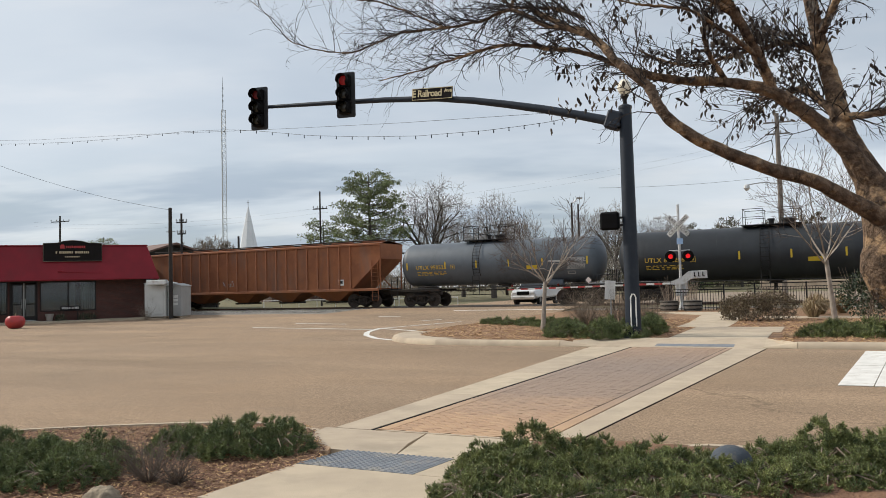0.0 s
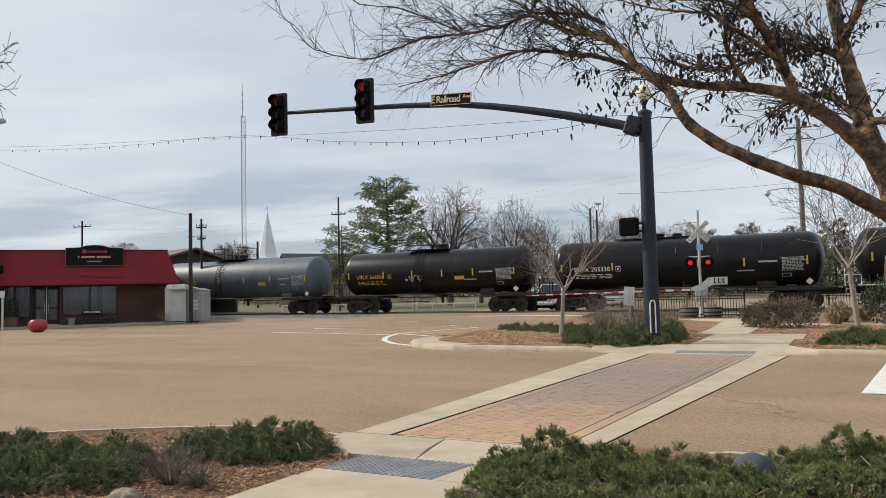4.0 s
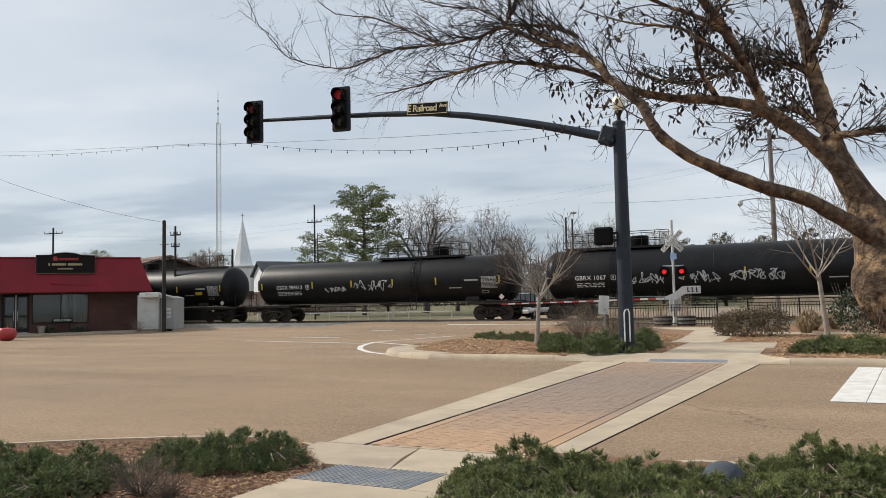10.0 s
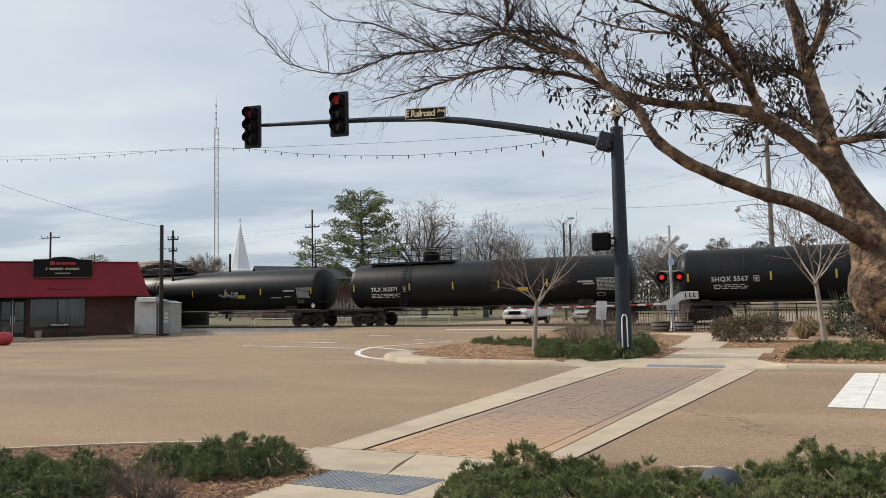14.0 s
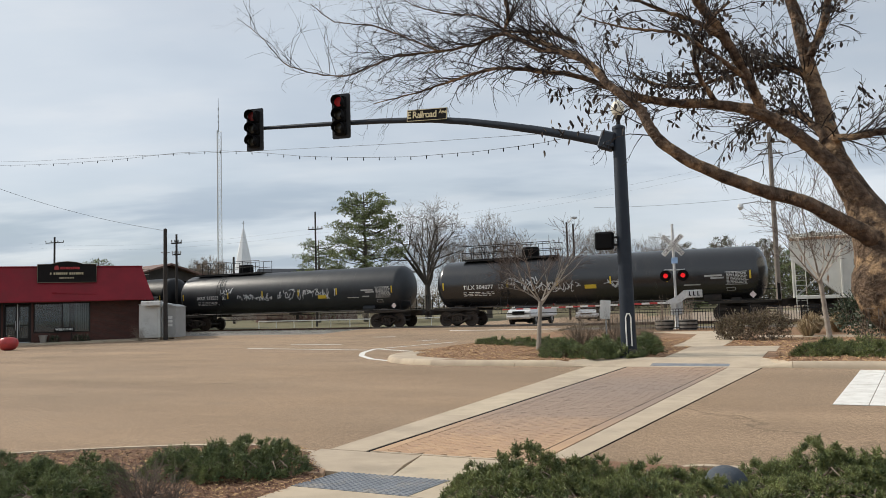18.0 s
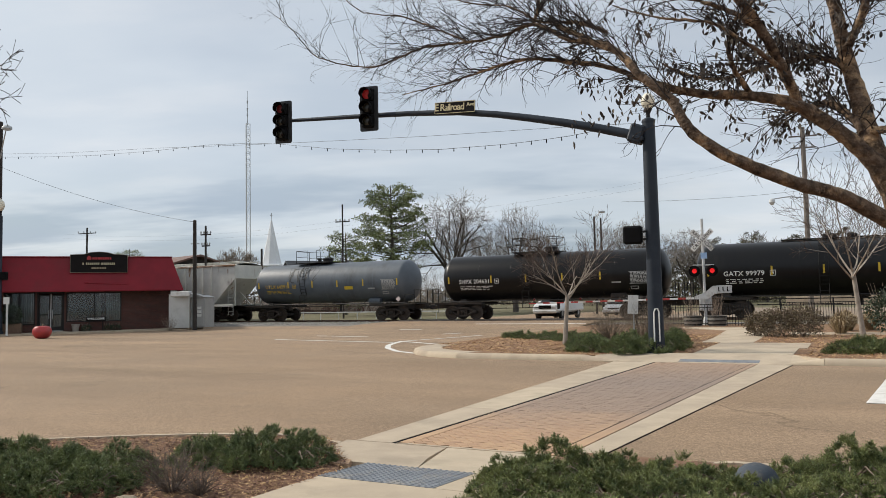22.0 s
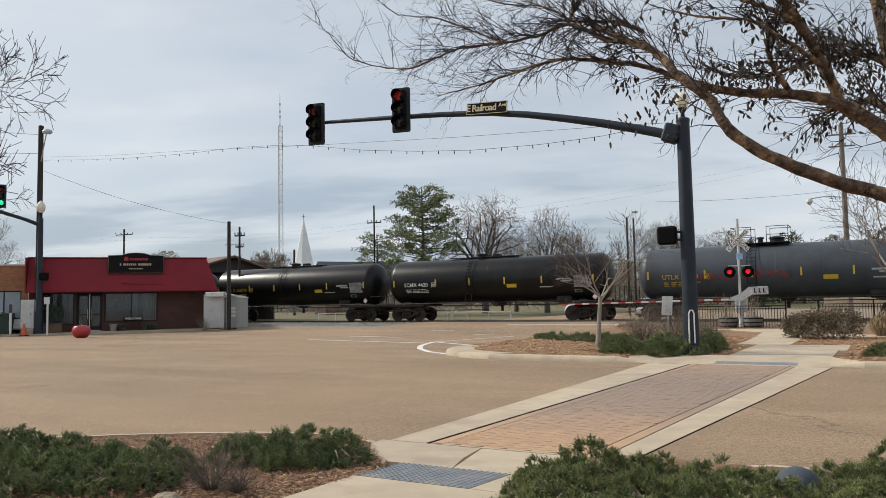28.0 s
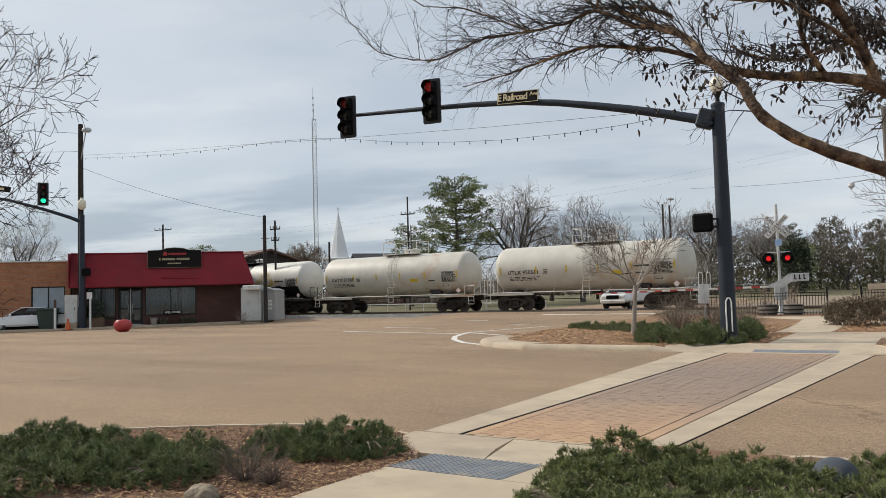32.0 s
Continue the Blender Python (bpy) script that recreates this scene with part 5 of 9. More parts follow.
# ---- the signal mast on the island ----
GLOBE = mat("frosted_lamp_globe", (0.74, 0.70, 0.58), (0.66, 0.61, 0.48), 3, 0.35, bump=0)
SIGN_BLACK = mat("black_sign_face", (0.006, 0.005, 0.005), (0.009, 0.007, 0.007), 3, 0.55, bump=0, spec=0.15)
SIGN_CREAM = mat("cream_sign_letters", (0.72, 0.62, 0.38), (0.62, 0.53, 0.32), 3, 0.5, bump=0)
GALV = mat("galvanised_steel", (0.42, 0.43, 0.43), (0.34, 0.35, 0.35), 4, 0.5, metal=0.4, bump=0.05)
ALU = mat("dull_aluminium", (0.55, 0.56, 0.56), (0.47, 0.48, 0.48), 3, 0.5, metal=0.3, bump=0.05, stain=(0.36, 0.34, 0.31), stain_scale=2)
CABLE = mat("black_cable", (0.02, 0.02, 0.022), (0.028, 0.028, 0.03), 4, 0.7, bump=0)
WOOD_POLE = mat("weathered_pole_wood", (0.035, 0.029, 0.025), (0.022, 0.018, 0.016), 2, 0.9, bump=0.4, fine=12, streak=(4, 4, 0.3), stain=(0.055, 0.046, 0.04), stain_scale=2)
PALE_POLE = mat("grey_pole_wood", (0.20, 0.17, 0.145), (0.15, 0.13, 0.11), 2, 0.9, bump=0.4, fine=12)


PLATE_BLACK = mat("dull_black_plate", (0.022, 0.023, 0.026), (0.017, 0.018, 0.020), 4, 0.6, bump=0.03)


def signal_head(name_at, top, lit, label):
    """A three-lens head with back plate; origin in the middle of its front, facing -y."""
    t = thing("traffic_light", label, "traffic light", "traffic lights", name_at)
    plate = [(sx * 0.25 + 0.06 * math.cos(radians(a)), sz * 0.66 + 0.06 * math.sin(radians(a))) for sx, sz, a0 in ((1, 1, 0), (-1, 1, 90), (-1, -1, 180), (1, -1, 270)) for a in (a0, a0 + 30, a0 + 60, a0 + 90)]
    part("backplate", Geo().prism(plate, -0.012, 0.012, Matrix.Translation((0, 0.10, 0)) @ pose(0, 0, 0, 90)), PLATE_BLACK, t, smooth_angle=30)
    for k, z in enumerate((0.42, 0.0, -0.42)):
        part("housing", Geo().box((0, 0.0, z), (0.37, 0.19, 0.405), 0.03), BLACK, t)
        part("lens", Geo().lathe([(0.0, 0.03), (0.09, 0.024), (0.15, 0.0)], 20, Matrix.Translation((0, -0.10, z)) @ pose(0, 0, 0, 90)), {"red": RED_DIM, "faint": RED_FAINT, "green": GREEN_LIT}[lit] if (lit != "green" and k == 0) or (lit == "green" and k == 2) else (RED_OFF if k == 0 else LENS_DARK), t, {"red": "lit red lens", "faint": "faintly lit red lens", "green": "lit green lens"}[lit] if (lit != "green" and k == 0) or (lit == "green" and k == 2) else "")
        g = Geo()
        ks = 14
        for y, cut in ((-0.095, 26), (-0.33, 50)):
            for j in range(ks + 1):
                a = radians(-90 + cut + (360 - 2 * cut) * j / ks)
                for r in (0.172, 0.180):
                    g.v.append((r * math.cos(a), y, z + r * math.sin(a)))
        m = 2 * (ks + 1)
        for j in range(ks):
            a = 2 * j
            g.f += [(a, a + 2, m + a + 2, m + a), (a + 1, m + a + 1, m + a + 3, a + 3), (m + a, m + a + 2, m + a + 3, m + a + 1)]
        part("visor", g, BLACK, t, smooth_angle=50)
    part("mounting_bracket", Geo().box((0, 0.16, 0.0), (0.10, 0.12, 0.9), 0.02).tube([(0, 0.2, 0.0), (0, 0.34, -0.02)], 0.05, 8), BLACK_METAL, t)
    return t


def mast_arm():
    base = Vector((4.73, 20.5, 0.13))
    t = thing("signal_mast", "dark blue-grey steel signal mast with a long curved arm", "signal mast", at=Matrix.Translation(base))
    part("pole", Geo().lathe([(0.205, 0.0), (0.205, 0.3), (0.196, 1.0), (0.165, 6.08)], 28), STEEL_BLUE, t)
    part("base_plate", Geo().box((0, 0, 0.02), (0.62, 0.62, 0.05), 0.01), STEEL_BLUE, t)
    part("pole_cap", Geo().lathe([(0.175, 6.07), (0.18, 6.10), (0.17, 6.15), (0.09, 6.19), (0.06, 6.20)], 24), STEEL_BLUE, t)
    part("lamp_stem", Geo().lathe([(0.06, 6.19), (0.05, 6.30), (0.075, 6.36), (0.10, 6.40), (0.115, 6.43), (0.09, 6.46)], 16), BLACK_METAL, t)
    part("lamp_globe", Geo().lathe([(0.09, 6.45), (0.15, 6.52), (0.185, 6.62), (0.18, 6.70), (0.14, 6.79), (0.08, 6.85), (0.03, 6.87), (0.0, 6.87)], 20), GLOBE, t, "frosted acorn lamp globe")
    way = [(-4.72, 20.55, 5.80), (-5.2, 20.57, 6.00), (-6.0, 20.60, 6.25), (-6.9, 20.62, 6.51), (-7.9, 20.64, 6.77), (-9.0, 20.65, 7.03), (-10.2, 20.65, 7.25), (-12.0, 20.63, 7.44), (-14.0, 20.61, 7.60), (-16.6, 20.58, 7.79)]
    pts = [W(*p) - base for p in way]
    part("arm", Geo().tube(pts, [0.135, 0.13, 0.122, 0.115, 0.108, 0.10, 0.093, 0.083, 0.072, 0.058], 16), STEEL_BLUE, t)
    q = W(-4.86, 20.5, 5.92) - base
    part("arm_bracket", Geo().box((0, 0, 0), (0.40, 0.36, 0.50), 0.05, Matrix.Translation(q) @ pose(0, 0, 0, 0, 20, -25.5)).box((0.1, 0, -0.1), (0.3, 0.40, 0.12), 0.03, Matrix.Translation(q) @ pose(0, 0, 0, 0, 20, -25.5)), STEEL_BLUE, t)
    part("hand_hole_cover", Geo().box((0, 0, 0), (0.14, 0.02, 0.22), 0.02, Matrix.Translation((-0.06, -0.19, 0.45))), STEEL_BLUE, t)
    part("conduit_loop", Geo().tube([(-0.10, -0.22, 0.3), (-0.10, -0.23, 1.05), (-0.06, -0.235, 1.14), (0.0, -0.235, 1.14), (0.035, -0.23, 1.05), (0.035, -0.22, 0.3)], 0.018, 6), WHITE_PAINT, t, "white steel loop")
    ped = thing("pedestrian_signal", "black pedestrian signal box on the mast, seen from behind", "pedestrian signal", at=Matrix.Translation(W(-5.02, 20.40, 3.22)) @ ALONG)
    part("housing", Geo().box((-0.02, 0, 0), (0.50, 0.22, 0.48), 0.05), BLACK, ped)
    for z in (0.08, -0.12):
        part("mounting_arm", Geo().box((0.26, 0.03, z), (0.14, 0.08, 0.06), 0.01), BLACK_METAL, ped)
    for u, z, lit in ((-13.24, 7.71, "red"), (-16.68, 7.71, "faint")):
        signal_head(Matrix.Translation(W(u, 20.28, z)) @ pose(0, 0, 0, 0, 0, -15.0), True, lit, "black three-lens traffic light with back plate showing red")
    s = thing("street_name_sign", "black street name sign with cream letters on the signal arm", "street sign", at=Matrix.Translation(W(-10.26, 20.46, 7.37)) @ ALONG @ pose(0, 0, 0, 0, 4.0, 0))
    part("sign_plate", Geo().box((0, 0, 0), (1.36, 0.03, 0.36), 0.01), SIGN_BLACK, s)
    for b in (((0, -0.018, 0.165), (1.34, 0.006, 0.014)), ((0, -0.018, -0.165), (1.34, 0.006, 0.014)), ((-0.665, -0.018, 0), (0.014, 0.006, 0.33)), ((0.665, -0.018, 0), (0.014, 0.006, 0.33))):
        part("border", Geo().box(b[0], b[1]), SIGN_CREAM, s, smooth_angle=None)
    letters("E Railroad", 0.29, SIGN_CREAM, s, pose(-0.17, -0.02, 0.005), "street_name", 0.86)
    letters("Ave", 0.16, SIGN_CREAM, s, pose(0.53, -0.02, 0.06), "street_name")
    for x in (-0.3, 0.3):
        part("clamp", Geo().box((x, 0.08, 0), (0.06, 0.14, 0.2), 0.01), GALV, s)


# ---- railway crossing signal ----
def crossing_signal():
    t = thing("railway_crossing_signal", "white crossbuck mast with red flashing lights at the level crossing", "crossing signal", at=Matrix.Translation(W(-6.38, 39.72, 0.13)) @ ALONG)
    part("mast", Geo().tube([(0, 0, 0), (0, 0, 5.25)], 0.065, 12), ALU, t, "aluminium mast")
    part("mast_base", Geo().lathe([(0.22, 0), (0.22, 0.06), (0.12, 0.12), (0.10, 0.35), (0.075, 0.4)], 14), ALU, t)
    for word, a, dy in (("RAILROAD", 45, -0.10), ("CROSSING", -45, -0.13)):
        b = part("crossbuck_board", Geo().box((0, 0, 0), (1.36, 0.02, 0.24), 0.006), WHITE_PAINT, t, at=pose(0, dy, 4.19, 0, a, 0))
        if word == "CROSSING":
            letters(word, 0.235, BLACK_TXT, b, pose(0, -0.014, 0), "lettering", 1.12)
        else:
            letters("RAIL", 0.235, BLACK_TXT, b, pose(-0.39, -0.014, 0), "lettering", 1.05)
            letters("ROAD", 0.235, BLACK_TXT, b, pose(0.41, -0.014, 0), "lettering", 1.05)
    part("notice_plate", Geo().box((0.05, -0.09, 3.42), (0.30, 0.015, 0.30), 0.005), mat("pale_blue_notice", (0.30, 0.45, 0.68), (0.24, 0.38, 0.6), 4, 0.5, bump=0), t, "pale blue notice plate")
    part("cross_arm", Geo().tube([(-0.50, -0.02, 2.95), (0.50, -0.02, 2.95)], 0.035, 8), GALV, t)
    part("upper_arm", Geo().tube([(-1.15, 0.0, 4.62), (0, 0.0, 4.66)], 0.02, 6), GALV, t)
    for x in (-0.42, 0.42):
        part("light_background", Geo().lathe([(0.0, 0), (0.27, 0), (0.28, 0.02), (0.0, 0.03)], 22, Matrix.Translation((x, -0.10, 2.67)) @ pose(0, 0, 0, 90)), BLACK, t)
        part("flashing_light", Geo().lathe([(0.0, 0.04), (0.07, 0.03), (0.115, 0.0)], 20, Matrix.Translation((x, -0.13, 2.67)) @ pose(0, 0, 0, 90)), RED_LIT, t, "lit red lens")
        g = Geo()
        for y in (-0.13, -0.42):
            for j in range(11):
                a = radians(0 + 180 * j / 10)
                g.v.append((x + 0.17 * math.cos(a), y, 2.67 + 0.17 * math.sin(a)))
        g.f = [(j, j + 1, 12 + j, 11 + j) for j in range(10)]
        part("hood", g, BLACK, t, smooth_angle=60)
        part("light_back", Geo().lathe([(0.13, 0), (0.15, 0.04), (0.12, 0.16), (0.0, 0.18)], 14, Matrix.Translation((x, -0.08, 2.67)) @ pose(0, 0, 0, -90)), BLACK, t)
    part("gate_machine", Geo().box((0.0, 0.22, 1.05), (0.55, 0.42, 0.7), 0.04).tube([(0, 0.2, 0), (0, 0.2, 0.8)], 0.08, 8), ALU, t)
    # counterweight arm, bent back and up
    side = [(-0.45, 1.28), (0.12, 1.26), (0.5, 1.52), (1.02, 1.56), (1.02, 1.92), (0.42, 1.92), (0.05, 1.62), (-0.45, 1.42)]
    g = Geo()
    n = len(side)
    g.add([(x, -0.16, z) for x, z in side] + [(x, -0.10, z) for x, z in side], [tuple(range(n))[::-1], tuple(range(n, 2 * n))] + [(i, (i + 1) % n, n + (i + 1) % n, n + i) for i in range(n)])
    part("counterweight_arm", g, ALU, t, smooth_angle=None)
    part("counterweight", Geo().box((0.92, -0.14, 1.74), (0.74, 0.20, 0.38), 0.02), ALU, t)
    for k in range(3):
        part("weight_slot", Geo().box((0.70 + 0.2 * k, -0.245, 1.76), (0.05, 0.012, 0.22), 0.0).box((0.73 + 0.2 * k, -0.245, 1.66), (0.11, 0.012, 0.04), 0.0), BLACK, t, smooth_angle=None)
    arm = thing("crossing_gate_arm", "lowered red and white striped gate arm", "gate arm", at=Matrix.Translation(W(-6.86, 39.60, 1.46)) @ ALONG)
    L, k = 8.7, 22
    RED_TAPE = mat("red_reflective_tape", (0.42, 0.035, 0.03), (0.34, 0.03, 0.028), 4, 0.4, bump=0)
    for i in range(k):
        x = -L * (i + 0.5) / k
        h = 0.095 - 0.035 * i / k
        part("stripe", Geo().box((x, 0, -0.006 * i), (L / k - 0.004, 0.05, h), 0.008, pose(0, 0, 0)), RED_TAPE if i % 2 else WHITE_PAINT, arm, "red stripe" if i % 2 else "white stripe")
    for x in (-3.2, -5.8, -8.4):
        part("gate_lamp", Geo().lathe([(0.05, 0), (0.06, 0.03), (0.06, 0.10), (0.03, 0.13), (0.0, 0.13)], 10, Matrix.Translation((x, 0, 0.02))), RED_OFF, arm, "small red lamp")
    part("wire_brace", Geo().tube([(0.4, 0.06, 0.1), (-1.5, 0.05, 0.14), (-3.4, 0.05, 0.1)], 0.01, 4), GALV, arm)


def fences():
    picket = Geo().box((0, 0, 0.52), (0.022, 0.022, 1.02), 0.0).mesh("picket")
    post_m = Geo().box((0, 0, 0.6), (0.07, 0.07, 1.2), 0.0).box((0, 0, 1.22), (0.09, 0.09, 0.05), 0.01).mesh("post")
    for me in (picket, post_m):
        me.materials.append(BLACK_METAL)
    for u0, u1, n, gap in ((-9.6, -4.3, 39.0, 2.65), (-3.2, 13.6, 42.6, 2.4)):
        f = thing("iron_fence", "black iron picket fence beside the railway", "fence", at=Matrix.Translation(W(u0, n, 0.13 if n < 40 else 0.14)) @ ALONG)
        L = u1 - u0
        for z in (0.12, 0.88, 1.02):
            part("rail", Geo().box((L / 2, 0, z), (L, 0.03, 0.035), 0.004), BLACK_METAL, f)
        for k in range(int(L / gap) + 1):
            part("post", post_m, None, f, at=pose(min(L, k * gap), 0, 0))
        for k in range(int(L / 0.125)):
            part("picket", picket, None, f, at=pose(0.06 + k * 0.125, 0, 0))


def barrels():
    oak = mat("barrel_wood", (0.20, 0.19, 0.17), (0.13, 0.12, 0.105), 3, 0.85, bump=0.2)
    for u in (-6.75, -5.65):
        b = thing("barrel_planter", "half barrel planter with pale staves and black hoops", "planter", "barrel planters", Matrix.Translation(W(u, 38.35, 0.14)))
        part("stave_shell", Geo().lathe([(0.38, 0), (0.42, 0.2), (0.43, 0.3), (0.42, 0.5), (0.38, 0.5), (0.37, 0.42), (0.0, 0.40)], 20), oak, b)
        for z, r in ((0.09, 0.405), (0.26, 0.43), (0.44, 0.424)):
            part("hoop", Geo().lathe([(r, z - 0.03), (r + 0.012, z - 0.03), (r + 0.012, z + 0.03), (r, z + 0.03)], 20), BLACK_METAL, b)
        g = Geo()
        rnd = random.Random(int(u * 10))
        for k in range(30):
            a = rnd.uniform(0, 6.28)
            p = Vector((0.2 * math.cos(a), 0.2 * math.sin(a), 0.45))
            q = p + Vector((rnd.uniform(-.3, .3), rnd.uniform(-.3, .3), rnd.uniform(0.6, 1.3)))
            g.tube([p, p.lerp(q, 0.5) + Vector((rnd.uniform(-.05, .05), rnd.uniform(-.05, .05), 0)), q], [0.008, 0.006, 0.002], 3, False)
        tagged(part("dry_stem", g, DRY_TWIG, b, "bare dry stems", normals=False), kind="stuff")


NEAR_TWIG = mat("grey_brown_twigs", (0.15, 0.115, 0.09), (0.10, 0.076, 0.06), 4, 0.9, vary=0.3, island=True, bump=0)
DRY_TWIG = mat("dry_twigs", (0.26, 0.20, 0.155), (0.19, 0.145, 0.11), 4, 0.9, vary=0.25, island=True, bump=0)

# ---- the red-roofed office ----
FM = Matrix.Translation((-30.06, 46.8, 0.0)) @ pose(0, 0, 0, 0, 0, 23.18)
RED_ROOF = mat("red_metal_roof", (0.225, 0.011, 0.021), (0.18, 0.009, 0.017), 0.9, 0.5, bump=0.04, stain=(0.165, 0.014, 0.02), stain_scale=0.6, spec=0.28)


def brick_mat(name, c1, c2, c3):
    m = bpy.data.materials.new(name)
    m.use_nodes = True
    nt = m.node_tree
    N, link = nt.nodes.new, nt.links.new
    b = nt.nodes["Principled BSDF"]
    b.inputs["Roughness"].default_value = 0.9
    co = N("ShaderNodeTexCoord")
    mp = N("ShaderNodeMapping")
    mp.inputs["Rotation"].default_value = (radians(90), 0, 0)
    link(co.outputs["Object"], mp.inputs[0])
    br = N("ShaderNodeTexBrick")
    br.inputs["Color1"].default_value, br.inputs["Color2"].default_value, br.inputs["Mortar"].default_value = rgb(c1), rgb(c2), rgb(c3)
    br.inputs["Scale"].default_value = 1.0
    br.inputs["Brick Width"].default_value, br.inputs["Row Height"].default_value = 0.21, 0.075
    br.inputs["Mortar Size"].default_value = 0.008
    link(mp.outputs[0], br.inputs["Vector"])
    no = N("ShaderNodeTexNoise")
    no.inputs["Scale"].default_value, no.inputs["Detail"].default_value = 0.8, 6
    link(co.outputs["Object"], no.inputs["Vector"])
    mr = N("ShaderNodeMapRange")
    mr.inputs[3].default_value, mr.inputs[4].default_value = 0.65, 1.3
    link(no.outputs[0], mr.inputs[0])
    hs = N("ShaderNodeHueSaturation")
    link(mr.outputs[0], hs.inputs["Value"])
    link(br.outputs["Color"], hs.inputs["Color"])
    link(hs.outputs[0], b.inputs["Base Color"])
    bp = N("ShaderNodeBump")
    bp.inputs["Strength"].default_value, bp.inputs["Distance"].default_value = 0.5, 0.01
    inv = N("ShaderNodeMath")
    inv.operation = "SUBTRACT"
    inv.inputs[0].default_value = 1.0
    link(br.outputs["Fac"], inv.inputs[1])
    link(inv.outputs[0], bp.inputs["Height"])
    link(bp.outputs[0], b.inputs["Normal"])
    return m


BRICK_DARK = brick_mat("dark_red_brick", (0.098, 0.037, 0.028), (0.070, 0.029, 0.023), (0.072, 0.048, 0.040))
BRICK_TAN = brick_mat("orange_brown_brick", (0.41, 0.17, 0.078), (0.28, 0.115, 0.058), (0.32, 0.21, 0.14))
FRAME_DARK = mat("dark_window_frame", (0.010, 0.009, 0.009), (0.014, 0.012, 0.011), 5, 0.5, bump=0, spec=0.3)
PANE = glass_mat("window_pane", (0.34, 0.38, 0.38), 0.02)
PANE_BLUE = mat("pale_blind_pane", (0.30, 0.36, 0.40), (0.24, 0.29, 0.33), 0.8, 0.15, bump=0, spec=0.8)
CURTAIN = mat("pale_curtain", (0.30, 0.315, 0.285), (0.22, 0.23, 0.21), 3, 0.8, bump=0)
ROOF_GREY = mat("grey_flat_roof", (0.42, 0.42, 0.43), (0.34, 0.34, 0.35), 1, 0.8)


def wall_with_holes(x0, x1, z0, z1, holes, y0, y1):
    """One wall sheet from x0 to x1 with openings (xa, xb, za, zb) that go through it."""
    xs = sorted({x0, x1, *[h[0] for h in holes], *[h[1] for h in holes]})
    zs = sorted({z0, z1, *[h[2] for h in holes], *[h[3] for h in holes]})
    zs = [z for z in zs if z0 <= z <= z1]
    nx, nz = len(xs), len(zs)
    g = Geo()
    for y in (y0, y1):
        for x in xs:
            for z in zs:
                g.v.append((x, y, z))
    def at(i, j, back):
        return back * nx * nz + i * nz + j
    def solid(i, j):
        if not (0 <= i < nx - 1 and 0 <= j < nz - 1):
            return False
        x, z = (xs[i] + xs[i + 1]) / 2, (zs[j] + zs[j + 1]) / 2
        return not any(h[0] < x < h[1] and h[2] < z < h[3] for h in holes)
    for i in range(nx - 1):
        for j in range(nz - 1):
            if not solid(i, j):
                continue
            g.f.append((at(i, j, 0), at(i + 1, j, 0), at(i + 1, j + 1, 0), at(i, j + 1, 0)))
            g.f.append((at(i, j + 1, 1), at(i + 1, j + 1, 1), at(i + 1, j, 1), at(i, j, 1)))
            for di, dj, a, b in ((-1, 0, (i, j), (i, j + 1)), (1, 0, (i + 1, j + 1), (i + 1, j)), (0, -1, (i + 1, j), (i, j)), (0, 1, (i, j + 1), (i + 1, j + 1))):
                if not solid(i + di, j + dj):
                    g.f.append((at(*a, 0), at(*b, 0), at(*b, 1), at(*a, 1)))
    return g


def window(parent, x0, x1, z0, z1, panes, pane_mat, name="window", bar=0.07):
    w = part(name, Geo().box(((x0 + x1) / 2, 0.10, z0 + bar / 2), (x1 - x0, 0.10, bar), 0.01).box(((x0 + x1) / 2, 0.10, z1 - bar / 2), (x1 - x0, 0.10, bar), 0.01).box((x0 + bar / 2, 0.10, (z0 + z1) / 2), (bar, 0.10, z1 - z0), 0.01).box((x1 - bar / 2, 0.10, (z0 + z1) / 2), (bar, 0.10, z1 - z0), 0.01), FRAME_DARK, parent, "dark window frame")
    for k in range(panes):
        a = x0 + bar + (x1 - x0 - 2 * bar) * k / panes
        b = x0 + bar + (x1 - x0 - 2 * bar) * (k + 1) / panes
        pane = part("pane", Geo().box(((a + b) / 2, 0.12, (z0 + z1) / 2), (b - a - 0.004, 0.015, z1 - z0 - 2 * bar)), pane_mat, w, smooth_angle=None)
        pane.visible_shadow = False
        if k:
            part("mullion", Geo().box((a, 0.09, (z0 + z1) / 2), (0.06, 0.08, z1 - z0 - 2 * bar), 0.008), FRAME_DARK, w)
    return w


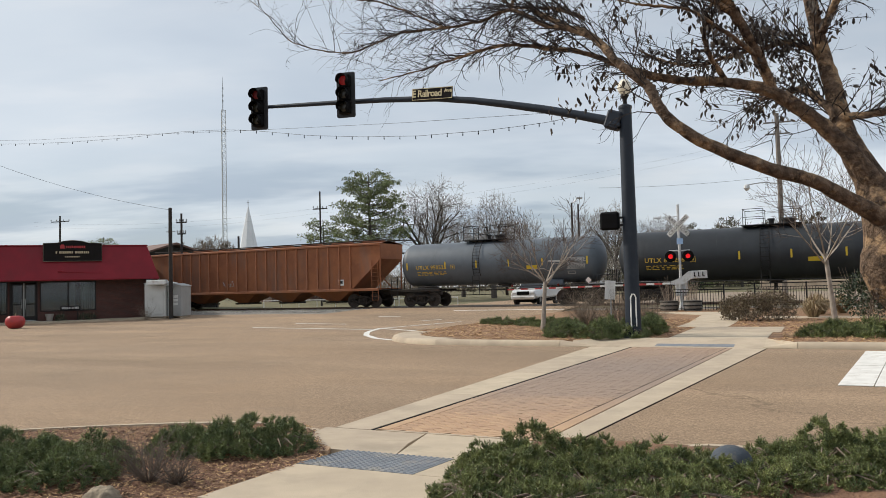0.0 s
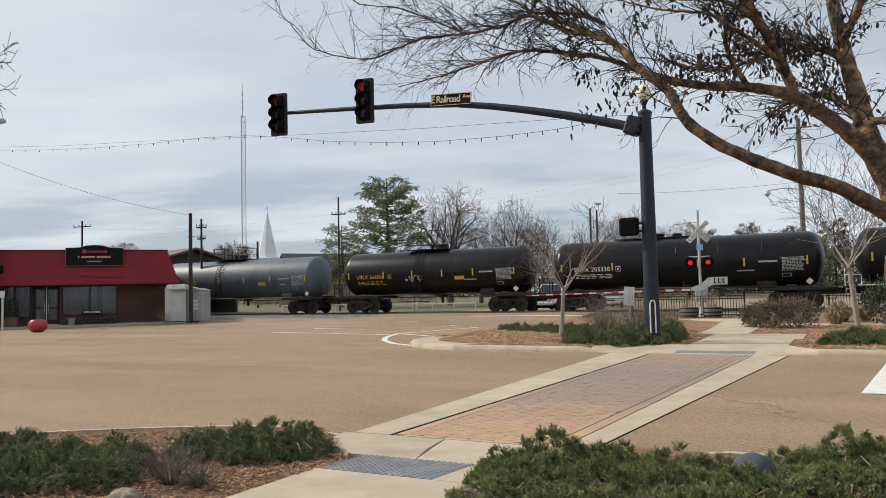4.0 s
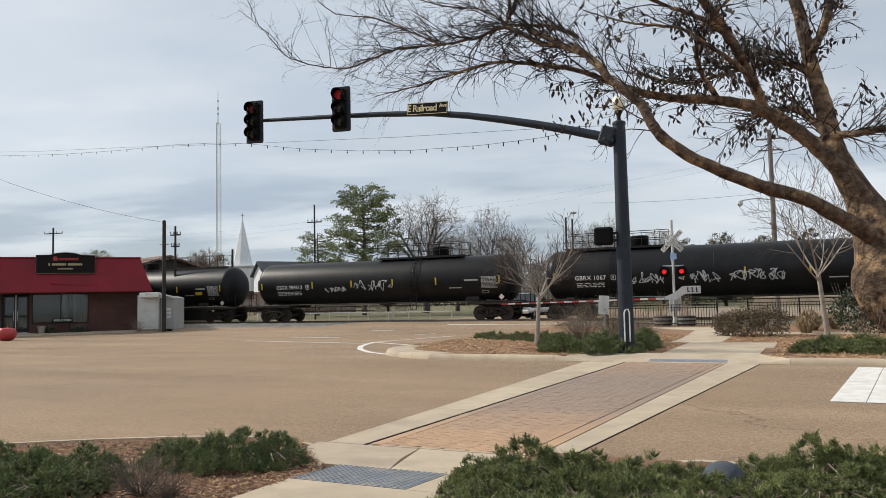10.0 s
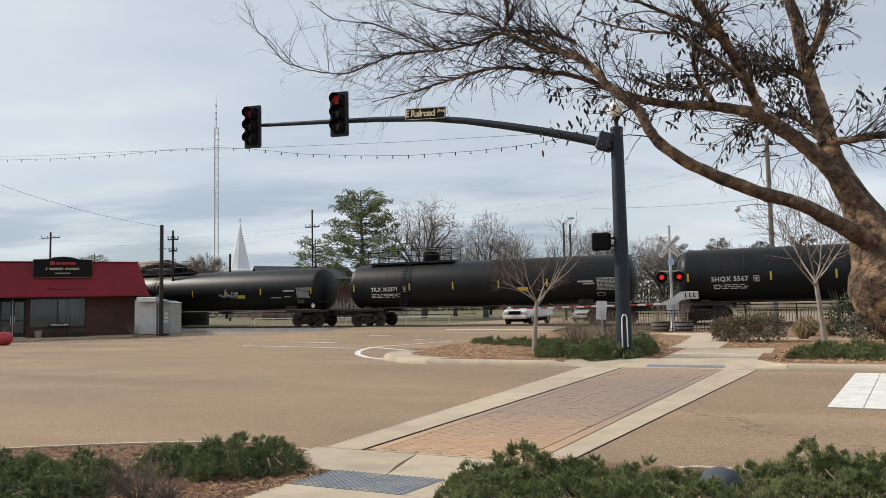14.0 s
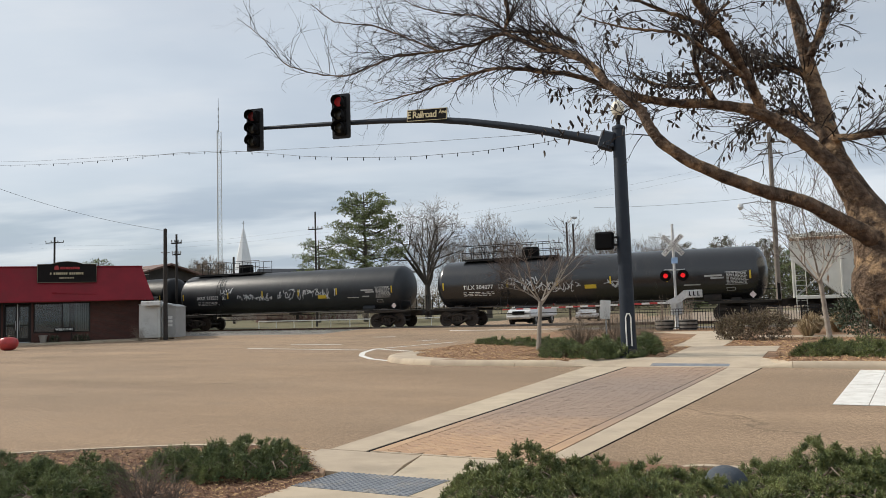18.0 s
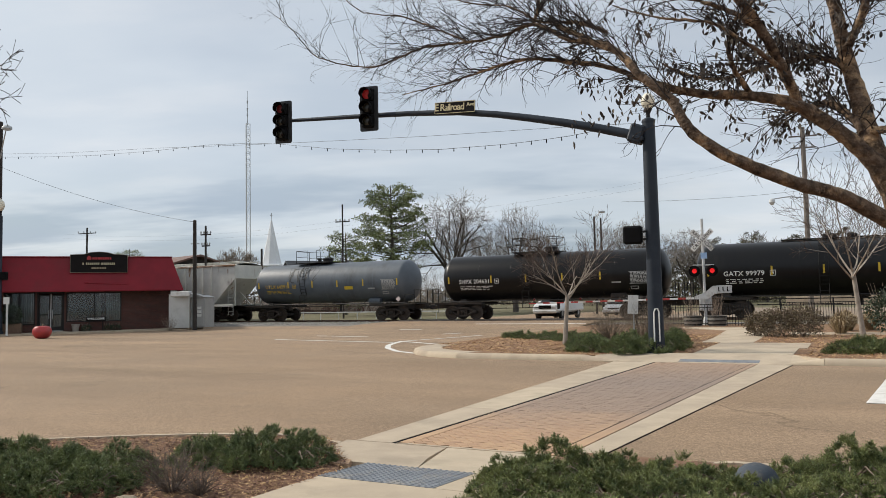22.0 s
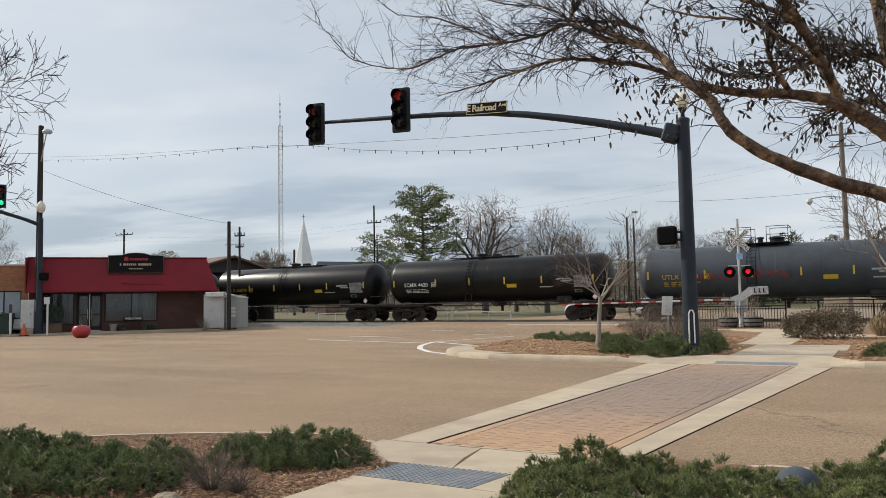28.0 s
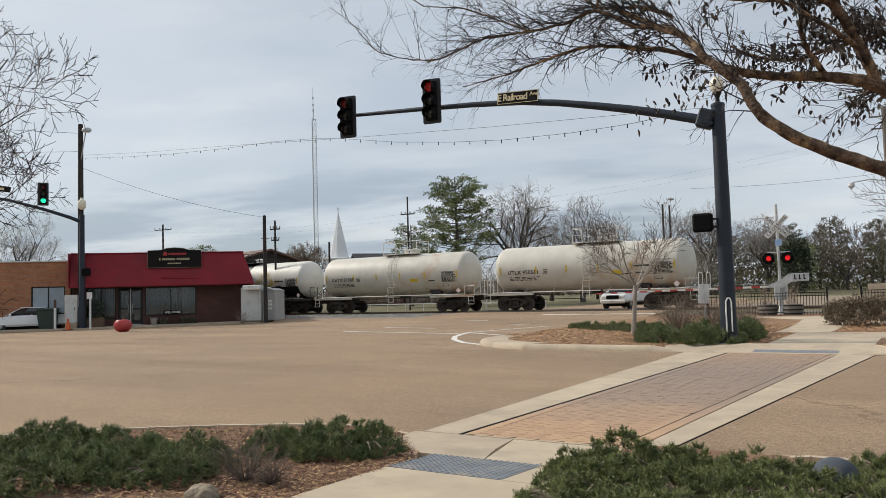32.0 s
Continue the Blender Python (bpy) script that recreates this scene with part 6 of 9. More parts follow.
def office():
    t = thing("office_building", "single-storey brick office with a red metal mansard roof", "building", at=FM)
    holes = [(0.85, 2.62, 0.55, 2.62), (2.72, 4.28, 0.12, 2.62), (4.39, 7.65, 0.68, 2.58)]
    part("front_wall", wall_with_holes(0, 10.67, 0, 4.6, holes, 0, 0.25), BRICK_DARK, t, smooth_angle=None)
    part("side_wall", Geo().box((10.545, 6.25, 2.3), (0.25, 12, 4.6)), BRICK_DARK, t, smooth_angle=None)
    part("side_wall", Geo().box((0.125, 6.25, 2.3), (0.25, 12, 4.6)), BRICK_DARK, t, smooth_angle=None)
    part("back_wall", Geo().box((5.33, 12.37, 2.3), (10.6, 0.25, 4.6)), BRICK_DARK, t, smooth_angle=None)
    part("flat_roof", Geo().box((5.33, 6.2, 4.45), (10.1, 12, 0.1)), ROOF_GREY, t, smooth_angle=None)
    part("plinth", Geo().box((9.2, -0.06, 0.06), (3.0, 0.10, 0.12), 0.02), CONCRETE, t)
    # mansard: sloping red sheets in front and at the end
    zt, zb, o = 4.82, 2.64, 0.95
    g = Geo().add([(-0.02, -0.22, zt), (10.72, -0.22, zt), (11.45, -o, zb), (-0.02, -o, zb), (-0.02, -0.14, zt), (10.64, -0.14, zt), (11.37, -o + 0.09, zb), (-0.02, -o + 0.09, zb)], [(0, 1, 2, 3), (7, 6, 5, 4), (0, 4, 5, 1), (1, 5, 6, 2), (2, 6, 7, 3), (3, 7, 4, 0)])
    roof = part("mansard_roof", g, RED_ROOF, t, "smooth red metal", smooth_angle=None)
    g = Geo().add([(10.72, -0.22, zt), (10.72, 8, zt), (11.45, 8, zb), (11.45, -o, zb), (10.64, -0.14, zt), (10.64, 8, zt), (11.37, 8, zb), (11.37, -o + .09, zb)], [(0, 1, 2, 3), (7, 6, 5, 4), (0, 4, 5, 1), (1, 5, 6, 2), (2, 6, 7, 3), (3, 7, 4, 0)])
    part("mansard_roof", g, RED_ROOF, t, smooth_angle=None)
    part("mansard_end", Geo().add([(-0.03, -o, zt), (-0.03, -o, zb), (-0.03, 0.1, zb), (-0.03, 0.1, zt), (-0.10, -o, zt), (-0.10, -o, zb), (-0.10, 0.1, zb), (-0.10, 0.1, zt)], [(0, 1, 2, 3), (7, 6, 5, 4), (0, 4, 5, 1), (1, 5, 6, 2), (2, 6, 7, 3), (3, 7, 4, 0)]), RED_ROOF, t, smooth_angle=None)
    part("parapet_cap", Geo().box((5.35, -0.12, zt + 0.03), (10.85, 0.35, 0.07), 0.015), RED_ROOF, t)
    part("soffit", Geo().box((5.6, -o / 2 + 0.02, zb + 0.03), (11.3, o - 0.1, 0.04)), FRAME_DARK, t, smooth_angle=None)
    part("eave_trim", Geo().box((5.7, -o, zb + 0.02), (11.5, 0.06, 0.10), 0.01), RED_ROOF, t)
    window(t, 0.85, 2.62, 0.55, 2.62, 2, PANE)
    window(t, 4.39, 7.65, 0.68, 2.58, 2, PANE)
    # entrance: two glazed leaves
    part("door_frame", Geo().box((2.76, 0.08, 1.37), (0.08, 0.14, 2.5), 0.01).box((4.24, 0.08, 1.37), (0.08, 0.14, 2.5), 0.01).box((3.5, 0.08, 2.57), (1.5, 0.14, 0.1), 0.01), FRAME_DARK, t)
    for a in (2.80, 3.52):
        d = part("door", Geo().box((a + 0.05, 0.10, 1.3), (0.09, 0.05, 2.3), 0.01).box((a + 0.64, 0.10, 1.3), (0.09, 0.05, 2.3), 0.01).box((a + 0.345, 0.10, 0.3), (0.5, 0.05, 0.26), 0.01).box((a + 0.345, 0.10, 2.42), (0.5, 0.05, 0.1), 0.01).box((a + 0.345, 0.10, 1.2), (0.5, 0.05, 0.08), 0.01), FRAME_DARK, t, "dark glazed door leaf")
        part("pane", Geo().box((a + 0.345, 0.115, 1.35), (0.5, 0.012, 2.1)), PANE, d, smooth_angle=None).visible_shadow = False
        part("handle", Geo().tube([(a + (0.6 if a < 3 else 0.09), 0.05, 0.9), (a + (0.6 if a < 3 else 0.09), 0.02, 1.0), (a + (0.6 if a < 3 else 0.09), 0.02, 1.4), (a + (0.6 if a < 3 else 0.09), 0.05, 1.5)], 0.014, 6), ALU, d, "metal door handle")
        part("kick_edge", Geo().box((a + 0.345, 0.06, 0.15), (0.66, 0.03, 0.05)), ALU, d, smooth_angle=None)
    part("bright_stile", Geo().box((3.51, 0.05, 1.35), (0.05, 0.03, 2.4)), ALU, t, smooth_angle=None)
    part("threshold", Geo().box((3.5, -0.25, 0.07), (1.9, 0.6, 0.10), 0.02), CONCRETE, t)
    # dim room behind the glass, with curtains
    for x, w in ((1.25, 0.6), (2.25, 0.6), (6.2, 0.4), (7.15, 0.85)):
        g = Geo()
        k = 24
        for j in range(k + 1):
            for z in (0.75, 2.55):
                g.v.append((x - w / 2 + w * j / k, 0.34 + 0.03 * math.sin(j * 1.7 + x), z))
        g.f = [(2 * j, 2 * j + 2, 2 * j + 3, 2 * j + 1) for j in range(k)]
        part("curtain", g, CURTAIN, t, "pale curtain", smooth_angle=60)
    part("wall_lamp_bar", Geo().tube([(5.5, -0.80, 3.15), (8.0, -0.80, 3.05), (8.15, -0.72, 3.22)], 0.035, 6).box((5.62, -0.78, 3.2), (0.3, 0.12, 0.12), 0.03), RED_ROOF, t, "red lamp bar under the sign")
    part("conduit_box", Geo().box((0.9, -0.62, 3.6), (0.55, 0.2, 0.5), 0.02), FRAME_DARK, t)
    # shop sign, with bars for its lettering
    s = thing("shop_sign", "black shop sign with red and gold lettering on the roof", "sign", at=FM @ pose(6.33, -0.62, 4.45))
    part("sign_board", Geo().prism([(-1.68, -0.62), (1.68, -0.62), (1.68, 0.52), (0.9, 0.54), (0.5, 0.66), (0.0, 0.70), (-0.5, 0.66), (-0.9, 0.54), (-1.68, 0.52)], -0.05, 0.05, pose(0, 0, 0, 90)), SIGN_BLACK, s, smooth_angle=None)
    part("sign_rim", Geo().tube([(-1.68, -0.06, -0.62), (1.68, -0.06, -0.62), (1.68, -0.06, 0.52), (0.9, -0.06, 0.54), (0.5, -0.06, 0.66), (0, -0.06, 0.70), (-0.5, -0.06, 0.66), (-0.9, -0.06, 0.54), (-1.68, -0.06, 0.52), (-1.68, -0.06, -0.62)], 0.018, 5), mat("sign_rim_gold", (0.16, 0.13, 0.09), (0.12, 0.1, 0.07), 4, 0.5, bump=0), s)
    red_ink, gold_ink = mat("red_sign_ink", (0.42, 0.03, 0.035), (0.36, 0.025, 0.03), 4, 0.5, bump=0), mat("gold_sign_ink", (0.50, 0.43, 0.28), (0.42, 0.36, 0.24), 4, 0.5, bump=0)
    part("logo_mark", Geo().box((-0.60, -0.06, 0.28), (0.26, 0.02, 0.2), 0.03).box((-0.6, -0.062, 0.34), (0.14, 0.02, 0.2), 0.03), red_ink, s, "red logo shape")
    rnd = random.Random(8)
    for z, h, x0, x1, ink, w in ((0.28, 0.15, -0.4, 0.72, red_ink, 0.09), (-0.06, 0.14, -0.98, 0.98, gold_ink, 0.09), (-0.34, 0.08, -0.45, 0.45, gold_ink, 0.07)):
        x = x0
        while x < x1 - 0.05:
            b = min(w * rnd.uniform(0.8, 1.2), x1 - x)
            part("lettering_bar", Geo().box((x + b / 2, -0.06, z), (b, 0.012, h), 0.004), ink, s)
            x += b + (0.03 if rnd.random() > 0.12 else 0.12)
    for x in (-1.1, 1.1):
        part("sign_bracket", Geo().box((x, 0.25, -0.3), (0.06, 0.55, 0.06)), FRAME_DARK, s, smooth_angle=None)
    w = thing("welcome_board", "low dark board with the word welcome in the window", "sign", at=FM @ pose(6.15, -0.22, 0.0))
    part("board", Geo().box((0, 0, 0.87), (1.15, 0.04, 0.24), 0.01), SIGN_BLACK, w)
    letters("WELCOME", 0.19, WHITE_TXT, w, pose(0, -0.026, 0.87), "lettering", 1.15)
    for x in (-0.4, 0.4):
        part("stake", Geo().box((x, 0, 0.37), (0.05, 0.03, 0.76)), FRAME_DARK, w, smooth_angle=None)
    for x, r, h, col in ((4.98, 0.24, 0.55, (0.30, 0.27, 0.24)),):
        p = thing("flower_pot", "tall pale clay flower pot by the door", "flower pot", at=FM @ pose(x, -0.45, 0.0))
        part("pot", Geo().lathe([(r * 0.62, 0), (r, h * 0.9), (r * 1.08, h * 0.92), (r * 1.08, h), (r * 0.9, h), (r * 0.85, h * 0.85), (0, h * 0.82)], 18), mat("pot_clay", col, tuple(k * 0.8 for k in col), 4, 0.8), p)
    for x in (5.6, 6.9, 7.3):
        leafy("window_bush", FM @ pose(x, -0.45, 0.0), 0.35, 0.5, 260, LEAF_DARK, "small dark evergreen shrub under the window", "shrub", 0.05, seed=int(x * 9))
    b = thing("topiary_planter", "wooden planter with a round dark evergreen", "planter", at=FM @ pose(1.5, -1.2, 0.0))
    part("planter_box", Geo().box((0, 0, 0.35), (1.1, 0.6, 0.7), 0.03), mat("planter_wood", (0.16, 0.10, 0.065), (0.12, 0.075, 0.05), 3, 0.85), b)
    part("foliage", leaf_ball(0.55, 0.62, 700, 0.07, 21, (0, 0, 1.2)), LEAF_DARK, b, "dark green clipped foliage", None, normals=False)
    # the lower orange brick wing
    v = thing("brick_building", "low orange-brown brick building with a pale parapet", "building", at=FM)
    part("front_wall", wall_with_holes(-14, -0.12, 0, 4.35, [(-2.41, -0.43, 0.99, 2.77), (-9.0, -6.5, 0.99, 2.77)], 0.0, 0.25), BRICK_TAN, v, smooth_angle=None)
    part("side_wall", Geo().box((-13.9, 6.2, 2.1), (0.25, 12, 4.2)), BRICK_TAN, v, smooth_angle=None)
    part("roof", Geo().box((-7, 6.2, 4.1), (13.6, 12, 0.12)), ROOF_GREY, v, smooth_angle=None)
    part("parapet_cap", Geo().box((-7.05, 0.1, 4.40), (13.9, 0.4, 0.10), 0.015), ALU, v, "pale metal parapet cap")
    window(v, -2.41, -0.43, 0.99, 2.77, 2, PANE_BLUE)
    window(v, -9.0, -6.5, 0.99, 2.77, 2, PANE_BLUE)
    part("window_sill", Geo().box((-1.42, -0.05, 0.95), (2.1, 0.14, 0.08), 0.01), CONCRETE, v)
    for k in range(5):
        part("header_course", Geo().box((-1.42, -0.012, 2.80 + 0.30), (2.2, 0.02, 0.10)), BRICK_TAN, v, smooth_angle=None) if k == 0 else None
    g = Geo().prism([(-14, -2.2), (11.6, -2.2), (11.6, -0.002), (-14, -0.002)], -0.05, 0.10, FM)
    tagged(part("pavement_office", g, CONCRETE, smooth_angle=None), "pale concrete pavement in front of the office", "pavement", kind="structure")


# ---- leaves ----
def leaf_cloud(rnd, points, size, stretch=1.9, wild=0.5):
    """Little bent leaf blades at points with an outward way."""
    g = Geo()
    for p, d in points:
        d = (Vector(d) + Vector((rnd.gauss(0, wild), rnd.gauss(0, wild), rnd.gauss(0, wild)))).normalized()
        o = d.orthogonal().normalized()
        o = (Matrix.Rotation(rnd.uniform(0, 6.28), 3, d) @ o) * size * 0.5 * rnd.uniform(.7, 1.2)
        L = d * size * stretch * rnd.uniform(.7, 1.3)
        k = len(g.v)
        p = Vector(p)
        if wild < 0.4:
            curl = d.cross(o) * rnd.uniform(-.5, .5)
            g.v += [tuple(p), tuple(p + L * 0.25 + o * 0.9 + curl), tuple(p + L * 0.65 + o * 0.8 + curl), tuple(p + L), tuple(p + L * 0.65 - o * 0.8 + curl), tuple(p + L * 0.25 - o * 0.9 + curl)]
            g.f += [(k, k + 1, k + 2, k + 3), (k, k + 3, k + 4, k + 5)]
            continue
        g.v += [tuple(p), tuple(p + L * 0.5 + o), tuple(p + L), tuple(p + L * 0.5 - o)]
        g.f.append((k, k + 1, k + 2, k + 3))
    return g


def leaf_ball(r, h, count, size, seed, c=(0, 0, 0)):
    rnd = random.Random(seed)
    pts = []
    for _ in range(count):
        d = Vector((rnd.gauss(0, 1), rnd.gauss(0, 1), rnd.gauss(0, 1))).normalized()
        q = rnd.uniform(0.72, 1.03)
        pts.append((Vector(c) + Vector((d.x * r * q, d.y * r * q, d.z * h * q)), d))
    return leaf_cloud(rnd, pts, size)


def leafy(name, m, r, h, count, material, label, category, size, seed=1, group=""):
    t = thing(name, label, category, group, m)
    rnd = random.Random(seed)
    g = Geo()
    for k in range(9):
        a = 6.28 * k / 9
        g.tube([(0, 0, 0), (0.5 * r * math.cos(a), 0.5 * r * math.sin(a), h * 0.6), (0.8 * r * math.cos(a), 0.8 * r * math.sin(a), h * 1.2)], [0.012, 0.009, 0.003], 4, False)
    part("stem", g, DRY_TWIG, t, normals=False)
    pts = []
    for _ in range(count):
        d = Vector((rnd.gauss(0, 1), rnd.gauss(0, 1), rnd.gauss(0, .9) + 0.25)).normalized()
        q = rnd.uniform(0.45, 1.05) * (0.85 + 0.25 * noise.noise(d * 2.3 + Vector((seed, 0, 0))))
        pts.append((Vector((d.x * r * q, d.y * r * q, max(0.02, h * 0.5 + d.z * h * 0.62 * q))), d))
    part("foliage", leaf_cloud(rnd, pts, size), material, t, smooth_angle=None, normals=False)
    return t


LEAF_DARK = mat("dark_evergreen_leaves", (0.028, 0.045, 0.02), (0.018, 0.03, 0.014), 3, 0.6, vary=0.4, island=True, bump=0)


# ---- street furniture by the office ----
def street_furniture():
    # utility pole with a lamp
    p = thing("utility_pole", "tall dark wooden utility pole with a street lamp", "utility pole", "utility poles", Matrix.Translation((-29.15, 46.3, 0.0)))
    part("pole", Geo().lathe([(0.2, 0), (0.19, 3), (0.15, 13.2), (0.0, 13.25)], 14), WOOD_POLE, p)
    part("lamp_arm", Geo().tube([(0.1, -0.1, 10.9), (0.5, -0.5, 11.7), (0.85, -0.8, 12.45)], 0.035, 6), GALV, p)
    part("lamp_head", Geo().lathe([(0.0, -0.12), (0.22, -0.08), (0.30, 0.0), (0.28, 0.12), (0.16, 0.20), (0, 0.22)], 14, Matrix.Translation((0.98, -0.9, 12.55)) @ pose(0, 0, 0, 20, 10)), GALV, p, "grey street lamp head")
    part("conduit", Geo().tube([(0.16, -0.16, 0.1), (0.15, -0.14, 8)], 0.04, 6), GALV, p)
    # corner signal pole with a globe lamp
    s = thing("corner_signal_pole", "dark signal pole with a globe lamp at the corner", "signal mast", at=Matrix.Translation((-28.5, 45.4, 0.0)))
    part("pole", Geo().lathe([(0.30, 0), (0.30, 0.25), (0.24, 0.3), (0.22, 1.4), (0.17, 1.5), (0.15, 7.2)], 18), STEEL_BLUE, s)
    part("lamp_stem", Geo().lathe([(0.08, 7.2), (0.06, 7.4), (0.12, 7.5), (0.1, 7.55)], 12), BLACK_METAL, s)
    part("lamp_globe", Geo().lathe([(0.1, 7.52), (0.22, 7.66), (0.26, 7.86), (0.22, 8.08), (0.1, 8.2), (0.05, 8.28), (0.0, 8.28)], 16), GLOBE, s, "frosted acorn lamp globe")
    part("arm", Geo().tube([(0, 0, 6.75), (-0.8, -0.25, 7.1), (-2.2, -0.7, 7.6), (-4.0, -1.3, 8.15), (-7.5, -2.4, 8.9)], [0.12, 0.11, 0.10, 0.09, 0.07], 12), STEEL_BLUE, s)
    part("side_box", Geo().box((0.32, -0.1, 3.6), (0.5, 0.3, 0.45), 0.04), BLACK, s)
    signal_head(Matrix.Translation((-30.45, 44.4, 8.5)) @ pose(0, 0, 0, 0, 0, 38), True, "green", "black three-lens traffic light showing green at the far corner")
    n = thing("street_name_sign", "black street name sign on the far signal arm", "street sign", at=Matrix.Translation((-33.0, 43.9, 8.88)) @ pose(0, 0, 0, 0, 8, 15))
    part("sign_plate", Geo().box((0, -0.12, 0), (1.35, 0.03, 0.36), 0.01), SIGN_BLACK, n)
    part("lettering_bar", Geo().box((-0.1, -0.14, 0), (0.8, 0.01, 0.14)), SIGN_CREAM, n, smooth_angle=None)
    # grey control cabinet, post, cone, bins
    c = thing("control_cabinet", "pale grey signal control cabinet beside the pole", "cabinet", at=Matrix.Translation((-29.2, 45.4, 0.0)) @ pose(0, 0, 0, 0, 0, 23))
    part("body", Geo().box((0, 0, 1.3), (0.75, 0.6, 1.75), 0.03), mat("cabinet_grey", (0.56, 0.56, 0.53), (0.48, 0.48, 0.46), 2, 0.6, stain=(0.4, 0.37, 0.33), stain_scale=2), c)
    part("plinth", Geo().box((0, 0, 0.22), (0.7, 0.55, 0.44), 0.02), CONCRETE, c)
    part("door_seam", Geo().box((0, -0.302, 1.3), (0.6, 0.012, 1.5), 0.0), ALU, c, smooth_angle=None)
    part("handle", Geo().box((0.2, -0.32, 1.3), (0.04, 0.03, 0.16), 0.01), BLACK_METAL, c)
    b = thing("marker_post", "white marker post with a dark top", "bollard", "posts", Matrix.Translation((-30.0, 44.9, 0.0)))
    part("post", Geo().lathe([(0.075, 0), (0.075, 1.45), (0.0, 1.45)], 12), WHITE_PAINT, b)
    part("post_top", Geo().lathe([(0.08, 1.4), (0.08, 1.85), (0.05, 1.92), (0.0, 1.92)], 12), mat("brown_post_top", (0.09, 0.045, 0.035), (0.07, 0.04, 0.03), 4, 0.7), b)
    b2 = thing("marker_post", "short white pipe bollard beside the cabinet", "bollard", "posts", Matrix.Translation((-27.9, 45.3, 0.0)))
    part("post", Geo().lathe([(0.06, 0), (0.06, 1.9), (0.0, 1.92)], 12), WHITE_PAINT, b2)
    part("notice", Geo().box((0.0, -0.08, 2.1), (0.36, 0.02, 0.42), 0.0), WHITE_PAINT, b2, smooth_angle=None)
    co = thing("traffic_cone", "orange traffic cone at the foot of the cabinet", "traffic cone", at=Matrix.Translation((-29.0, 44.7, 0.0)))
    part("cone", Geo().lathe([(0.2, 0.04), (0.17, 0.06), (0.04, 0.72), (0.0, 0.72)], 14), mat("orange_plastic", (0.62, 0.12, 0.03), (0.52, 0.1, 0.03), 4, 0.5), co)
    part("cone_base", Geo().box((0, 0, 0.02), (0.42, 0.42, 0.04), 0.01), BLACK, co)
    w = thing("wheeled_bin", "dark green wheeled rubbish bin with its lid shut", "rubbish bin", at=Matrix.Translation((-30.75, 45.3, 0.0)) @ pose(0, 0, 0, 0, 0, 15))
    green = mat("dark_green_plastic", (0.022, 0.045, 0.034), (0.018, 0.036, 0.028), 3, 0.5)
    part("body", Geo().add([(-.40, -.36, .1), (.40, -.36, .1), (.40, .36, .1), (-.40, .36, .1), (-.52, -.48, 1.25), (.52, -.48, 1.25), (.52, .48, 1.25), (-.52, .48, 1.25)], [(3, 2, 1, 0), (4, 5, 6, 7), (0, 1, 5, 4), (1, 2, 6, 5), (2, 3, 7, 6), (3, 0, 4, 7)]), green, w, smooth_angle=None)
    part("lid", Geo().box((0, 0, 1.32), (1.1, 1.04, 0.12), 0.05), green, w)
    for x in (-0.34, 0.34):
        part("wheel", Geo().lathe([(0, -.04), (.14, -.04), (.14, .04), (0, .04)], 14, Matrix.Translation((x, 0.38, 0.14)) @ SIDEWAYS), BLACK, w)
    # red apple-shaped planter by the kerb
    a = thing("apple_sculpture", "glossy red apple-shaped concrete ball by the kerb", "sculpture", at=Matrix.Translation((-22.9, 40.3, 0.0)))
    ap = thing_mesh = Geo().lathe([(0.18, 0.0), (0.32, 0.05), (0.44, 0.2), (0.48, 0.36), (0.45, 0.52), (0.34, 0.64), (0.2, 0.67), (0.08, 0.62), (0.0, 0.58)], 24)
    part("apple", ap, mat("red_apple_paint", (0.42, 0.035, 0.035), (0.36, 0.03, 0.03), 2, 0.4, stain=(0.28, 0.04, 0.04), stain_scale=2), a)
    part("stalk", Geo().tube([(0, 0, 0.58), (0.01, 0, 0.72), (0.04, 0, 0.78)], 0.022, 6), mat("stalk_tan", (0.42, 0.30, 0.16), (0.35, 0.25, 0.14), 4, 0.7), a)
    # railway equipment cabinets
    for dx, dy, sx, sy, h, col in ((-18.95, 50.2, 1.45, 1.6, 2.25, (0.60, 0.60, 0.57)), (-17.7, 50.0, 0.95, 1.3, 2.05, (0.36, 0.36, 0.35))):
        q = thing("equipment_cabinet", "weathered grey-white railway equipment cabinet on legs", "cabinet", "railway cabinets", Matrix.Translation((dx, dy, 0.0)) @ pose(0, 0, 0, 0, 0, -8))
        m = mat("cabinet_paint", col, tuple(k * 0.88 for k in col), 1.5, 0.6, stain=tuple(k * 0.7 for k in col), stain_scale=1.5, stain_at=(0.6, 0.8))
        part("body", Geo().box((0, 0, 0.12 + h / 2), (sx, sy, h - 0.1), 0.02), m, q)
        part("roof", Geo().prism([(-sx / 2 - .06, 0), (sx / 2 + .06, 0), (0, 0.16)], -sy / 2 - .06, sy / 2 + .06, Matrix.Translation((0, 0, 0.06 + h)) @ pose(0, 0, 0, 90)), m, q, smooth_angle=None)
        part("door", Geo().box((0, -sy / 2 - 0.012, 0.1 + h / 2), (sx * 0.8, 0.03, h * 0.82), 0.01), m, q)
        for x in (-sx / 2 + 0.1, sx / 2 - 0.1):
            part("leg", Geo().box((x, 0, 0.06), (0.1, sy, 0.12)), CONCRETE, q, smooth_angle=None)
        if dx > -18:
            for k in range(3):
                part("notice", Geo().box((0.1, -sy / 2 - 0.035, 0.95 + 0.24 * k), (0.3, 0.01, 0.17), 0), WHITE_PAINT, q, "pale notice sheet", smooth_angle=None)
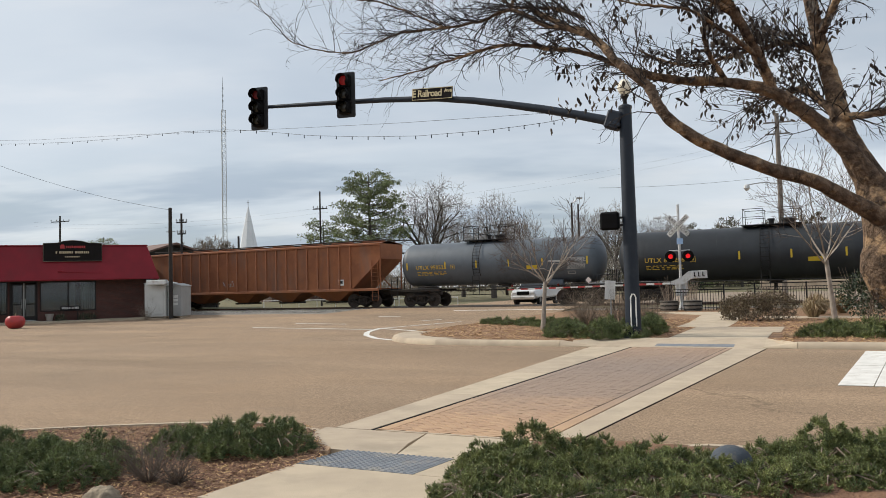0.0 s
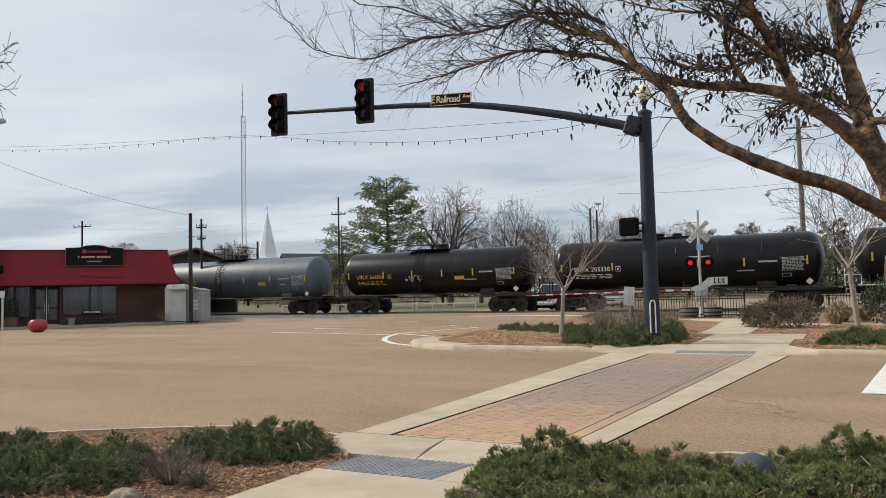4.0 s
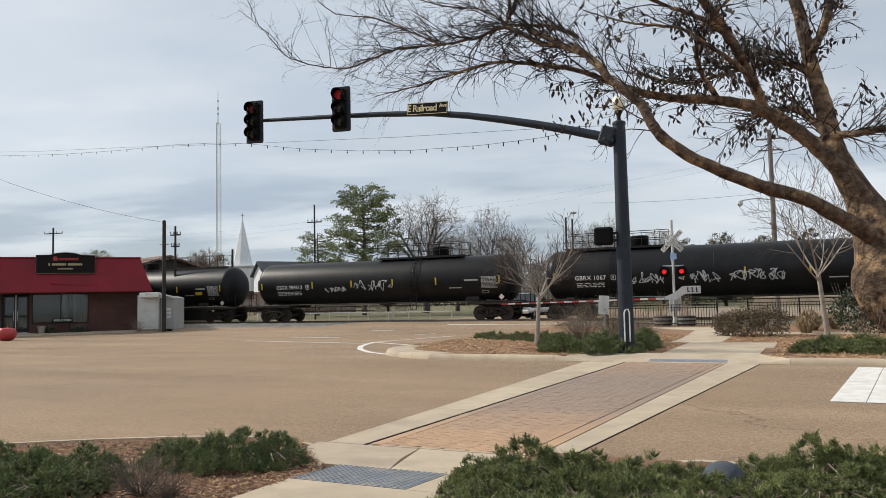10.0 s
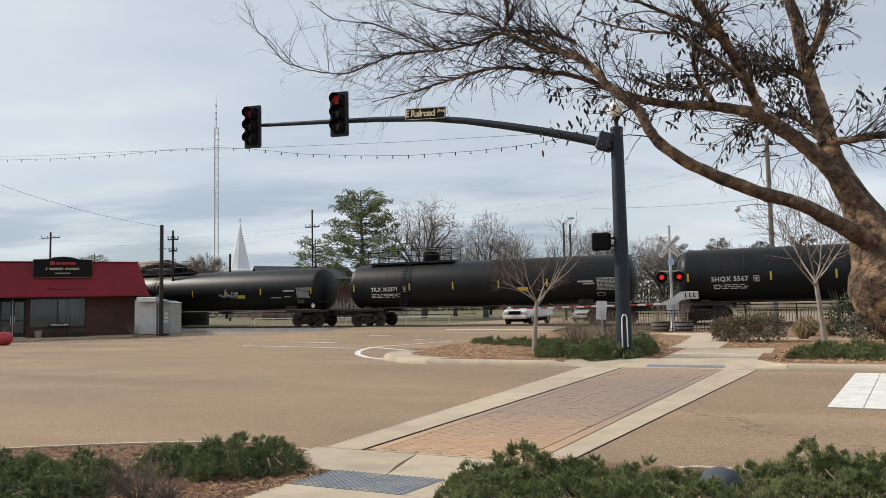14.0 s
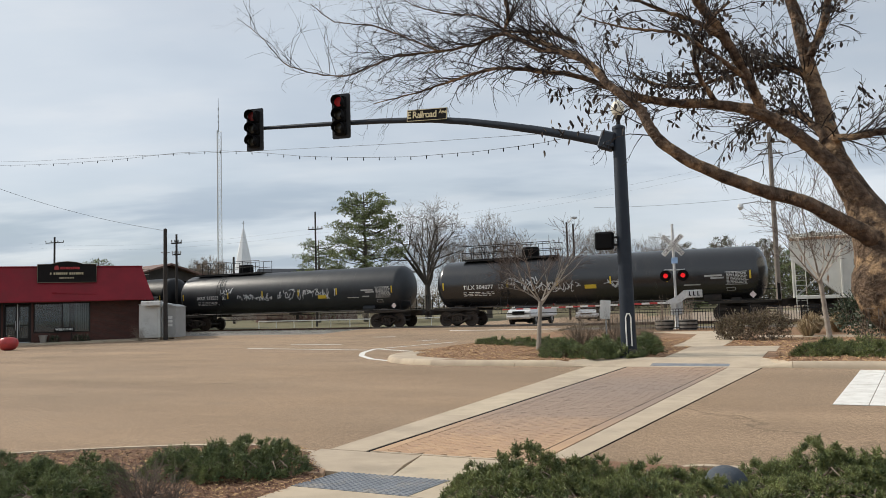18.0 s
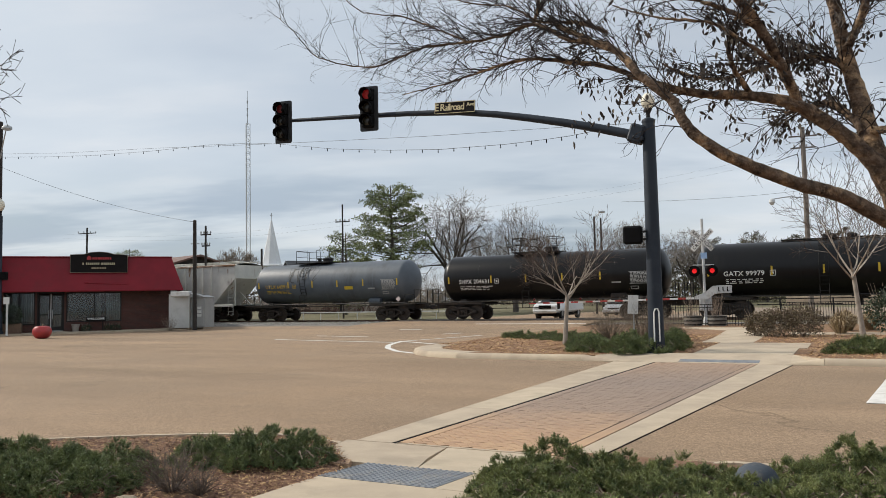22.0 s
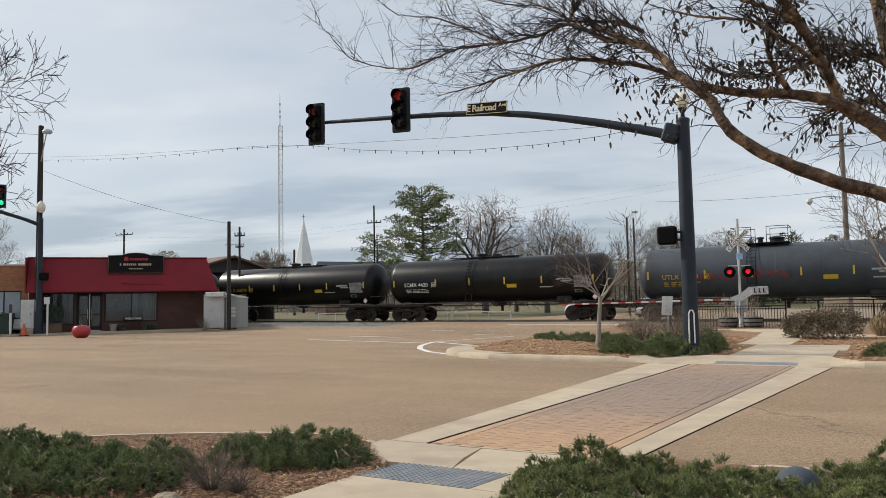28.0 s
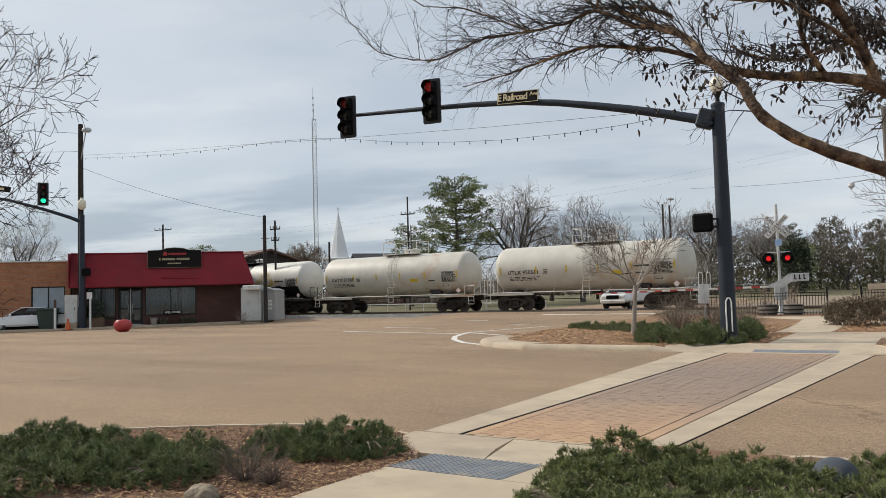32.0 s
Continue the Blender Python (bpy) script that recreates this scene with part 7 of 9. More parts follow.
    # pole with a flood lamp in front of the cabinets
    u = thing("utility_pole", "dark wooden pole beside the railway cabinets", "utility pole", "utility poles", Matrix.Translation((-17.85, 48.9, 0.0)))
    part("pole", Geo().lathe([(0.14, 0), (0.125, 3), (0.11, 7.05), (0.0, 7.1)], 12), WOOD_POLE, u)
    part("crossarm", Geo().tube([(-0.25, 0, 5.55), (0.3, 0, 5.55)], 0.03, 5), GALV, u)
    part("meter_box", Geo().box((-0.95, 0.2, 2.35), (1.25, 0.45, 0.32), 0.04), WHITE_PAINT, u, "white hooded flood lamp")
    part("lamp_arm", Geo().tube([(-0.1, 0.05, 2.3), (-0.9, 0.2, 2.3)], 0.04, 6), GALV, u)


def marker_board():
    b = thing("marker_board", "plain white marker board on a thin post", "sign", at=Matrix.Translation((4.98, 25.0, 0.13)))
    part("board", Geo().box((0, 0, 1.22), (0.33, 0.02, 0.60), 0.006, pose(0, 0, 0, 0, 4, 0)), WHITE_PAINT, b)
    part("post", Geo().box((0.10, 0.03, 0.75), (0.04, 0.03, 1.5)), GALV, b, smooth_angle=None)


mast_arm()
marker_board()
crossing_signal()
fences()
barrels()
office()
street_furniture()


# ---- trees ----
BARK = mat("grey_brown_bark", (0.190, 0.130, 0.088), (0.045, 0.031, 0.023), 13, 0.9, bump=1.0, fine=26, stain=(0.36, 0.24, 0.14), stain_scale=5.5, stain_at=(0.51, 0.62), depth=0.04, spec=0.2)
TWIG = mat("dark_twigs", (0.034, 0.025, 0.021), (0.026, 0.019, 0.016), 5, 0.9, bump=0)
SAPLING_TWIG = mat("grey_brown_shoots", (0.090, 0.061, 0.048), (0.061, 0.042, 0.032), 4, 0.9, vary=0.3, island=True, bump=0)
PALE_BARK = mat("pale_smooth_bark", (0.33, 0.285, 0.24), (0.24, 0.205, 0.17), 5, 0.8, bump=0.2, fine=20, stain=(0.20, 0.16, 0.125), stain_scale=2)
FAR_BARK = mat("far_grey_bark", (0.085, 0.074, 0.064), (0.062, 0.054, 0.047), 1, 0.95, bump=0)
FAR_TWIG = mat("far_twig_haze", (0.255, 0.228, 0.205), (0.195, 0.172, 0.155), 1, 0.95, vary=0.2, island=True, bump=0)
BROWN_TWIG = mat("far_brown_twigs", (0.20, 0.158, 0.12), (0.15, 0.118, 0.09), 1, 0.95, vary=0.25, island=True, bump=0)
DEAD_LEAF = mat("dead_brown_leaves", (0.03, 0.023, 0.019), (0.10, 0.077, 0.06), 9, 0.75, vary=0.65, island=True, bump=0)
WOOD_TWIG = mat("dim_brown_twigs", (0.155, 0.125, 0.10), (0.11, 0.088, 0.07), 1, 0.95, vary=0.3, island=True, bump=0)
PINE_LEAF = mat("pine_needles", (0.225, 0.25, 0.098), (0.10, 0.128, 0.052), 0.7, 0.6, vary=0.5, island=True, bump=0)
CEDAR_LEAF = mat("cedar_foliage", (0.12, 0.108, 0.058), (0.062, 0.060, 0.034), 0.5, 0.8, vary=0.5, island=True, bump=0)
JUNIPER = mat("juniper_foliage", (0.285, 0.300, 0.105), (0.066, 0.094, 0.034), 9, 0.55, vary=0.55, island=True, bump=0)
JUNIPER_BLUE = mat("dark_juniper_foliage", (0.235, 0.262, 0.098), (0.080, 0.112, 0.046), 9, 0.55, vary=0.55, island=True, bump=0)

# places and radii along the limbs of the big tree
LIMB_LOW = [(3.49, 6.2, 2.01, 0.12), (3.14, 6.1, 2.18, 0.085), (2.81, 6.0, 2.33, 0.068), (2.47, 5.9, 2.41, 0.062), (1.97, 5.8, 2.59, 0.052), (1.65, 5.8, 2.81, 0.047), (1.53, 5.9, 3.09, 0.042), (1.35, 6.0, 3.29, 0.036), (1.19, 6.2, 3.57, 0.03), (0.99, 6.4, 3.74, 0.026), (0.75, 6.6, 3.96, 0.02)]
LIMB_LONG = [(3.56, 6.3, 2.15, 0.16), (3.35, 6.3, 2.46, 0.115), (3.15, 6.3, 2.71, 0.092), (2.9, 6.3, 2.94, 0.078), (2.62, 6.3, 3.12, 0.066), (2.29, 6.3, 3.2, 0.046), (1.96, 6.4, 3.25, 0.038), (1.66, 6.4, 3.31, 0.033), (1.44, 6.5, 3.43, 0.028), (1.18, 6.6, 3.57, 0.022), (0.91, 6.8, 3.68, 0.018), (0.53, 7.0, 3.78, 0.014), (0.17, 7.1, 3.73, 0.01), (-0.16, 7.2, 3.65, 0.008), (-0.65, 7.3, 3.57, 0.003)]
LIMB_UP = [(2.65, 6.3, 3.12, 0.05), (2.51, 6.2, 3.38, 0.045), (2.3, 6.1, 3.69, 0.042), (2.09, 6.0, 3.93, 0.04), (1.84, 5.9, 4.22, 0.03), (1.68, 5.9, 4.59, 0.02)]
LIMB_MAIN = [(3.62, 6.3, 2.06, 0.20), (3.41, 6.4, 2.47, 0.165), (3.33, 6.5, 2.76, 0.128), (3.31, 6.6, 3.13, 0.105), (3.26, 6.7, 3.58, 0.08), (3.18, 6.7, 4.01, 0.065), (3.11, 6.7, 4.33, 0.055), (3.02, 6.7, 4.85, 0.04)]
LIMB_RIGHT = [(3.29, 6.5, 2.93, 0.035), (3.42, 6.3, 2.9, 0.03), (3.59, 6.2, 2.91, 0.028), (3.8, 6.0, 2.94, 0.02)]
LIMB_BACK = [(3.25, 6.5, 2.91, 0.035), (3.22, 6.6, 3.06, 0.032), (3.15, 6.8, 3.24, 0.03), (3.08, 7.0, 3.27, 0.025), (2.91, 7.2, 3.26, 0.015)]
LIMB_THIN = [(3.25, 6.7, 3.46, 0.03), (3.17, 6.7, 3.56, 0.026), (2.98, 6.7, 3.63, 0.023), (2.76, 6.7, 3.6, 0.02), (2.45, 6.7, 3.53, 0.018), (2.22, 6.8, 3.49, 0.015), (1.98, 6.9, 3.55, 0.012), (1.75, 7.0, 3.7, 0.009)]
LIMB_FORK = [(2.27, 6.3, 3.22, 0.024), (2.12, 6.2, 3.39, 0.02), (2.05, 6.1, 3.56, 0.017), (2.1, 6.1, 3.75, 0.014), (2.32, 6.0, 3.95, 0.01)]
LIMB_FAR = [(1.38, 6.1, 3.31, 0.024), (1.16, 6.3, 3.65, 0.022), (0.86, 6.5, 3.78, 0.02), (0.57, 6.7, 4.0, 0.017), (0.33, 6.9, 3.98, 0.014), (0.01, 7.0, 3.96, 0.011), (-0.4, 7.1, 3.96, 0.009), (-0.67, 7.2, 3.9, 0.008), (-0.95, 7.3, 3.85, 0.007), (-1.47, 7.4, 3.99, 0.005), (-1.77, 7.5, 4.33, 0.003), (-2.03, 7.6, 4.56, 0.002)]
LIMB_TIP = [(-0.01, 7.0, 3.96, 0.009), (-0.28, 7.1, 4.12, 0.008), (-0.62, 7.2, 4.29, 0.007), (-1.01, 7.3, 4.39, 0.005), (-1.26, 7.4, 4.61, 0.003)]
LIMB_TOP = [(0.57, 6.7, 4.0, 0.016), (0.61, 6.6, 4.17, 0.015), (0.47, 6.6, 4.48, 0.012), (0.13, 6.7, 4.9, 0.008)]
LIMB_OVER = [(1.13, 6.3, 3.77, 0.018), (0.91, 6.5, 3.93, 0.015), (0.63, 6.7, 4.02, 0.013), (0.37, 6.9, 4.24, 0.008), (-0.09, 7.1, 4.39, 0.005), (-0.47, 7.2, 4.61, 0.003)]
LIMB_STEEP = [(3.22, 6.6, 3.68, 0.04), (3.31, 6.5, 3.94, 0.034), (3.33, 6.4, 4.25, 0.028), (3.41, 6.4, 4.64, 0.02)]
LIMB_SIDE = [(2.3, 6.1, 3.69, 0.028), (2.03, 6.0, 3.8, 0.02), (1.77, 6.0, 3.9, 0.014), (1.42, 6.0, 4.09, 0.008)]
LIMB_CROSS = [(2.51, 6.2, 3.38, 0.022), (2.19, 6.0, 3.51, 0.016), (1.86, 5.9, 3.67, 0.012), (1.46, 5.9, 3.73, 0.008), (1.13, 6.0, 3.87, 0.004)]


def rounded(rows, steps=4, wob=0.002, seed=0):
    """A smooth knobbly line through the rows, with its radii."""
    rnd = random.Random(seed)
    pts, rad = [], []
    for i in range(len(rows) - 1):
        p0, p1, p2, p3 = rows[max(i - 1, 0)], rows[i], rows[i + 1], rows[min(i + 2, len(rows) - 1)]
        for k in range(steps):
            t = k / steps
            q = [0.5 * (2 * p1[c] + (p2[c] - p0[c]) * t + (2 * p0[c] - 5 * p1[c] + 4 * p2[c] - p3[c]) * t * t + (3 * p1[c] - p0[c] - 3 * p2[c] + p3[c]) * t ** 3) for c in range(4)]
            w = min(wob, q[3] * 0.35)
            pts.append(Vector(q[:3]) + Vector((rnd.uniform(-w, w), rnd.uniform(-w, w), rnd.uniform(-w, w))))
            rad.append(max(0.0015, (q[3] if q[3] < 0.03 else 0.03 + (q[3] - 0.03) * 0.62) * rnd.uniform(0.985, 1.015)))
    pts.append(Vector(rows[-1][:3]))
    rad.append(rows[-1][3])
    return pts, rad


def twig(g, rnd, p, d, L, r, sub=2, droop=0.0, wild=1.0):
    """A thin shoot that curves one way and throws off finer shoots ahead of it."""
    pts = [p]
    d = d.normalized()
    k = 4
    bend = Vector((rnd.gauss(0, .10), rnd.gauss(0, .10), rnd.gauss(0, .10) - droop)) * wild
    for _ in range(k):
        d = (d + bend + Vector((rnd.gauss(0, .08), rnd.gauss(0, .08), rnd.gauss(0, .08)))).normalized()
        pts.append(pts[-1] + d * L / k)
    g.tube(pts, [r, r * 0.85, r * 0.7, r * 0.5, r * 0.3], 3, False)
    if sub:
        for _ in range(rnd.randint(2, 4)):
            i = rnd.randint(1, k)
            side = Vector((rnd.gauss(0, 1), rnd.gauss(0, 1), rnd.gauss(0, 1))).normalized()
            twig(g, rnd, pts[i], (d + side * 0.75).normalized(), L * rnd.uniform(.35, .65), r * 0.62, sub - 1, droop, wild)
    return pts


def big_tree():
    t = thing("bare_street_tree", "large spreading tree with knobbly bark, bare twigs and dead leaves", "tree", at=Matrix())
    part("trunk", Geo().tube([(4.25, 6.25, 0.05), (4.14, 6.25, 0.5), (3.99, 6.27, 1.0), (3.85, 6.27, 1.36), (3.76, 6.27, 1.49), (3.67, 6.27, 1.6), (3.63, 6.27, 1.7), (3.62, 6.27, 1.8), (3.61, 6.28, 1.9), (3.56, 6.29, 2.03), (3.5, 6.32, 2.18), (3.43, 6.38, 2.42), (3.37, 6.45, 2.62), (3.33, 6.5, 2.76)], [0.42, 0.35, 0.31, 0.29, 0.31, 0.335, 0.335, 0.305, 0.27, 0.225, 0.165, 0.115, 0.09, 0.06], 40).rough(), BARK, t)
    rnd = random.Random(77)
    limbs = [LIMB_LOW, LIMB_LONG, LIMB_UP, LIMB_MAIN, LIMB_RIGHT, LIMB_BACK, LIMB_THIN, LIMB_FORK, LIMB_FAR, LIMB_TIP, LIMB_TOP, LIMB_OVER, LIMB_STEEP, LIMB_SIDE, LIMB_CROSS]
    twigs = Geo()
    leaves = []
    for k, rows in enumerate(limbs):
        pts, rad = rounded(rows, 8, seed=k)
        part("limb", Geo().tube(pts, rad, 16 if rows[0][3] > 0.04 else 8).rough(), BARK, t, smooth_angle=70)
        if rows[0][3] > 0.04:
            for i in range(5, len(pts) - 4, 7):
                side = Vector((rnd.gauss(0, 1), rnd.gauss(0, 1), rnd.gauss(0, 1))).normalized()
                q = pts[i] + side * rad[i] * 0.55
                part("knot", Geo().tube([q, q + side * rad[i] * 0.55, q + side * rad[i] * 0.80], [rad[i] * 0.60, rad[i] * 0.42, rad[i] * 0.15], 8).rough(0.006), BARK, t, smooth_angle=70)
        n = len(pts)
        for i, (p, r) in enumerate(zip(pts, rad)):
            if r > 0.05 or (rows is LIMB_LOW and r > 0.04):
                continue
            way = (pts[min(i + 1, n - 1)] - pts[max(i - 1, 0)]).normalized()
            many = (i % 2) if 1.1 < p.x < 2.7 else (1 if i % 3 == 0 else 0) if p.x < -0.7 else (1 if i % 3 else 2)
            for _ in range(many):
                side = Vector((rnd.gauss(0, .8), rnd.gauss(0, .8), rnd.gauss(0, .8)))
                d = way * rnd.uniform(0.7, 1.2) + side * 0.42 + Vector((0, 0, 0.12))
                q = twig(twigs, rnd, p, d, rnd.uniform(0.22, 0.6) * (1.0 if p.x > -0.5 else 0.62), min(r * 0.5, 0.0068), 2, 0.02)
                if p.x > 1.1 and q[-1].z > 3.1 and rnd.random() < (0.5 if p.x > 2.0 else 0.4):
                    leaves.append(q[-1])
                if p.x > 1.9 and q[2].z > 3.25 and rnd.random() < 0.35:
                    leaves.append(q[2])
    # short shoots that rise from the far limb
    for _ in range(26):
        i = rnd.randint(32, 83)
        pts, rad = rounded(LIMB_FAR, 8, seed=8)
        p = pts[min(i, len(pts) - 1)]
        twig(twigs, rnd, p, Vector((rnd.uniform(-.5, .1), rnd.uniform(-.2, .2), rnd.uniform(.4, 1))), rnd.uniform(0.15, 0.5), 0.003, 1)
    tagged(part("twig_spray", twigs, TWIG, t, "fine bare twigs", smooth_angle=None, normals=False), kind="stuff")
    pts = []
    for c in leaves:
        for _ in range(rnd.randint(6, 18)):
            p = c + Vector((rnd.gauss(0, .05), rnd.gauss(0, .05), rnd.gauss(-.03, .05)))
            pts.append((p, Vector((rnd.gauss(0, .4), rnd.gauss(0, .4), -1))))
    # hanging sprig beside the lamp globe
    for _ in range(40):
        f = rnd.random()
        pts.append((Vector((1.53 - 0.75 * f + rnd.gauss(0, .04), 5.95, 3.10 - 0.16 * f + rnd.gauss(0, .05))), Vector((0, 0, -1))))
    twig(twigs, rnd, Vector((1.55, 5.9, 3.15)), Vector((-1, 0, -.2)), 0.8, 0.004, 0)
    tagged(part("dead_foliage", leaf_cloud(rnd, pts, 0.027, 2.2, 0.35), DEAD_LEAF, t, "shrivelled brown leaves", None, normals=False), kind="stuff")
    # curled roots and peeling bark at the foot of the fork
    g = Geo()
    for _ in range(70):
        a = rnd.uniform(2.2, 4.9)
        z = rnd.uniform(1.3, 1.75)
        p = Vector((3.70 + 0.33 * math.cos(a), 6.27 + 0.31 * math.sin(a), z))
        g.tube([p, p + Vector((rnd.uniform(-.05, .03), rnd.uniform(-.06, .0), rnd.uniform(-.1, .06))), p + Vector((rnd.uniform(-.07, .03), rnd.uniform(-.08, .0), rnd.uniform(-.16, .02)))], [0.006, 0.005, 0.002], 3, False)
    tagged(part("dry_vine", g, BROWN_TWIG, t, "dry vine tangle on the trunk", smooth_angle=None, normals=False), kind="stuff")


def grow(g, rnd, p, d, L, r, lev, tips, thin, spread=0.55, up=0.25, kids=(3, 4), rmin=0.012):
    """A branch that bends upwards and carries side shoots on its outer two thirds."""
    k = 4 if lev > 1 else 2
    pts, rad = [p], [r]
    for i in range(k):
        d = (d + Vector((rnd.gauss(0, .10), rnd.gauss(0, .10), rnd.gauss(0, .08) + up * 0.16))).normalized()
        pts.append(pts[-1] + d * L / k)
        rad.append(max(rmin, r * (1 - 0.62 * (i + 1) / k)))
    (g if lev > thin else tips).tube(pts, rad, 7 if r > 0.15 else 5 if r > 0.05 else 3, False)
    if lev <= 0:
        return
    many = rnd.randint(*kids) + 1
    turn = rnd.uniform(0, 6.28)
    for j in range(many):
        f = 0.30 + 0.70 * (j + rnd.random() * 0.6) / many
        i = min(k - 1, int(f * k))
        q = pts[i].lerp(pts[i + 1], min(1.0, f * k - i))
        turn += 2.4 + rnd.uniform(-.5, .5)
        o = d.orthogonal().normalized()
        side = Matrix.Rotation(turn, 3, d) @ o
        nd = (d * 0.85 + side * (spread * rnd.uniform(0.75, 1.25)) + Vector((0, 0, up * 0.35))).normalized()
        grow(g, rnd, q, nd, L * (0.72 - 0.22 * f) * rnd.uniform(.8, 1.15), max(rmin, rad[i] * rnd.uniform(.45, .6)), lev - 1, tips, thin, spread, up, kids, rmin)


def bare_tree(name, label, x, y, z, h, seed, lev=6, trunk=0.25, r=0.28, spread=0.6, up=0.3, kids=(3, 3), wood=None, fine=None, rmin=0.014, group="bare trees", lean=(0, 0), limbs=5, wide=0.0):
    rnd = random.Random(seed)
    t = thing(name, label, "tree", group, Matrix.Translation((x, y, z)))
    g, tips = Geo(), Geo()
    th = h * trunk
    g.tube([(0, 0, -0.1), (lean[0] * 0.3, lean[1] * 0.3, th * 0.5), (lean[0], lean[1], th)], [r * 1.25, r, r * 0.85], 9, False)
    crown = Geo()
    for k in range(limbs):
        a = 2.4 * k + rnd.uniform(-.3, .3)
        out = 0.15 + spread * 1.25 * (k + 0.5) / limbs
        d = Vector((math.cos(a) * out, math.sin(a) * out, 1.0)).normalized()
        grow(crown, rnd, Vector((lean[0], lean[1], th * rnd.uniform(.8, 1.0))), d, h * (0.60 - trunk * 0.75) * rnd.uniform(.85, 1.1), r * 0.62, lev - 2, tips, 1, spread, up, kids, rmin)
    top = max(v[2] for v in tips.v)
    s = (h - th * 0.5) / (top - th * 0.5)
    wide_now = sorted(abs(v[0]) for v in tips.v)[int(len(tips.v) * 0.97)]
    s2 = wide / wide_now if wide else 0.6 + 0.4 * s
    for q in (crown, tips):
        q.v = [(v[0] * s2, v[1] * s2, th * 0.5 + (v[2] - th * 0.5) * s if v[2] > th * 0.5 else v[2]) for v in q.v]
    part("trunk", g, wood or FAR_BARK, t, normals=False)
    part("limb_frame", crown, wood or FAR_BARK, t, normals=False)
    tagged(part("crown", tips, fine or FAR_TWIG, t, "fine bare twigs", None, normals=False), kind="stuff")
    return t


def sapling(x, y, z, h, seed, label, lean):
    rnd = random.Random(seed)
    t = thing("young_tree", label, "tree", "young street trees", Matrix.Translation((x, y, z)))
    fork = h * 0.36
    part("trunk", Geo().tube([(0, 0, 0), (lean * 0.5, 0, fork * 0.5), (lean, 0, fork)], [0.085, 0.068, 0.062], 10), PALE_BARK, t)
    g, tips = Geo(), Geo()
    for k in range(6):
        a = 6.28 * k / 6 + rnd.uniform(-.4, .4)
        d = Vector((math.cos(a) * 1.0, math.sin(a) * 0.8, 0.6 if k % 2 else 1.2))
        grow(g, rnd, Vector((lean, 0, fork * rnd.uniform(0.85, 1.0))), d, h * (0.36 if k % 2 else 0.44) * rnd.uniform(.75, 1.1), 0.034, 3, tips, 1, 0.72, 0.30, (3, 5), 0.0050)
    part("limb_frame", g, PALE_BARK, t, normals=False)
    tagged(part("crown", tips, SAPLING_TWIG, t, "thin bare shoots", None, normals=False), kind="stuff")


def pine(x, y, z, h, r, seed, label, name="pine_tree", leaf=None, low=0.28, blades=30, size=0.22, limbs=84):
    """Rising limbs that fill a rounded crown; needle clumps sit on their outer parts."""
    rnd = random.Random(seed)
    t = thing(name, label, "tree", "evergreen trees", Matrix.Translation((x, y, z)))
    part("trunk", Geo().tube([(0, 0, -0.1), (0.1, 0, h * 0.5), (0, 0, h * 0.97)], [0.3 * h / 15, 0.2 * h / 15, 0.04], 9), FAR_BARK, t, normals=False)
    g = Geo()
    pts = []
    for k in range(int(limbs * h / 15)):
        f = low + (0.97 - low) * ((k + rnd.random()) / int(limbs * h / 15)) ** 0.9
        c = (f - low) / (1 - low)
        prof = r * math.sqrt(max(0.02, 1 - abs((c - 0.34) / (0.70 if c > 0.34 else 0.62)) ** 2.2))
        a = 2.4 * k + rnd.uniform(-.4, .4)
        L = prof * rnd.uniform(.62, 1.06)
        p = Vector((0, 0, h * (f - 0.06)))
        e = p + Vector((L * math.cos(a), L * math.sin(a), L * rnd.uniform(0.05, 0.40)))
        m = p.lerp(e, 0.5) + Vector((0, 0, -0.06 * L))
        g.tube([p, m, e], [0.07, 0.045, 0.015], 4, False)
        for _ in range(int(2 + L * 1.7)):
            w = rnd.uniform(0.0, 1.05) ** 0.7
            q = m.lerp(e, w) + Vector((rnd.gauss(0, .30), rnd.gauss(0, .30), rnd.gauss(0.12, .16)))
            ball = rnd.uniform(0.26, 0.52)
            for b in range(blades):
                d = Vector((rnd.gauss(0, 1), rnd.gauss(0, 1), rnd.gauss(0.45, .6))).normalized()
                pts.append((q + Vector((d.x, d.y, d.z * 0.75)) * ball * rnd.uniform(0.35, 1.0), d))
    part("limb_frame", g, FAR_BARK, t, normals=False)
    part("crown", leaf_cloud(rnd, pts, size * 0.36, 2.2), leaf or PINE_LEAF, t, "clumps of green needles", None, normals=False)


# ---- low evergreen shrubs ----
import numpy


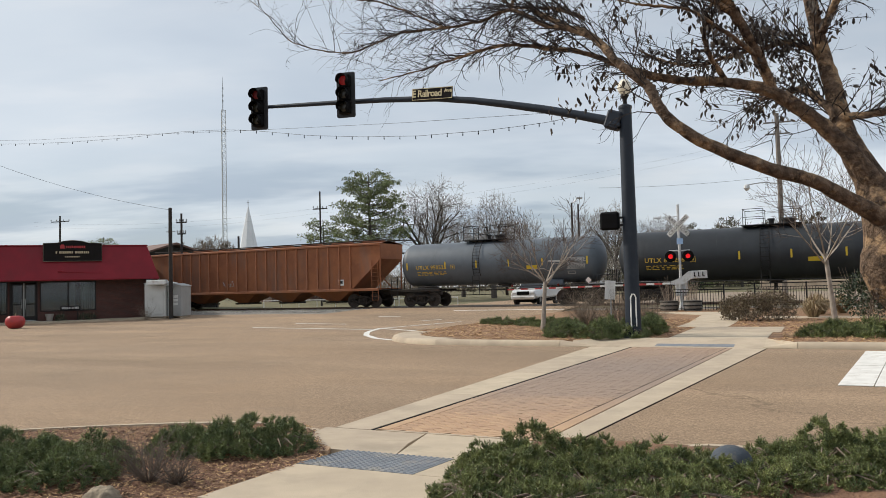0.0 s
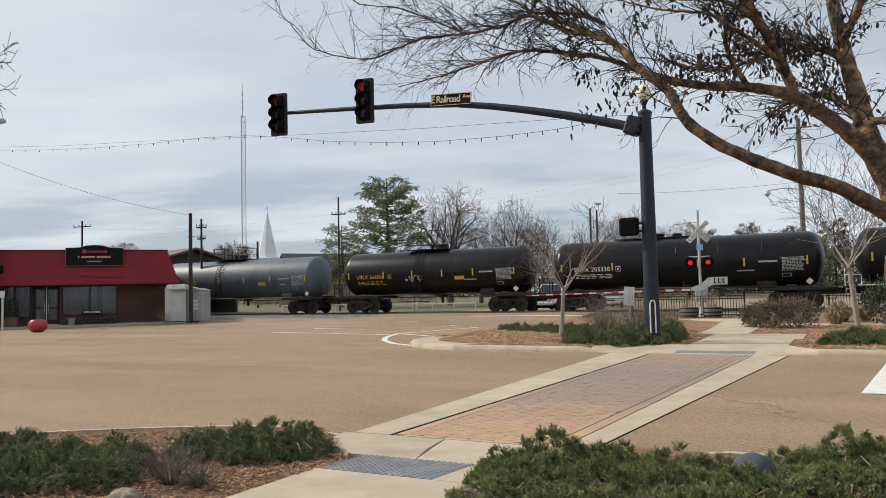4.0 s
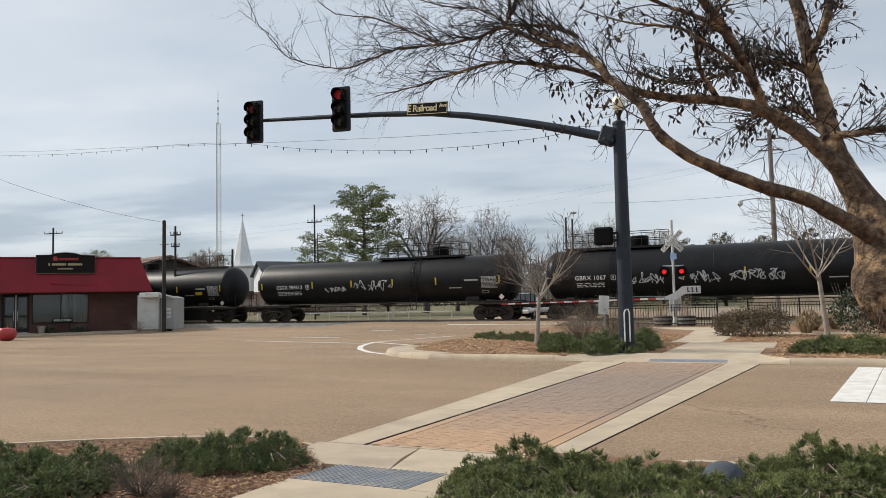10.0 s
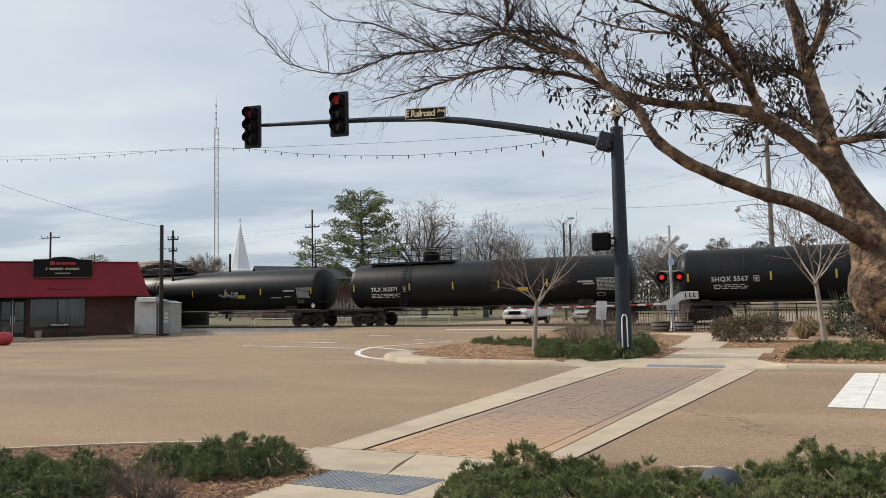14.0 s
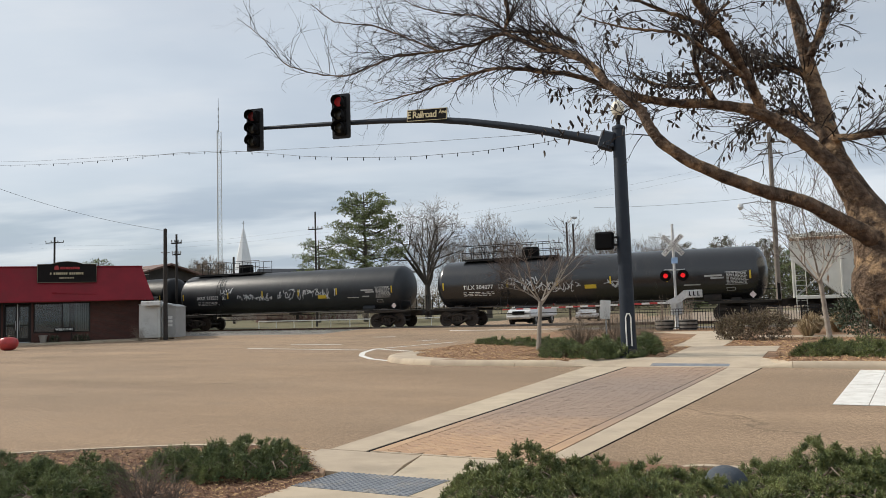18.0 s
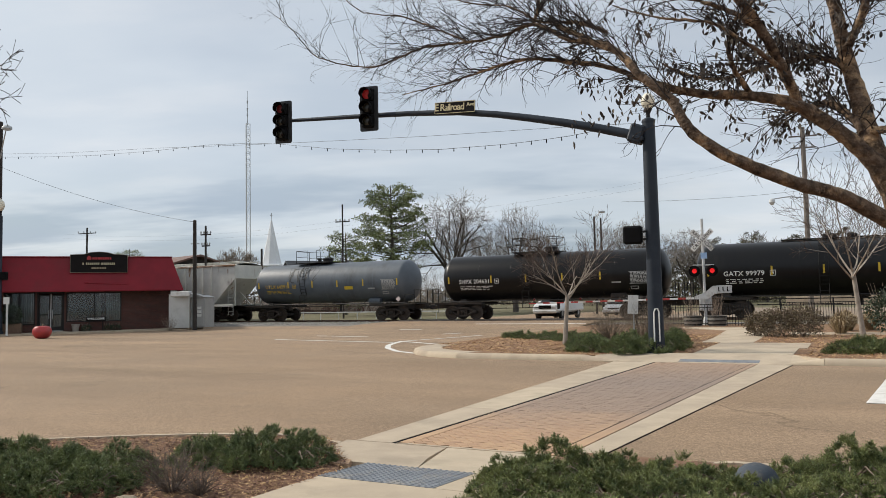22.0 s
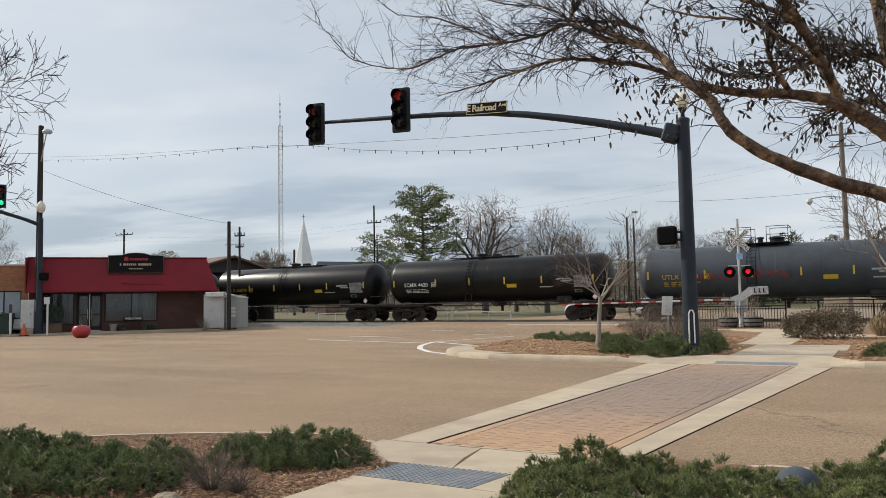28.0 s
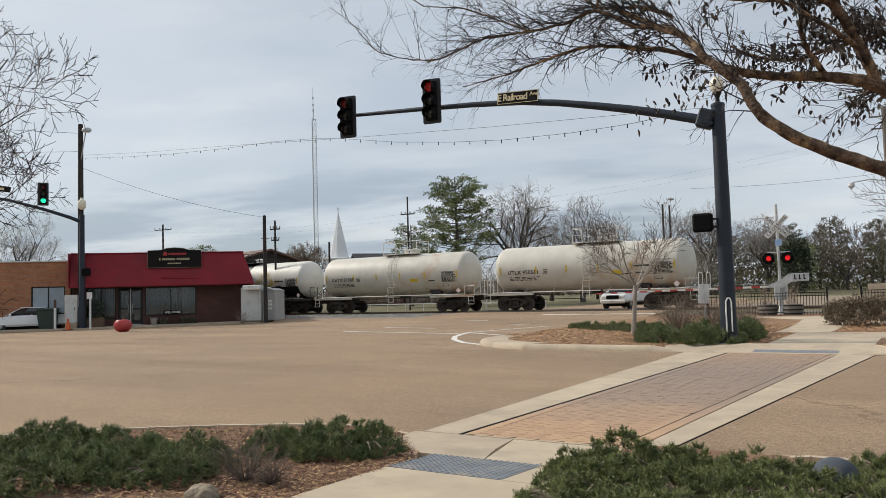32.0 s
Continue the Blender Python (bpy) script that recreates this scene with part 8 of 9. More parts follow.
def juniper(x, y, z, rx, ry, h, seed, size=1.0, material=None, group="juniper shrubs"):
    """A mound of tufts; each tuft is a fan of short shoots that bear thin needles."""
    rnd = random.Random(seed)
    t = thing("juniper_shrub", "low spreading green juniper with feathery sprays", "shrub", group, Matrix.Translation((x, y, z)))
    stems = Geo()
    for k in range(11):
        a = 6.28 * k / 11 + rnd.uniform(-.3, .3)
        stems.tube([(0, 0, 0), (0.5 * rx * math.cos(a), 0.5 * ry * math.sin(a), h * 0.45), (0.85 * rx * math.cos(a), 0.85 * ry * math.sin(a), h * 0.30)], [0.012, 0.008, 0.003], 4, False)
    rs = numpy.random.RandomState(seed)
    each = 14
    m = int(170 * (rx * ry + h * (rx + ry)) / 0.45 / size ** 1.75)
    a, q = rs.uniform(0, 6.2832, m), numpy.sqrt(rs.random_sample(m)) * 0.97
    px, py = rx * q * numpy.cos(a), ry * q * numpy.sin(a)
    bump = numpy.array([0.80 + 0.85 * noise.noise(Vector((x + u, y + v, seed * 0.37)) * (5.5 / size ** 0.7)) for u, v in zip(px, py)])
    bump = numpy.clip(bump, 0.35, 1.10)
    deep = numpy.where(rs.random_sample(m) < 0.30, rs.uniform(0.35, 0.75, m), rs.uniform(0.86, 1.0, m))
    pz = numpy.maximum(0.012 * size, h * (1 - q ** 2.6) * bump * deep)
    out = numpy.stack([numpy.cos(a) * q * 1.15, numpy.sin(a) * q * 1.15, 1.15 - 0.75 * q], 1) + rs.normal(0, 0.22, (m, 3))
    out /= numpy.linalg.norm(out, axis=1)[:, None]
    tuft = rs.uniform(0.7, 1.35, m) * size
    n = m * each
    fan = rs.normal(0, 0.62, (n, 3))
    p = numpy.repeat(numpy.stack([px, py, pz], 1) - out * 0.03 * tuft[:, None], each, 0) + fan * 0.012 * size
    d = numpy.repeat(out, each, 0) + fan
    d /= numpy.linalg.norm(d, axis=1)[:, None]
    length = numpy.repeat(rs.uniform(0.045, 0.075, m) * tuft / size, each) * rs.uniform(0.6, 1.15, n) * size
    steps, rows = 5, []
    for i in range(steps):
        # needles round the shoot, shorter towards its tip
        for k in range(4):
            o = rs.normal(0, 1, (n, 3))
            o -= d * (o * d).sum(1)[:, None]
            o /= numpy.linalg.norm(o, axis=1)[:, None] + 1e-6
            l = rs.uniform(0.012, 0.022, n) * size * (1.15 - 0.12 * i)
            tip = p + (d * 0.95 + o * 0.62) * l[:, None]
            w = numpy.cross(d, o) * (0.0042 * size * (1 - 0.09 * i))
            rows.append(numpy.stack([p - w, p + w, tip], 1))
        d = d + rs.normal(0, 0.13, (n, 3)) + numpy.array([0, 0, 0.07])
        d /= numpy.linalg.norm(d, axis=1)[:, None]
        p = p + d * (length / steps)[:, None]
    v = numpy.concatenate(rows).reshape(-1, 3)
    v[:, 2] = numpy.maximum(v[:, 2], 0.004)
    g = Geo()
    g.v = v.tolist()
    g.f = numpy.arange(len(v)).reshape(-1, 3).tolist()
    part("stem", stems, DRY_TWIG, t, smooth_angle=None, normals=False)
    part("foliage", g, material or JUNIPER, t, smooth_angle=None, normals=False)


def dry_shrub(x, y, z, r, h, count, seed, label="leafless grey-brown shrub", material=None):
    rnd = random.Random(seed)
    t = thing("bare_shrub", label, "shrub", "bare shrubs", Matrix.Translation((x, y, z)))
    g = Geo()
    for _ in range(count):
        a = rnd.uniform(0, 6.28)
        q = rnd.uniform(0.1, 1.0)
        d = Vector((math.cos(a) * q * r, math.sin(a) * q * r, h * rnd.uniform(0.6, 1.05) * (1.1 - 0.4 * q)))
        twig(g, rnd, Vector((0.1 * r * math.cos(a), 0.1 * r * math.sin(a), 0)), d, d.length, 0.0035 * max(1, h), 1)
    tagged(part("twig_spray", g, material or DRY_TWIG, t, smooth_angle=None, normals=False), kind="stuff")


PINE_STRAW = mat("pine_straw", (0.46, 0.28, 0.15), (0.32, 0.18, 0.09), 6, 0.9, vary=0.5, island=True, bump=0)


def straw(area, count, seed, size, name, label, z, material=None):
    rnd = random.Random(seed)
    g = Geo()
    k = 0
    while k < count:
        u, n = rnd.uniform(area[0], area[1]), rnd.uniform(area[2], area[3])
        if area[4](u, n):
            p = W(u, n, z + rnd.uniform(0.0, 0.02))
            a = rnd.uniform(0, 6.28)
            d = Vector((math.cos(a), math.sin(a), rnd.uniform(-.15, .35))) * size * rnd.uniform(.5, 1.5)
            w = Vector((-math.sin(a), math.cos(a), rnd.uniform(-.4, .4))) * size * 0.11 * rnd.uniform(.6, 1.8)
            g.add([p - w, p + w, p + d + w * 0.6, p + d - w * 0.6], [(0, 1, 2, 3)])
        k += 1
    tagged(part(name, g, material or STRAW, smooth_angle=None, normals=False), label, "mulch", kind="stuff")


def corner_inside(u, n):
    return n < NEAR_CY or (u - NEAR_CX) ** 2 + (n - NEAR_CY) ** 2 < (NEAR_R - 0.2) ** 2


def planting():
    near = [(-1.72, 7.38, .36, .38, .27), (-2.05, 7.30, .42, .40, .33), (-2.48, 7.38, .42, .36, .25), (-3.3, 6.75, .50, .40, .28), (-3.75, 6.6, .6, .45, .29), (-4.3, 6.95, .65, .48, .29), (-3.2, 6.28, .40, .35, .25), (-4.95, 7.3, .62, .48, .30), (-4.1, 6.15, .55, .45, .27), (-5.5, 6.7, .7, .55, .30)]
    low = [(0.31, 6.4, .30, .36, .29), (0.58, 6.4, .34, .36, .36), (0.93, 6.4, .34, .34, .27), (1.24, 6.4, .34, .34, .24), (1.60, 6.4, .34, .34, .20), (1.95, 6.42, .30, .30, .13), (2.62, 6.4, .32, .34, .20), (2.97, 6.4, .34, .36, .33), (3.32, 6.4, .34, .34, .26), (3.68, 6.4, .38, .36, .24), (4.15, 6.4, .46, .44, .24), (4.7, 6.2, .5, .5, .24),
           (0.14, 6.15, .24, .34, .17), (0.45, 5.9, .40, .36, .24), (0.95, 5.85, .42, .36, .23), (1.42, 5.85, .42, .36, .20), (1.82, 5.8, .34, .28, .22), (2.16, 5.6, .38, .26, .20), (2.44, 5.95, .24, .26, .19), (2.72, 5.8, .42, .36, .18), (3.15, 5.85, .42, .36, .22), (3.62, 5.85, .44, .38, .22), (4.15, 5.75, .5, .45, .22), (0.1, 5.6, .34, .36, .15), (0.7, 5.4, .46, .34, .16), (1.4, 5.35, .5, .34, .15)]
    for k, (x, y, rx, ry, h) in enumerate(near):
        juniper(x, y, 0.10, rx * 1.15, ry * 1.12, h * 1.12, 100 + k, 1.0, JUNIPER_BLUE)
    for k, (x, y, rx, ry, h) in enumerate(low):
        juniper(x, y, 0.10, rx * 1.08, ry * 1.08, h, 140 + k)
    # island, in u and n: a tall clump by the mast and a low row along the far side
    isl = [(-6.2, 20.5, .8, .5, .46), (-5.3, 20.2, .8, .5, .52), (-4.7, 20.5, .6, .55, .5), (-6.6, 21.2, .7, .6, .45), (-4.5, 21.4, .5, .7, .55), (-5.6, 21.4, .9, .7, .52), (-4.5, 22.6, .5, .7, .5), (-4.9, 24.0, .6, .7, .5),
           (-11.5, 27.4, .55, .4, .22), (-10.9, 27.0, .6, .4, .27), (-10.1, 26.6, .7, .4, .28), (-9.3, 26.1, .7, .4, .28), (-8.5, 25.5, .7, .45, .30), (-7.8, 24.8, .7, .5, .32), (-7.3, 23.8, .6, .6, .36), (-6.9, 22.6, .6, .6, .40)]
    for k, (u, n, rx, ry, h) in enumerate(isl):
        p = W(u, n)
        juniper(p.x, p.y, 0.13, rx, ry, h, 200 + k, 2.3, JUNIPER_BLUE)
    for k, (u, n, rx, ry, h) in enumerate([(0.2, 21.2, 1.0, .6, .38), (1.4, 21.0, 1.0, .6, .42), (2.6, 20.9, 1.0, .6, .42), (1.0, 22.3, 1.0, .7, .42), (2.4, 22.2, 1.0, .7, .45), (3.8, 21.2, 1.1, .8, .45), (3.6, 22.6, 1.0, .8, .45), (0.3, 22.9, .8, .7, .3), (5.0, 21.8, 1.1, .8, .45)]):
        p = W(u, n)
        juniper(p.x, p.y, 0.13, rx, ry, h, 240 + k, 2.3)
    dry_shrub(-2.46, 6.25, 0.1, 0.28, 0.34, 80, 31, "grey leafless shrub among the junipers", NEAR_TWIG)
    dry_shrub(-2.2, 6.15, 0.1, 0.2, 0.2, 60, 33, "grey leafless shrub among the junipers", NEAR_TWIG)
    for u, n, r, h, s in ((-7.2, 25.5, 0.9, 1.2, 41), (-6.0, 25.2, 0.9, 1.1, 42), (-5.3, 26.0, 0.7, 0.9, 43)):
        p = W(u, n)
        dry_shrub(p.x, p.y, 0.13, r, h, 230, s, "tan leafless shrub behind the signal mast", BROWN_TWIG)
    for k, (u, n, r, h) in enumerate(((-2.3, 28.6, .75, .95), (-1.5, 28.9, .8, 1.0), (-2.9, 29.0, .55, .8))):
        p = W(u, n, 0.13)
        leafy("brown_hedge_shrub", Matrix.Translation(p), r, h, 3800, BROWN_LEAF, "rounded shrub with small winter-brown leaves", "shrub", 0.034, 60 + k, "brown shrubs")
    for k, (u, n, r, h) in enumerate(((1.2, 31.5, .9, 1.5), (2.0, 30.6, 1.0, 1.3), (2.6, 31.8, 1.0, 1.7))):
        p = W(u, n, 0.13)
        leafy("evergreen_shrub", Matrix.Translation(p), r, h, 1700, LEAF_MID, "tall dark green leafy shrub", "shrub", 0.06, 70 + k, "evergreen shrubs")
    for k, (u, n) in enumerate(((-0.4, 31.0), (-0.2, 33.5), (0.6, 34.5), (-2.4, 38.0))):
        p = W(u, n, 0.13)
        rnd = random.Random(90 + k)
        t = thing("ornamental_grass", "clump of tall straw-coloured grass", "grass clump", "grass clumps", Matrix.Translation(p))
        g = Geo()
        for _ in range(520):
            a = rnd.uniform(0, 6.28)
            r = rnd.uniform(0.15, 1.0)
            h = rnd.uniform(0.6, 1.15) * (1.1 - 0.45 * r)
            o = Vector((-math.sin(a), math.cos(a), 0)) * 0.010
            b = [Vector((0.15 * r * math.cos(a), 0.15 * r * math.sin(a), 0)), Vector((0.45 * r * math.cos(a), 0.45 * r * math.sin(a), h * 0.7)), Vector((r * math.cos(a), r * math.sin(a), h * rnd.uniform(.35, .95)))]
            g.add([b[0] - o, b[0] + o, b[1] - o, b[1] + o, b[2]], [(0, 1, 3, 2), (2, 3, 4)])
        tagged(part("grass_tuft", g, STRAW_GRASS, t, smooth_angle=None, normals=False), kind="stuff")
    dry_shrub(-19.35, 48.7, 0.0, 0.55, 1.0, 60, 35, "small leafless shrub beside the railway cabinet")
    straw((-9.0, -4.1, 3.6, 7.3, lambda u, n: corner_inside(u, n) and u < -4.08 - max(0, n - 5.9) * 0.92), 30000, 3, 0.042, "bark_mulch", "loose bark chips and pine straw", 0.097)
    straw((-12.2, 3, 19.2, 30, lambda u, n: not ((-5.2 - (20.2 - n) * 0.55 if n < 20.3 else -3.65 if n < 25 else -4.25) < u < (-1.3 + (20.2 - n) * 0.5 if n < 20.3 else -1.0 if n < 25 else -2.65)) and (u > -9 or n > 22.5 or (u + 8.75) ** 2 + (n - 22.6) ** 2 < 8.3)), 24000, 4, 0.085, "pine_straw", "brown pine straw on the island", 0.142, PINE_STRAW)


BROWN_LEAF = mat("winter_brown_leaves", (0.17, 0.125, 0.08), (0.10, 0.08, 0.05), 3, 0.8, vary=0.5, island=True, bump=0)
LEAF_MID = mat("broad_evergreen_leaves", (0.045, 0.062, 0.028), (0.03, 0.044, 0.02), 3, 0.55, vary=0.4, island=True, bump=0)
STRAW_GRASS = mat("straw_grass", (0.36, 0.27, 0.16), (0.28, 0.21, 0.125), 3, 0.9, vary=0.35, island=True, bump=0)


def rock_and_light():
    rnd = random.Random(3)
    t = thing("boulder", "rounded pale sandstone boulder in the planting bed", "rock", at=Matrix.Translation((-2.57, 5.74, 0.09)))
    bm = bmesh.new()
    bmesh.ops.create_icosphere(bm, subdivisions=4, radius=0.125)
    for v in bm.verts:
        v.co = Vector((v.co.x * 1.15, v.co.y, v.co.z * 0.78)) * (1 + 0.42 * noise.noise(v.co * 6 + Vector((3, 1, 2))) + 0.14 * noise.noise(v.co * 22) + 0.06 * noise.noise(v.co * 55))
    me = bpy.data.meshes.new("stone")
    bm.to_mesh(me)
    bm.free()
    me.polygons.foreach_set("use_smooth", [True] * len(me.polygons))
    part("stone", me, mat("sandstone", (0.32, 0.26, 0.18), (0.20, 0.16, 0.115), 11, 0.9, bump=1.0, fine=32, stain=(0.16, 0.125, 0.09), stain_scale=6, depth=0.02), t)
    g = thing("garden_flood_lamp", "dark grey domed garden lamp half hidden in the junipers", "garden lamp", at=Matrix.Translation((2.08, 6.0, 0.06)))
    part("lamp_hood", Geo().lathe([(0.15, 0.10), (0.157, 0.14), (0.15, 0.18), (0.128, 0.22), (0.09, 0.25), (0.04, 0.268), (0.0, 0.272)], 22, pose(0, 0, 0.0)), mat("slate_grey_metal", (0.075, 0.088, 0.105), (0.055, 0.066, 0.082), 9, 0.75, bump=0.3, stain=(0.13, 0.125, 0.115), stain_scale=9, spec=0.2), g)
    part("lamp_stem", Geo().lathe([(0.06, 0.0), (0.06, 0.15)], 12), BLACK_METAL, g)


big_tree()
planting()
rock_and_light()
sapling(2.87, 25.0, 0.13, 4.3, 5, "young bare tree with a pale slim trunk", 0.12)
sapling(11.5, 23.5, 0.13, 6.0, 9, "young multi-stemmed bare tree with smooth pale bark", -0.22)


# ---- beyond the track ----
ROOF_BROWN = mat("rusty_brown_roof", (0.16, 0.085, 0.065), (0.12, 0.065, 0.05), 0.6, 0.7, stain=(0.2, 0.14, 0.11), stain_scale=0.4)
BARN_WOOD = mat("dark_barn_boards", (0.045, 0.04, 0.038), (0.065, 0.057, 0.052), 1, 0.85)
STEEPLE = mat("white_steeple_cladding", (0.74, 0.75, 0.76), (0.66, 0.67, 0.68), 0.5, 0.6, bump=0)
SHINGLE = mat("dark_grey_shingle", (0.05, 0.055, 0.065), (0.04, 0.044, 0.05), 1, 0.8)
SIDING = mat("pale_metal_siding", (0.60, 0.60, 0.57), (0.52, 0.52, 0.49), 0.6, 0.6)


def church():
    t = thing("church_steeple", "white pointed church steeple with a small cross", "church", at=Matrix.Translation((-36.84, 140, 0)))
    part("spire", Geo().lathe([(1.85, 8.75), (0.06, 17.2)], 8), STEEPLE, t, smooth_angle=None)
    part("cornice", Geo().box((0, 0, 8.55), (4.6, 4.6, 0.4), 0.1), STEEPLE, t)
    part("tower", Geo().box((0, 0, 6.25), (3.8, 3.8, 4.4)), STEEPLE, t, smooth_angle=None)
    part("tower_base", Geo().box((0, 0, 2.0), (3.8, 3.8, 4.1)), BRICK_DARK, t, "brick base", smooth_angle=None)
    part("cross", Geo().box((0, 0, 17.7), (0.10, 0.10, 1.1)).box((0, 0, 17.85), (0.5, 0.10, 0.10)), ALU, t, smooth_angle=None)
    part("nave", Geo().box((3, 14, 2.6), (10, 24, 5.2)), SIDING, t, smooth_angle=None)
    part("nave_roof", Geo().prism([(-5.6, 0), (5.6, 0), (0, 3.2)], -26.4, -1.6, Matrix.Translation((3, 0, 5.2)) @ pose(0, 0, 0, 90)), SHINGLE, t, smooth_angle=None)
    h = thing("gabled_house", "white gabled house with a dark shingle roof", "house", at=Matrix.Translation((-24.6, 110, 0)) @ pose(0, 0, 0, 0, 0, -58))
    part("foundation", Geo().box((0, 0, 1.7), (5.0, 4, 3.4)), BRICK_DARK, h, "brick lower wall", smooth_angle=None)
    part("wall", Geo().box((0, 0, 4.7), (5.0, 4, 2.6)).prism([(-2.5, 0), (2.5, 0), (0, 1.5)], -2, 2, Matrix.Translation((0, 0, 6.0)) @ pose(0, 0, 0, 90)), STEEPLE, h, smooth_angle=None)
    part("roof", Geo().add([(-3, -2.4, 5.75), (0, -2.4, 7.7), (0, 12, 7.7), (-3, 12, 5.75), (3, -2.4, 5.75), (3, 12, 5.75), (-3, -2.4, 5.5), (0, -2.4, 7.45), (0, 12, 7.45), (-3, 12, 5.5), (3, -2.4, 5.5), (3, 12, 5.5)], [(0, 1, 2, 3), (1, 4, 5, 2), (6, 9, 8, 7), (7, 8, 11, 10), (0, 6, 7, 1), (1, 7, 10, 4)]), SHINGLE, h, smooth_angle=None)
    part("back_wall", Geo().box((0, 6.9, 3.0), (5.0, 9.6, 6.0)), BRICK_DARK, h, smooth_angle=None)
    part("window", Geo().box((0, -2.02, 4.2), (1.0, 0.06, 1.4)), FRAME_DARK, h, smooth_angle=None)


def barn():
    t = thing("open_shed", "old dark timber shed with a rusty gabled roof", "shed", at=Matrix.Translation((-27.26, 75, 0.1)) @ pose(0, 0, 0, 0, 0, 48))
    w, d, e, a = 5.3, 18, 4.85, 6.46
    part("roof", Geo().add([(-w, -1, e), (0, -1, a), (0, d, a), (-w, d, e), (w, -1, e), (w, d, e), (-w, -1, e - .18), (0, -1, a - .18), (0, d, a - .18), (-w, d, e - .18), (w, -1, e - .18), (w, d, e - .18)], [(0, 1, 2, 3), (1, 4, 5, 2), (6, 9, 8, 7), (7, 8, 11, 10), (0, 6, 7, 1), (1, 7, 10, 4), (0, 3, 9, 6), (4, 10, 11, 5)]), ROOF_BROWN, t, smooth_angle=None)
    part("gable_wall", Geo().prism([(-w + .3, 0), (w - .3, 0), (0, a - e - .25)], -0.08, 0.08, Matrix.Translation((0, 0, e - 0.05)) @ pose(0, 0, 0, 90)), BARN_WOOD, t, smooth_angle=None)
    part("front_boards", Geo().box((0, 0.1, 3.7), (2 * w - 0.7, 0.12, 1.5)), BARN_WOOD, t, smooth_angle=None)
    part("back_wall", Geo().box((0, d - 0.4, 2.2), (2 * w - 0.6, 0.15, 4.4)), BARN_WOOD, t, smooth_angle=None)
    for x in (-w + .35, w - .35):
        part("side_wall", Geo().box((x, d / 2, 2.2), (0.15, d - 0.6, 4.4)), BARN_WOOD, t, smooth_angle=None)
    for x in (-w + .4, -1.5, 1.5, w - .4):
        part("post", Geo().box((x, 0, 2.2), (0.2, 0.2, 4.4)), BARN_WOOD, t, smooth_angle=None)
    part("beam", Geo().box((0, -0.15, 3.0), (2 * w - .5, 0.1, 0.12)), ALU, t, "pale metal beam", smooth_angle=None)


def tower():
    t = thing("radio_mast", "tall slender lattice radio mast", "radio mast", at=Matrix.Translation((-70.7, 240, 0)))
    c = [(0.82 * math.cos(a), 0.82 * math.sin(a)) for a in (0.4, 0.4 + 2.094, 0.4 + 4.189)]
    for x, y in c:
        part("leg", Geo().tube([(x, y, 0), (x, y, 59)], 0.10, 5), GALV, t)
    z = 0
    while z < 58.5:
        g = Geo()
        for k in range(3):
            a, b = c[k], c[(k + 1) % 3]
            g.tube([(a[0], a[1], z), (b[0], b[1], z + 1.9)], 0.055, 3, False)
            g.tube([(a[0], a[1], z + 1.9), (b[0], b[1], z + 1.9)], 0.05, 3, False)
        part("lattice_bay", g, GALV, t, normals=False)
        z += 1.9
    part("antenna", Geo().tube([(0, 0, 58.5), (0, 0, 69.5)], [0.16, 0.06], 6), GALV, t)
    for z in (61.5, 63.2, 65.6):
        part("antenna", Geo().tube([(0, 0, z), (0, 0, z + 0.7)], 0.24, 6), GALV, t)
    part("dish", Geo().lathe([(0.1, 0), (0.5, 0.2), (0.6, 0.4)], 12, Matrix.Translation((0.9, -0.9, 16)) @ pose(0, 0, 0, 90)), BLACK, t)


def far_pole(x, y, h, r=0.14, arms=1, material=None, label="wooden power pole with a crossarm", lamp=False, arm=2.0, drop=0.7):
    t = thing("power_pole", label, "utility pole", "utility poles", Matrix.Translation((x, y, 0.0)))
    part("pole", Geo().lathe([(r * 1.3, 0), (r, h), (0, h + .02)], 8), material or WOOD_POLE, t)
    for k in range(arms):
        z = h - drop - 0.9 * k
        a = part("crossarm", Geo().box((0, 0, z), (arm - 0.2 * k, 0.10, 0.10), 0.0, pose(0, 0, 0, 0, 0, -15)), material or WOOD_POLE, t, smooth_angle=None)
        for dx in (-0.43 * arm, -0.16 * arm, 0.16 * arm, 0.43 * arm):
            part("insulator", Geo().lathe([(0.05, 0), (0.07, 0.1), (0.04, 0.2), (0, 0.2)], 6, Matrix.Translation((dx * (1 - .2 * k), 0, z + 0.07))), GALV, a)
    if lamp:
        part("lamp_arm", Geo().tube([(0, 0, h - 0.2), (0.5, -0.1, h + 0.35)], 0.04, 5), GALV, t)
        part("lamp_head", Geo().box((0.7, -0.1, h + 0.4), (0.55, 0.25, 0.18), 0.05), GALV, t)
    return t


def wire(name, a, b, sag, r=0.012, label="thin black overhead utility wire", parent=None):
    a, b = Vector(a), Vector(b)
    pts = []
    for k in range(25):
        f = k / 24
        p = a.lerp(b, f)
        p.z -= sag * 4 * f * (1 - f)
        pts.append(p)
    o = part("cable", Geo().tube(pts, r, 4, False), CABLE, parent, smooth_angle=None, normals=False)
    if not parent:
        o.name = "overhead_cable"
        tagged(o, label, "cable", "overhead cables")
    return pts


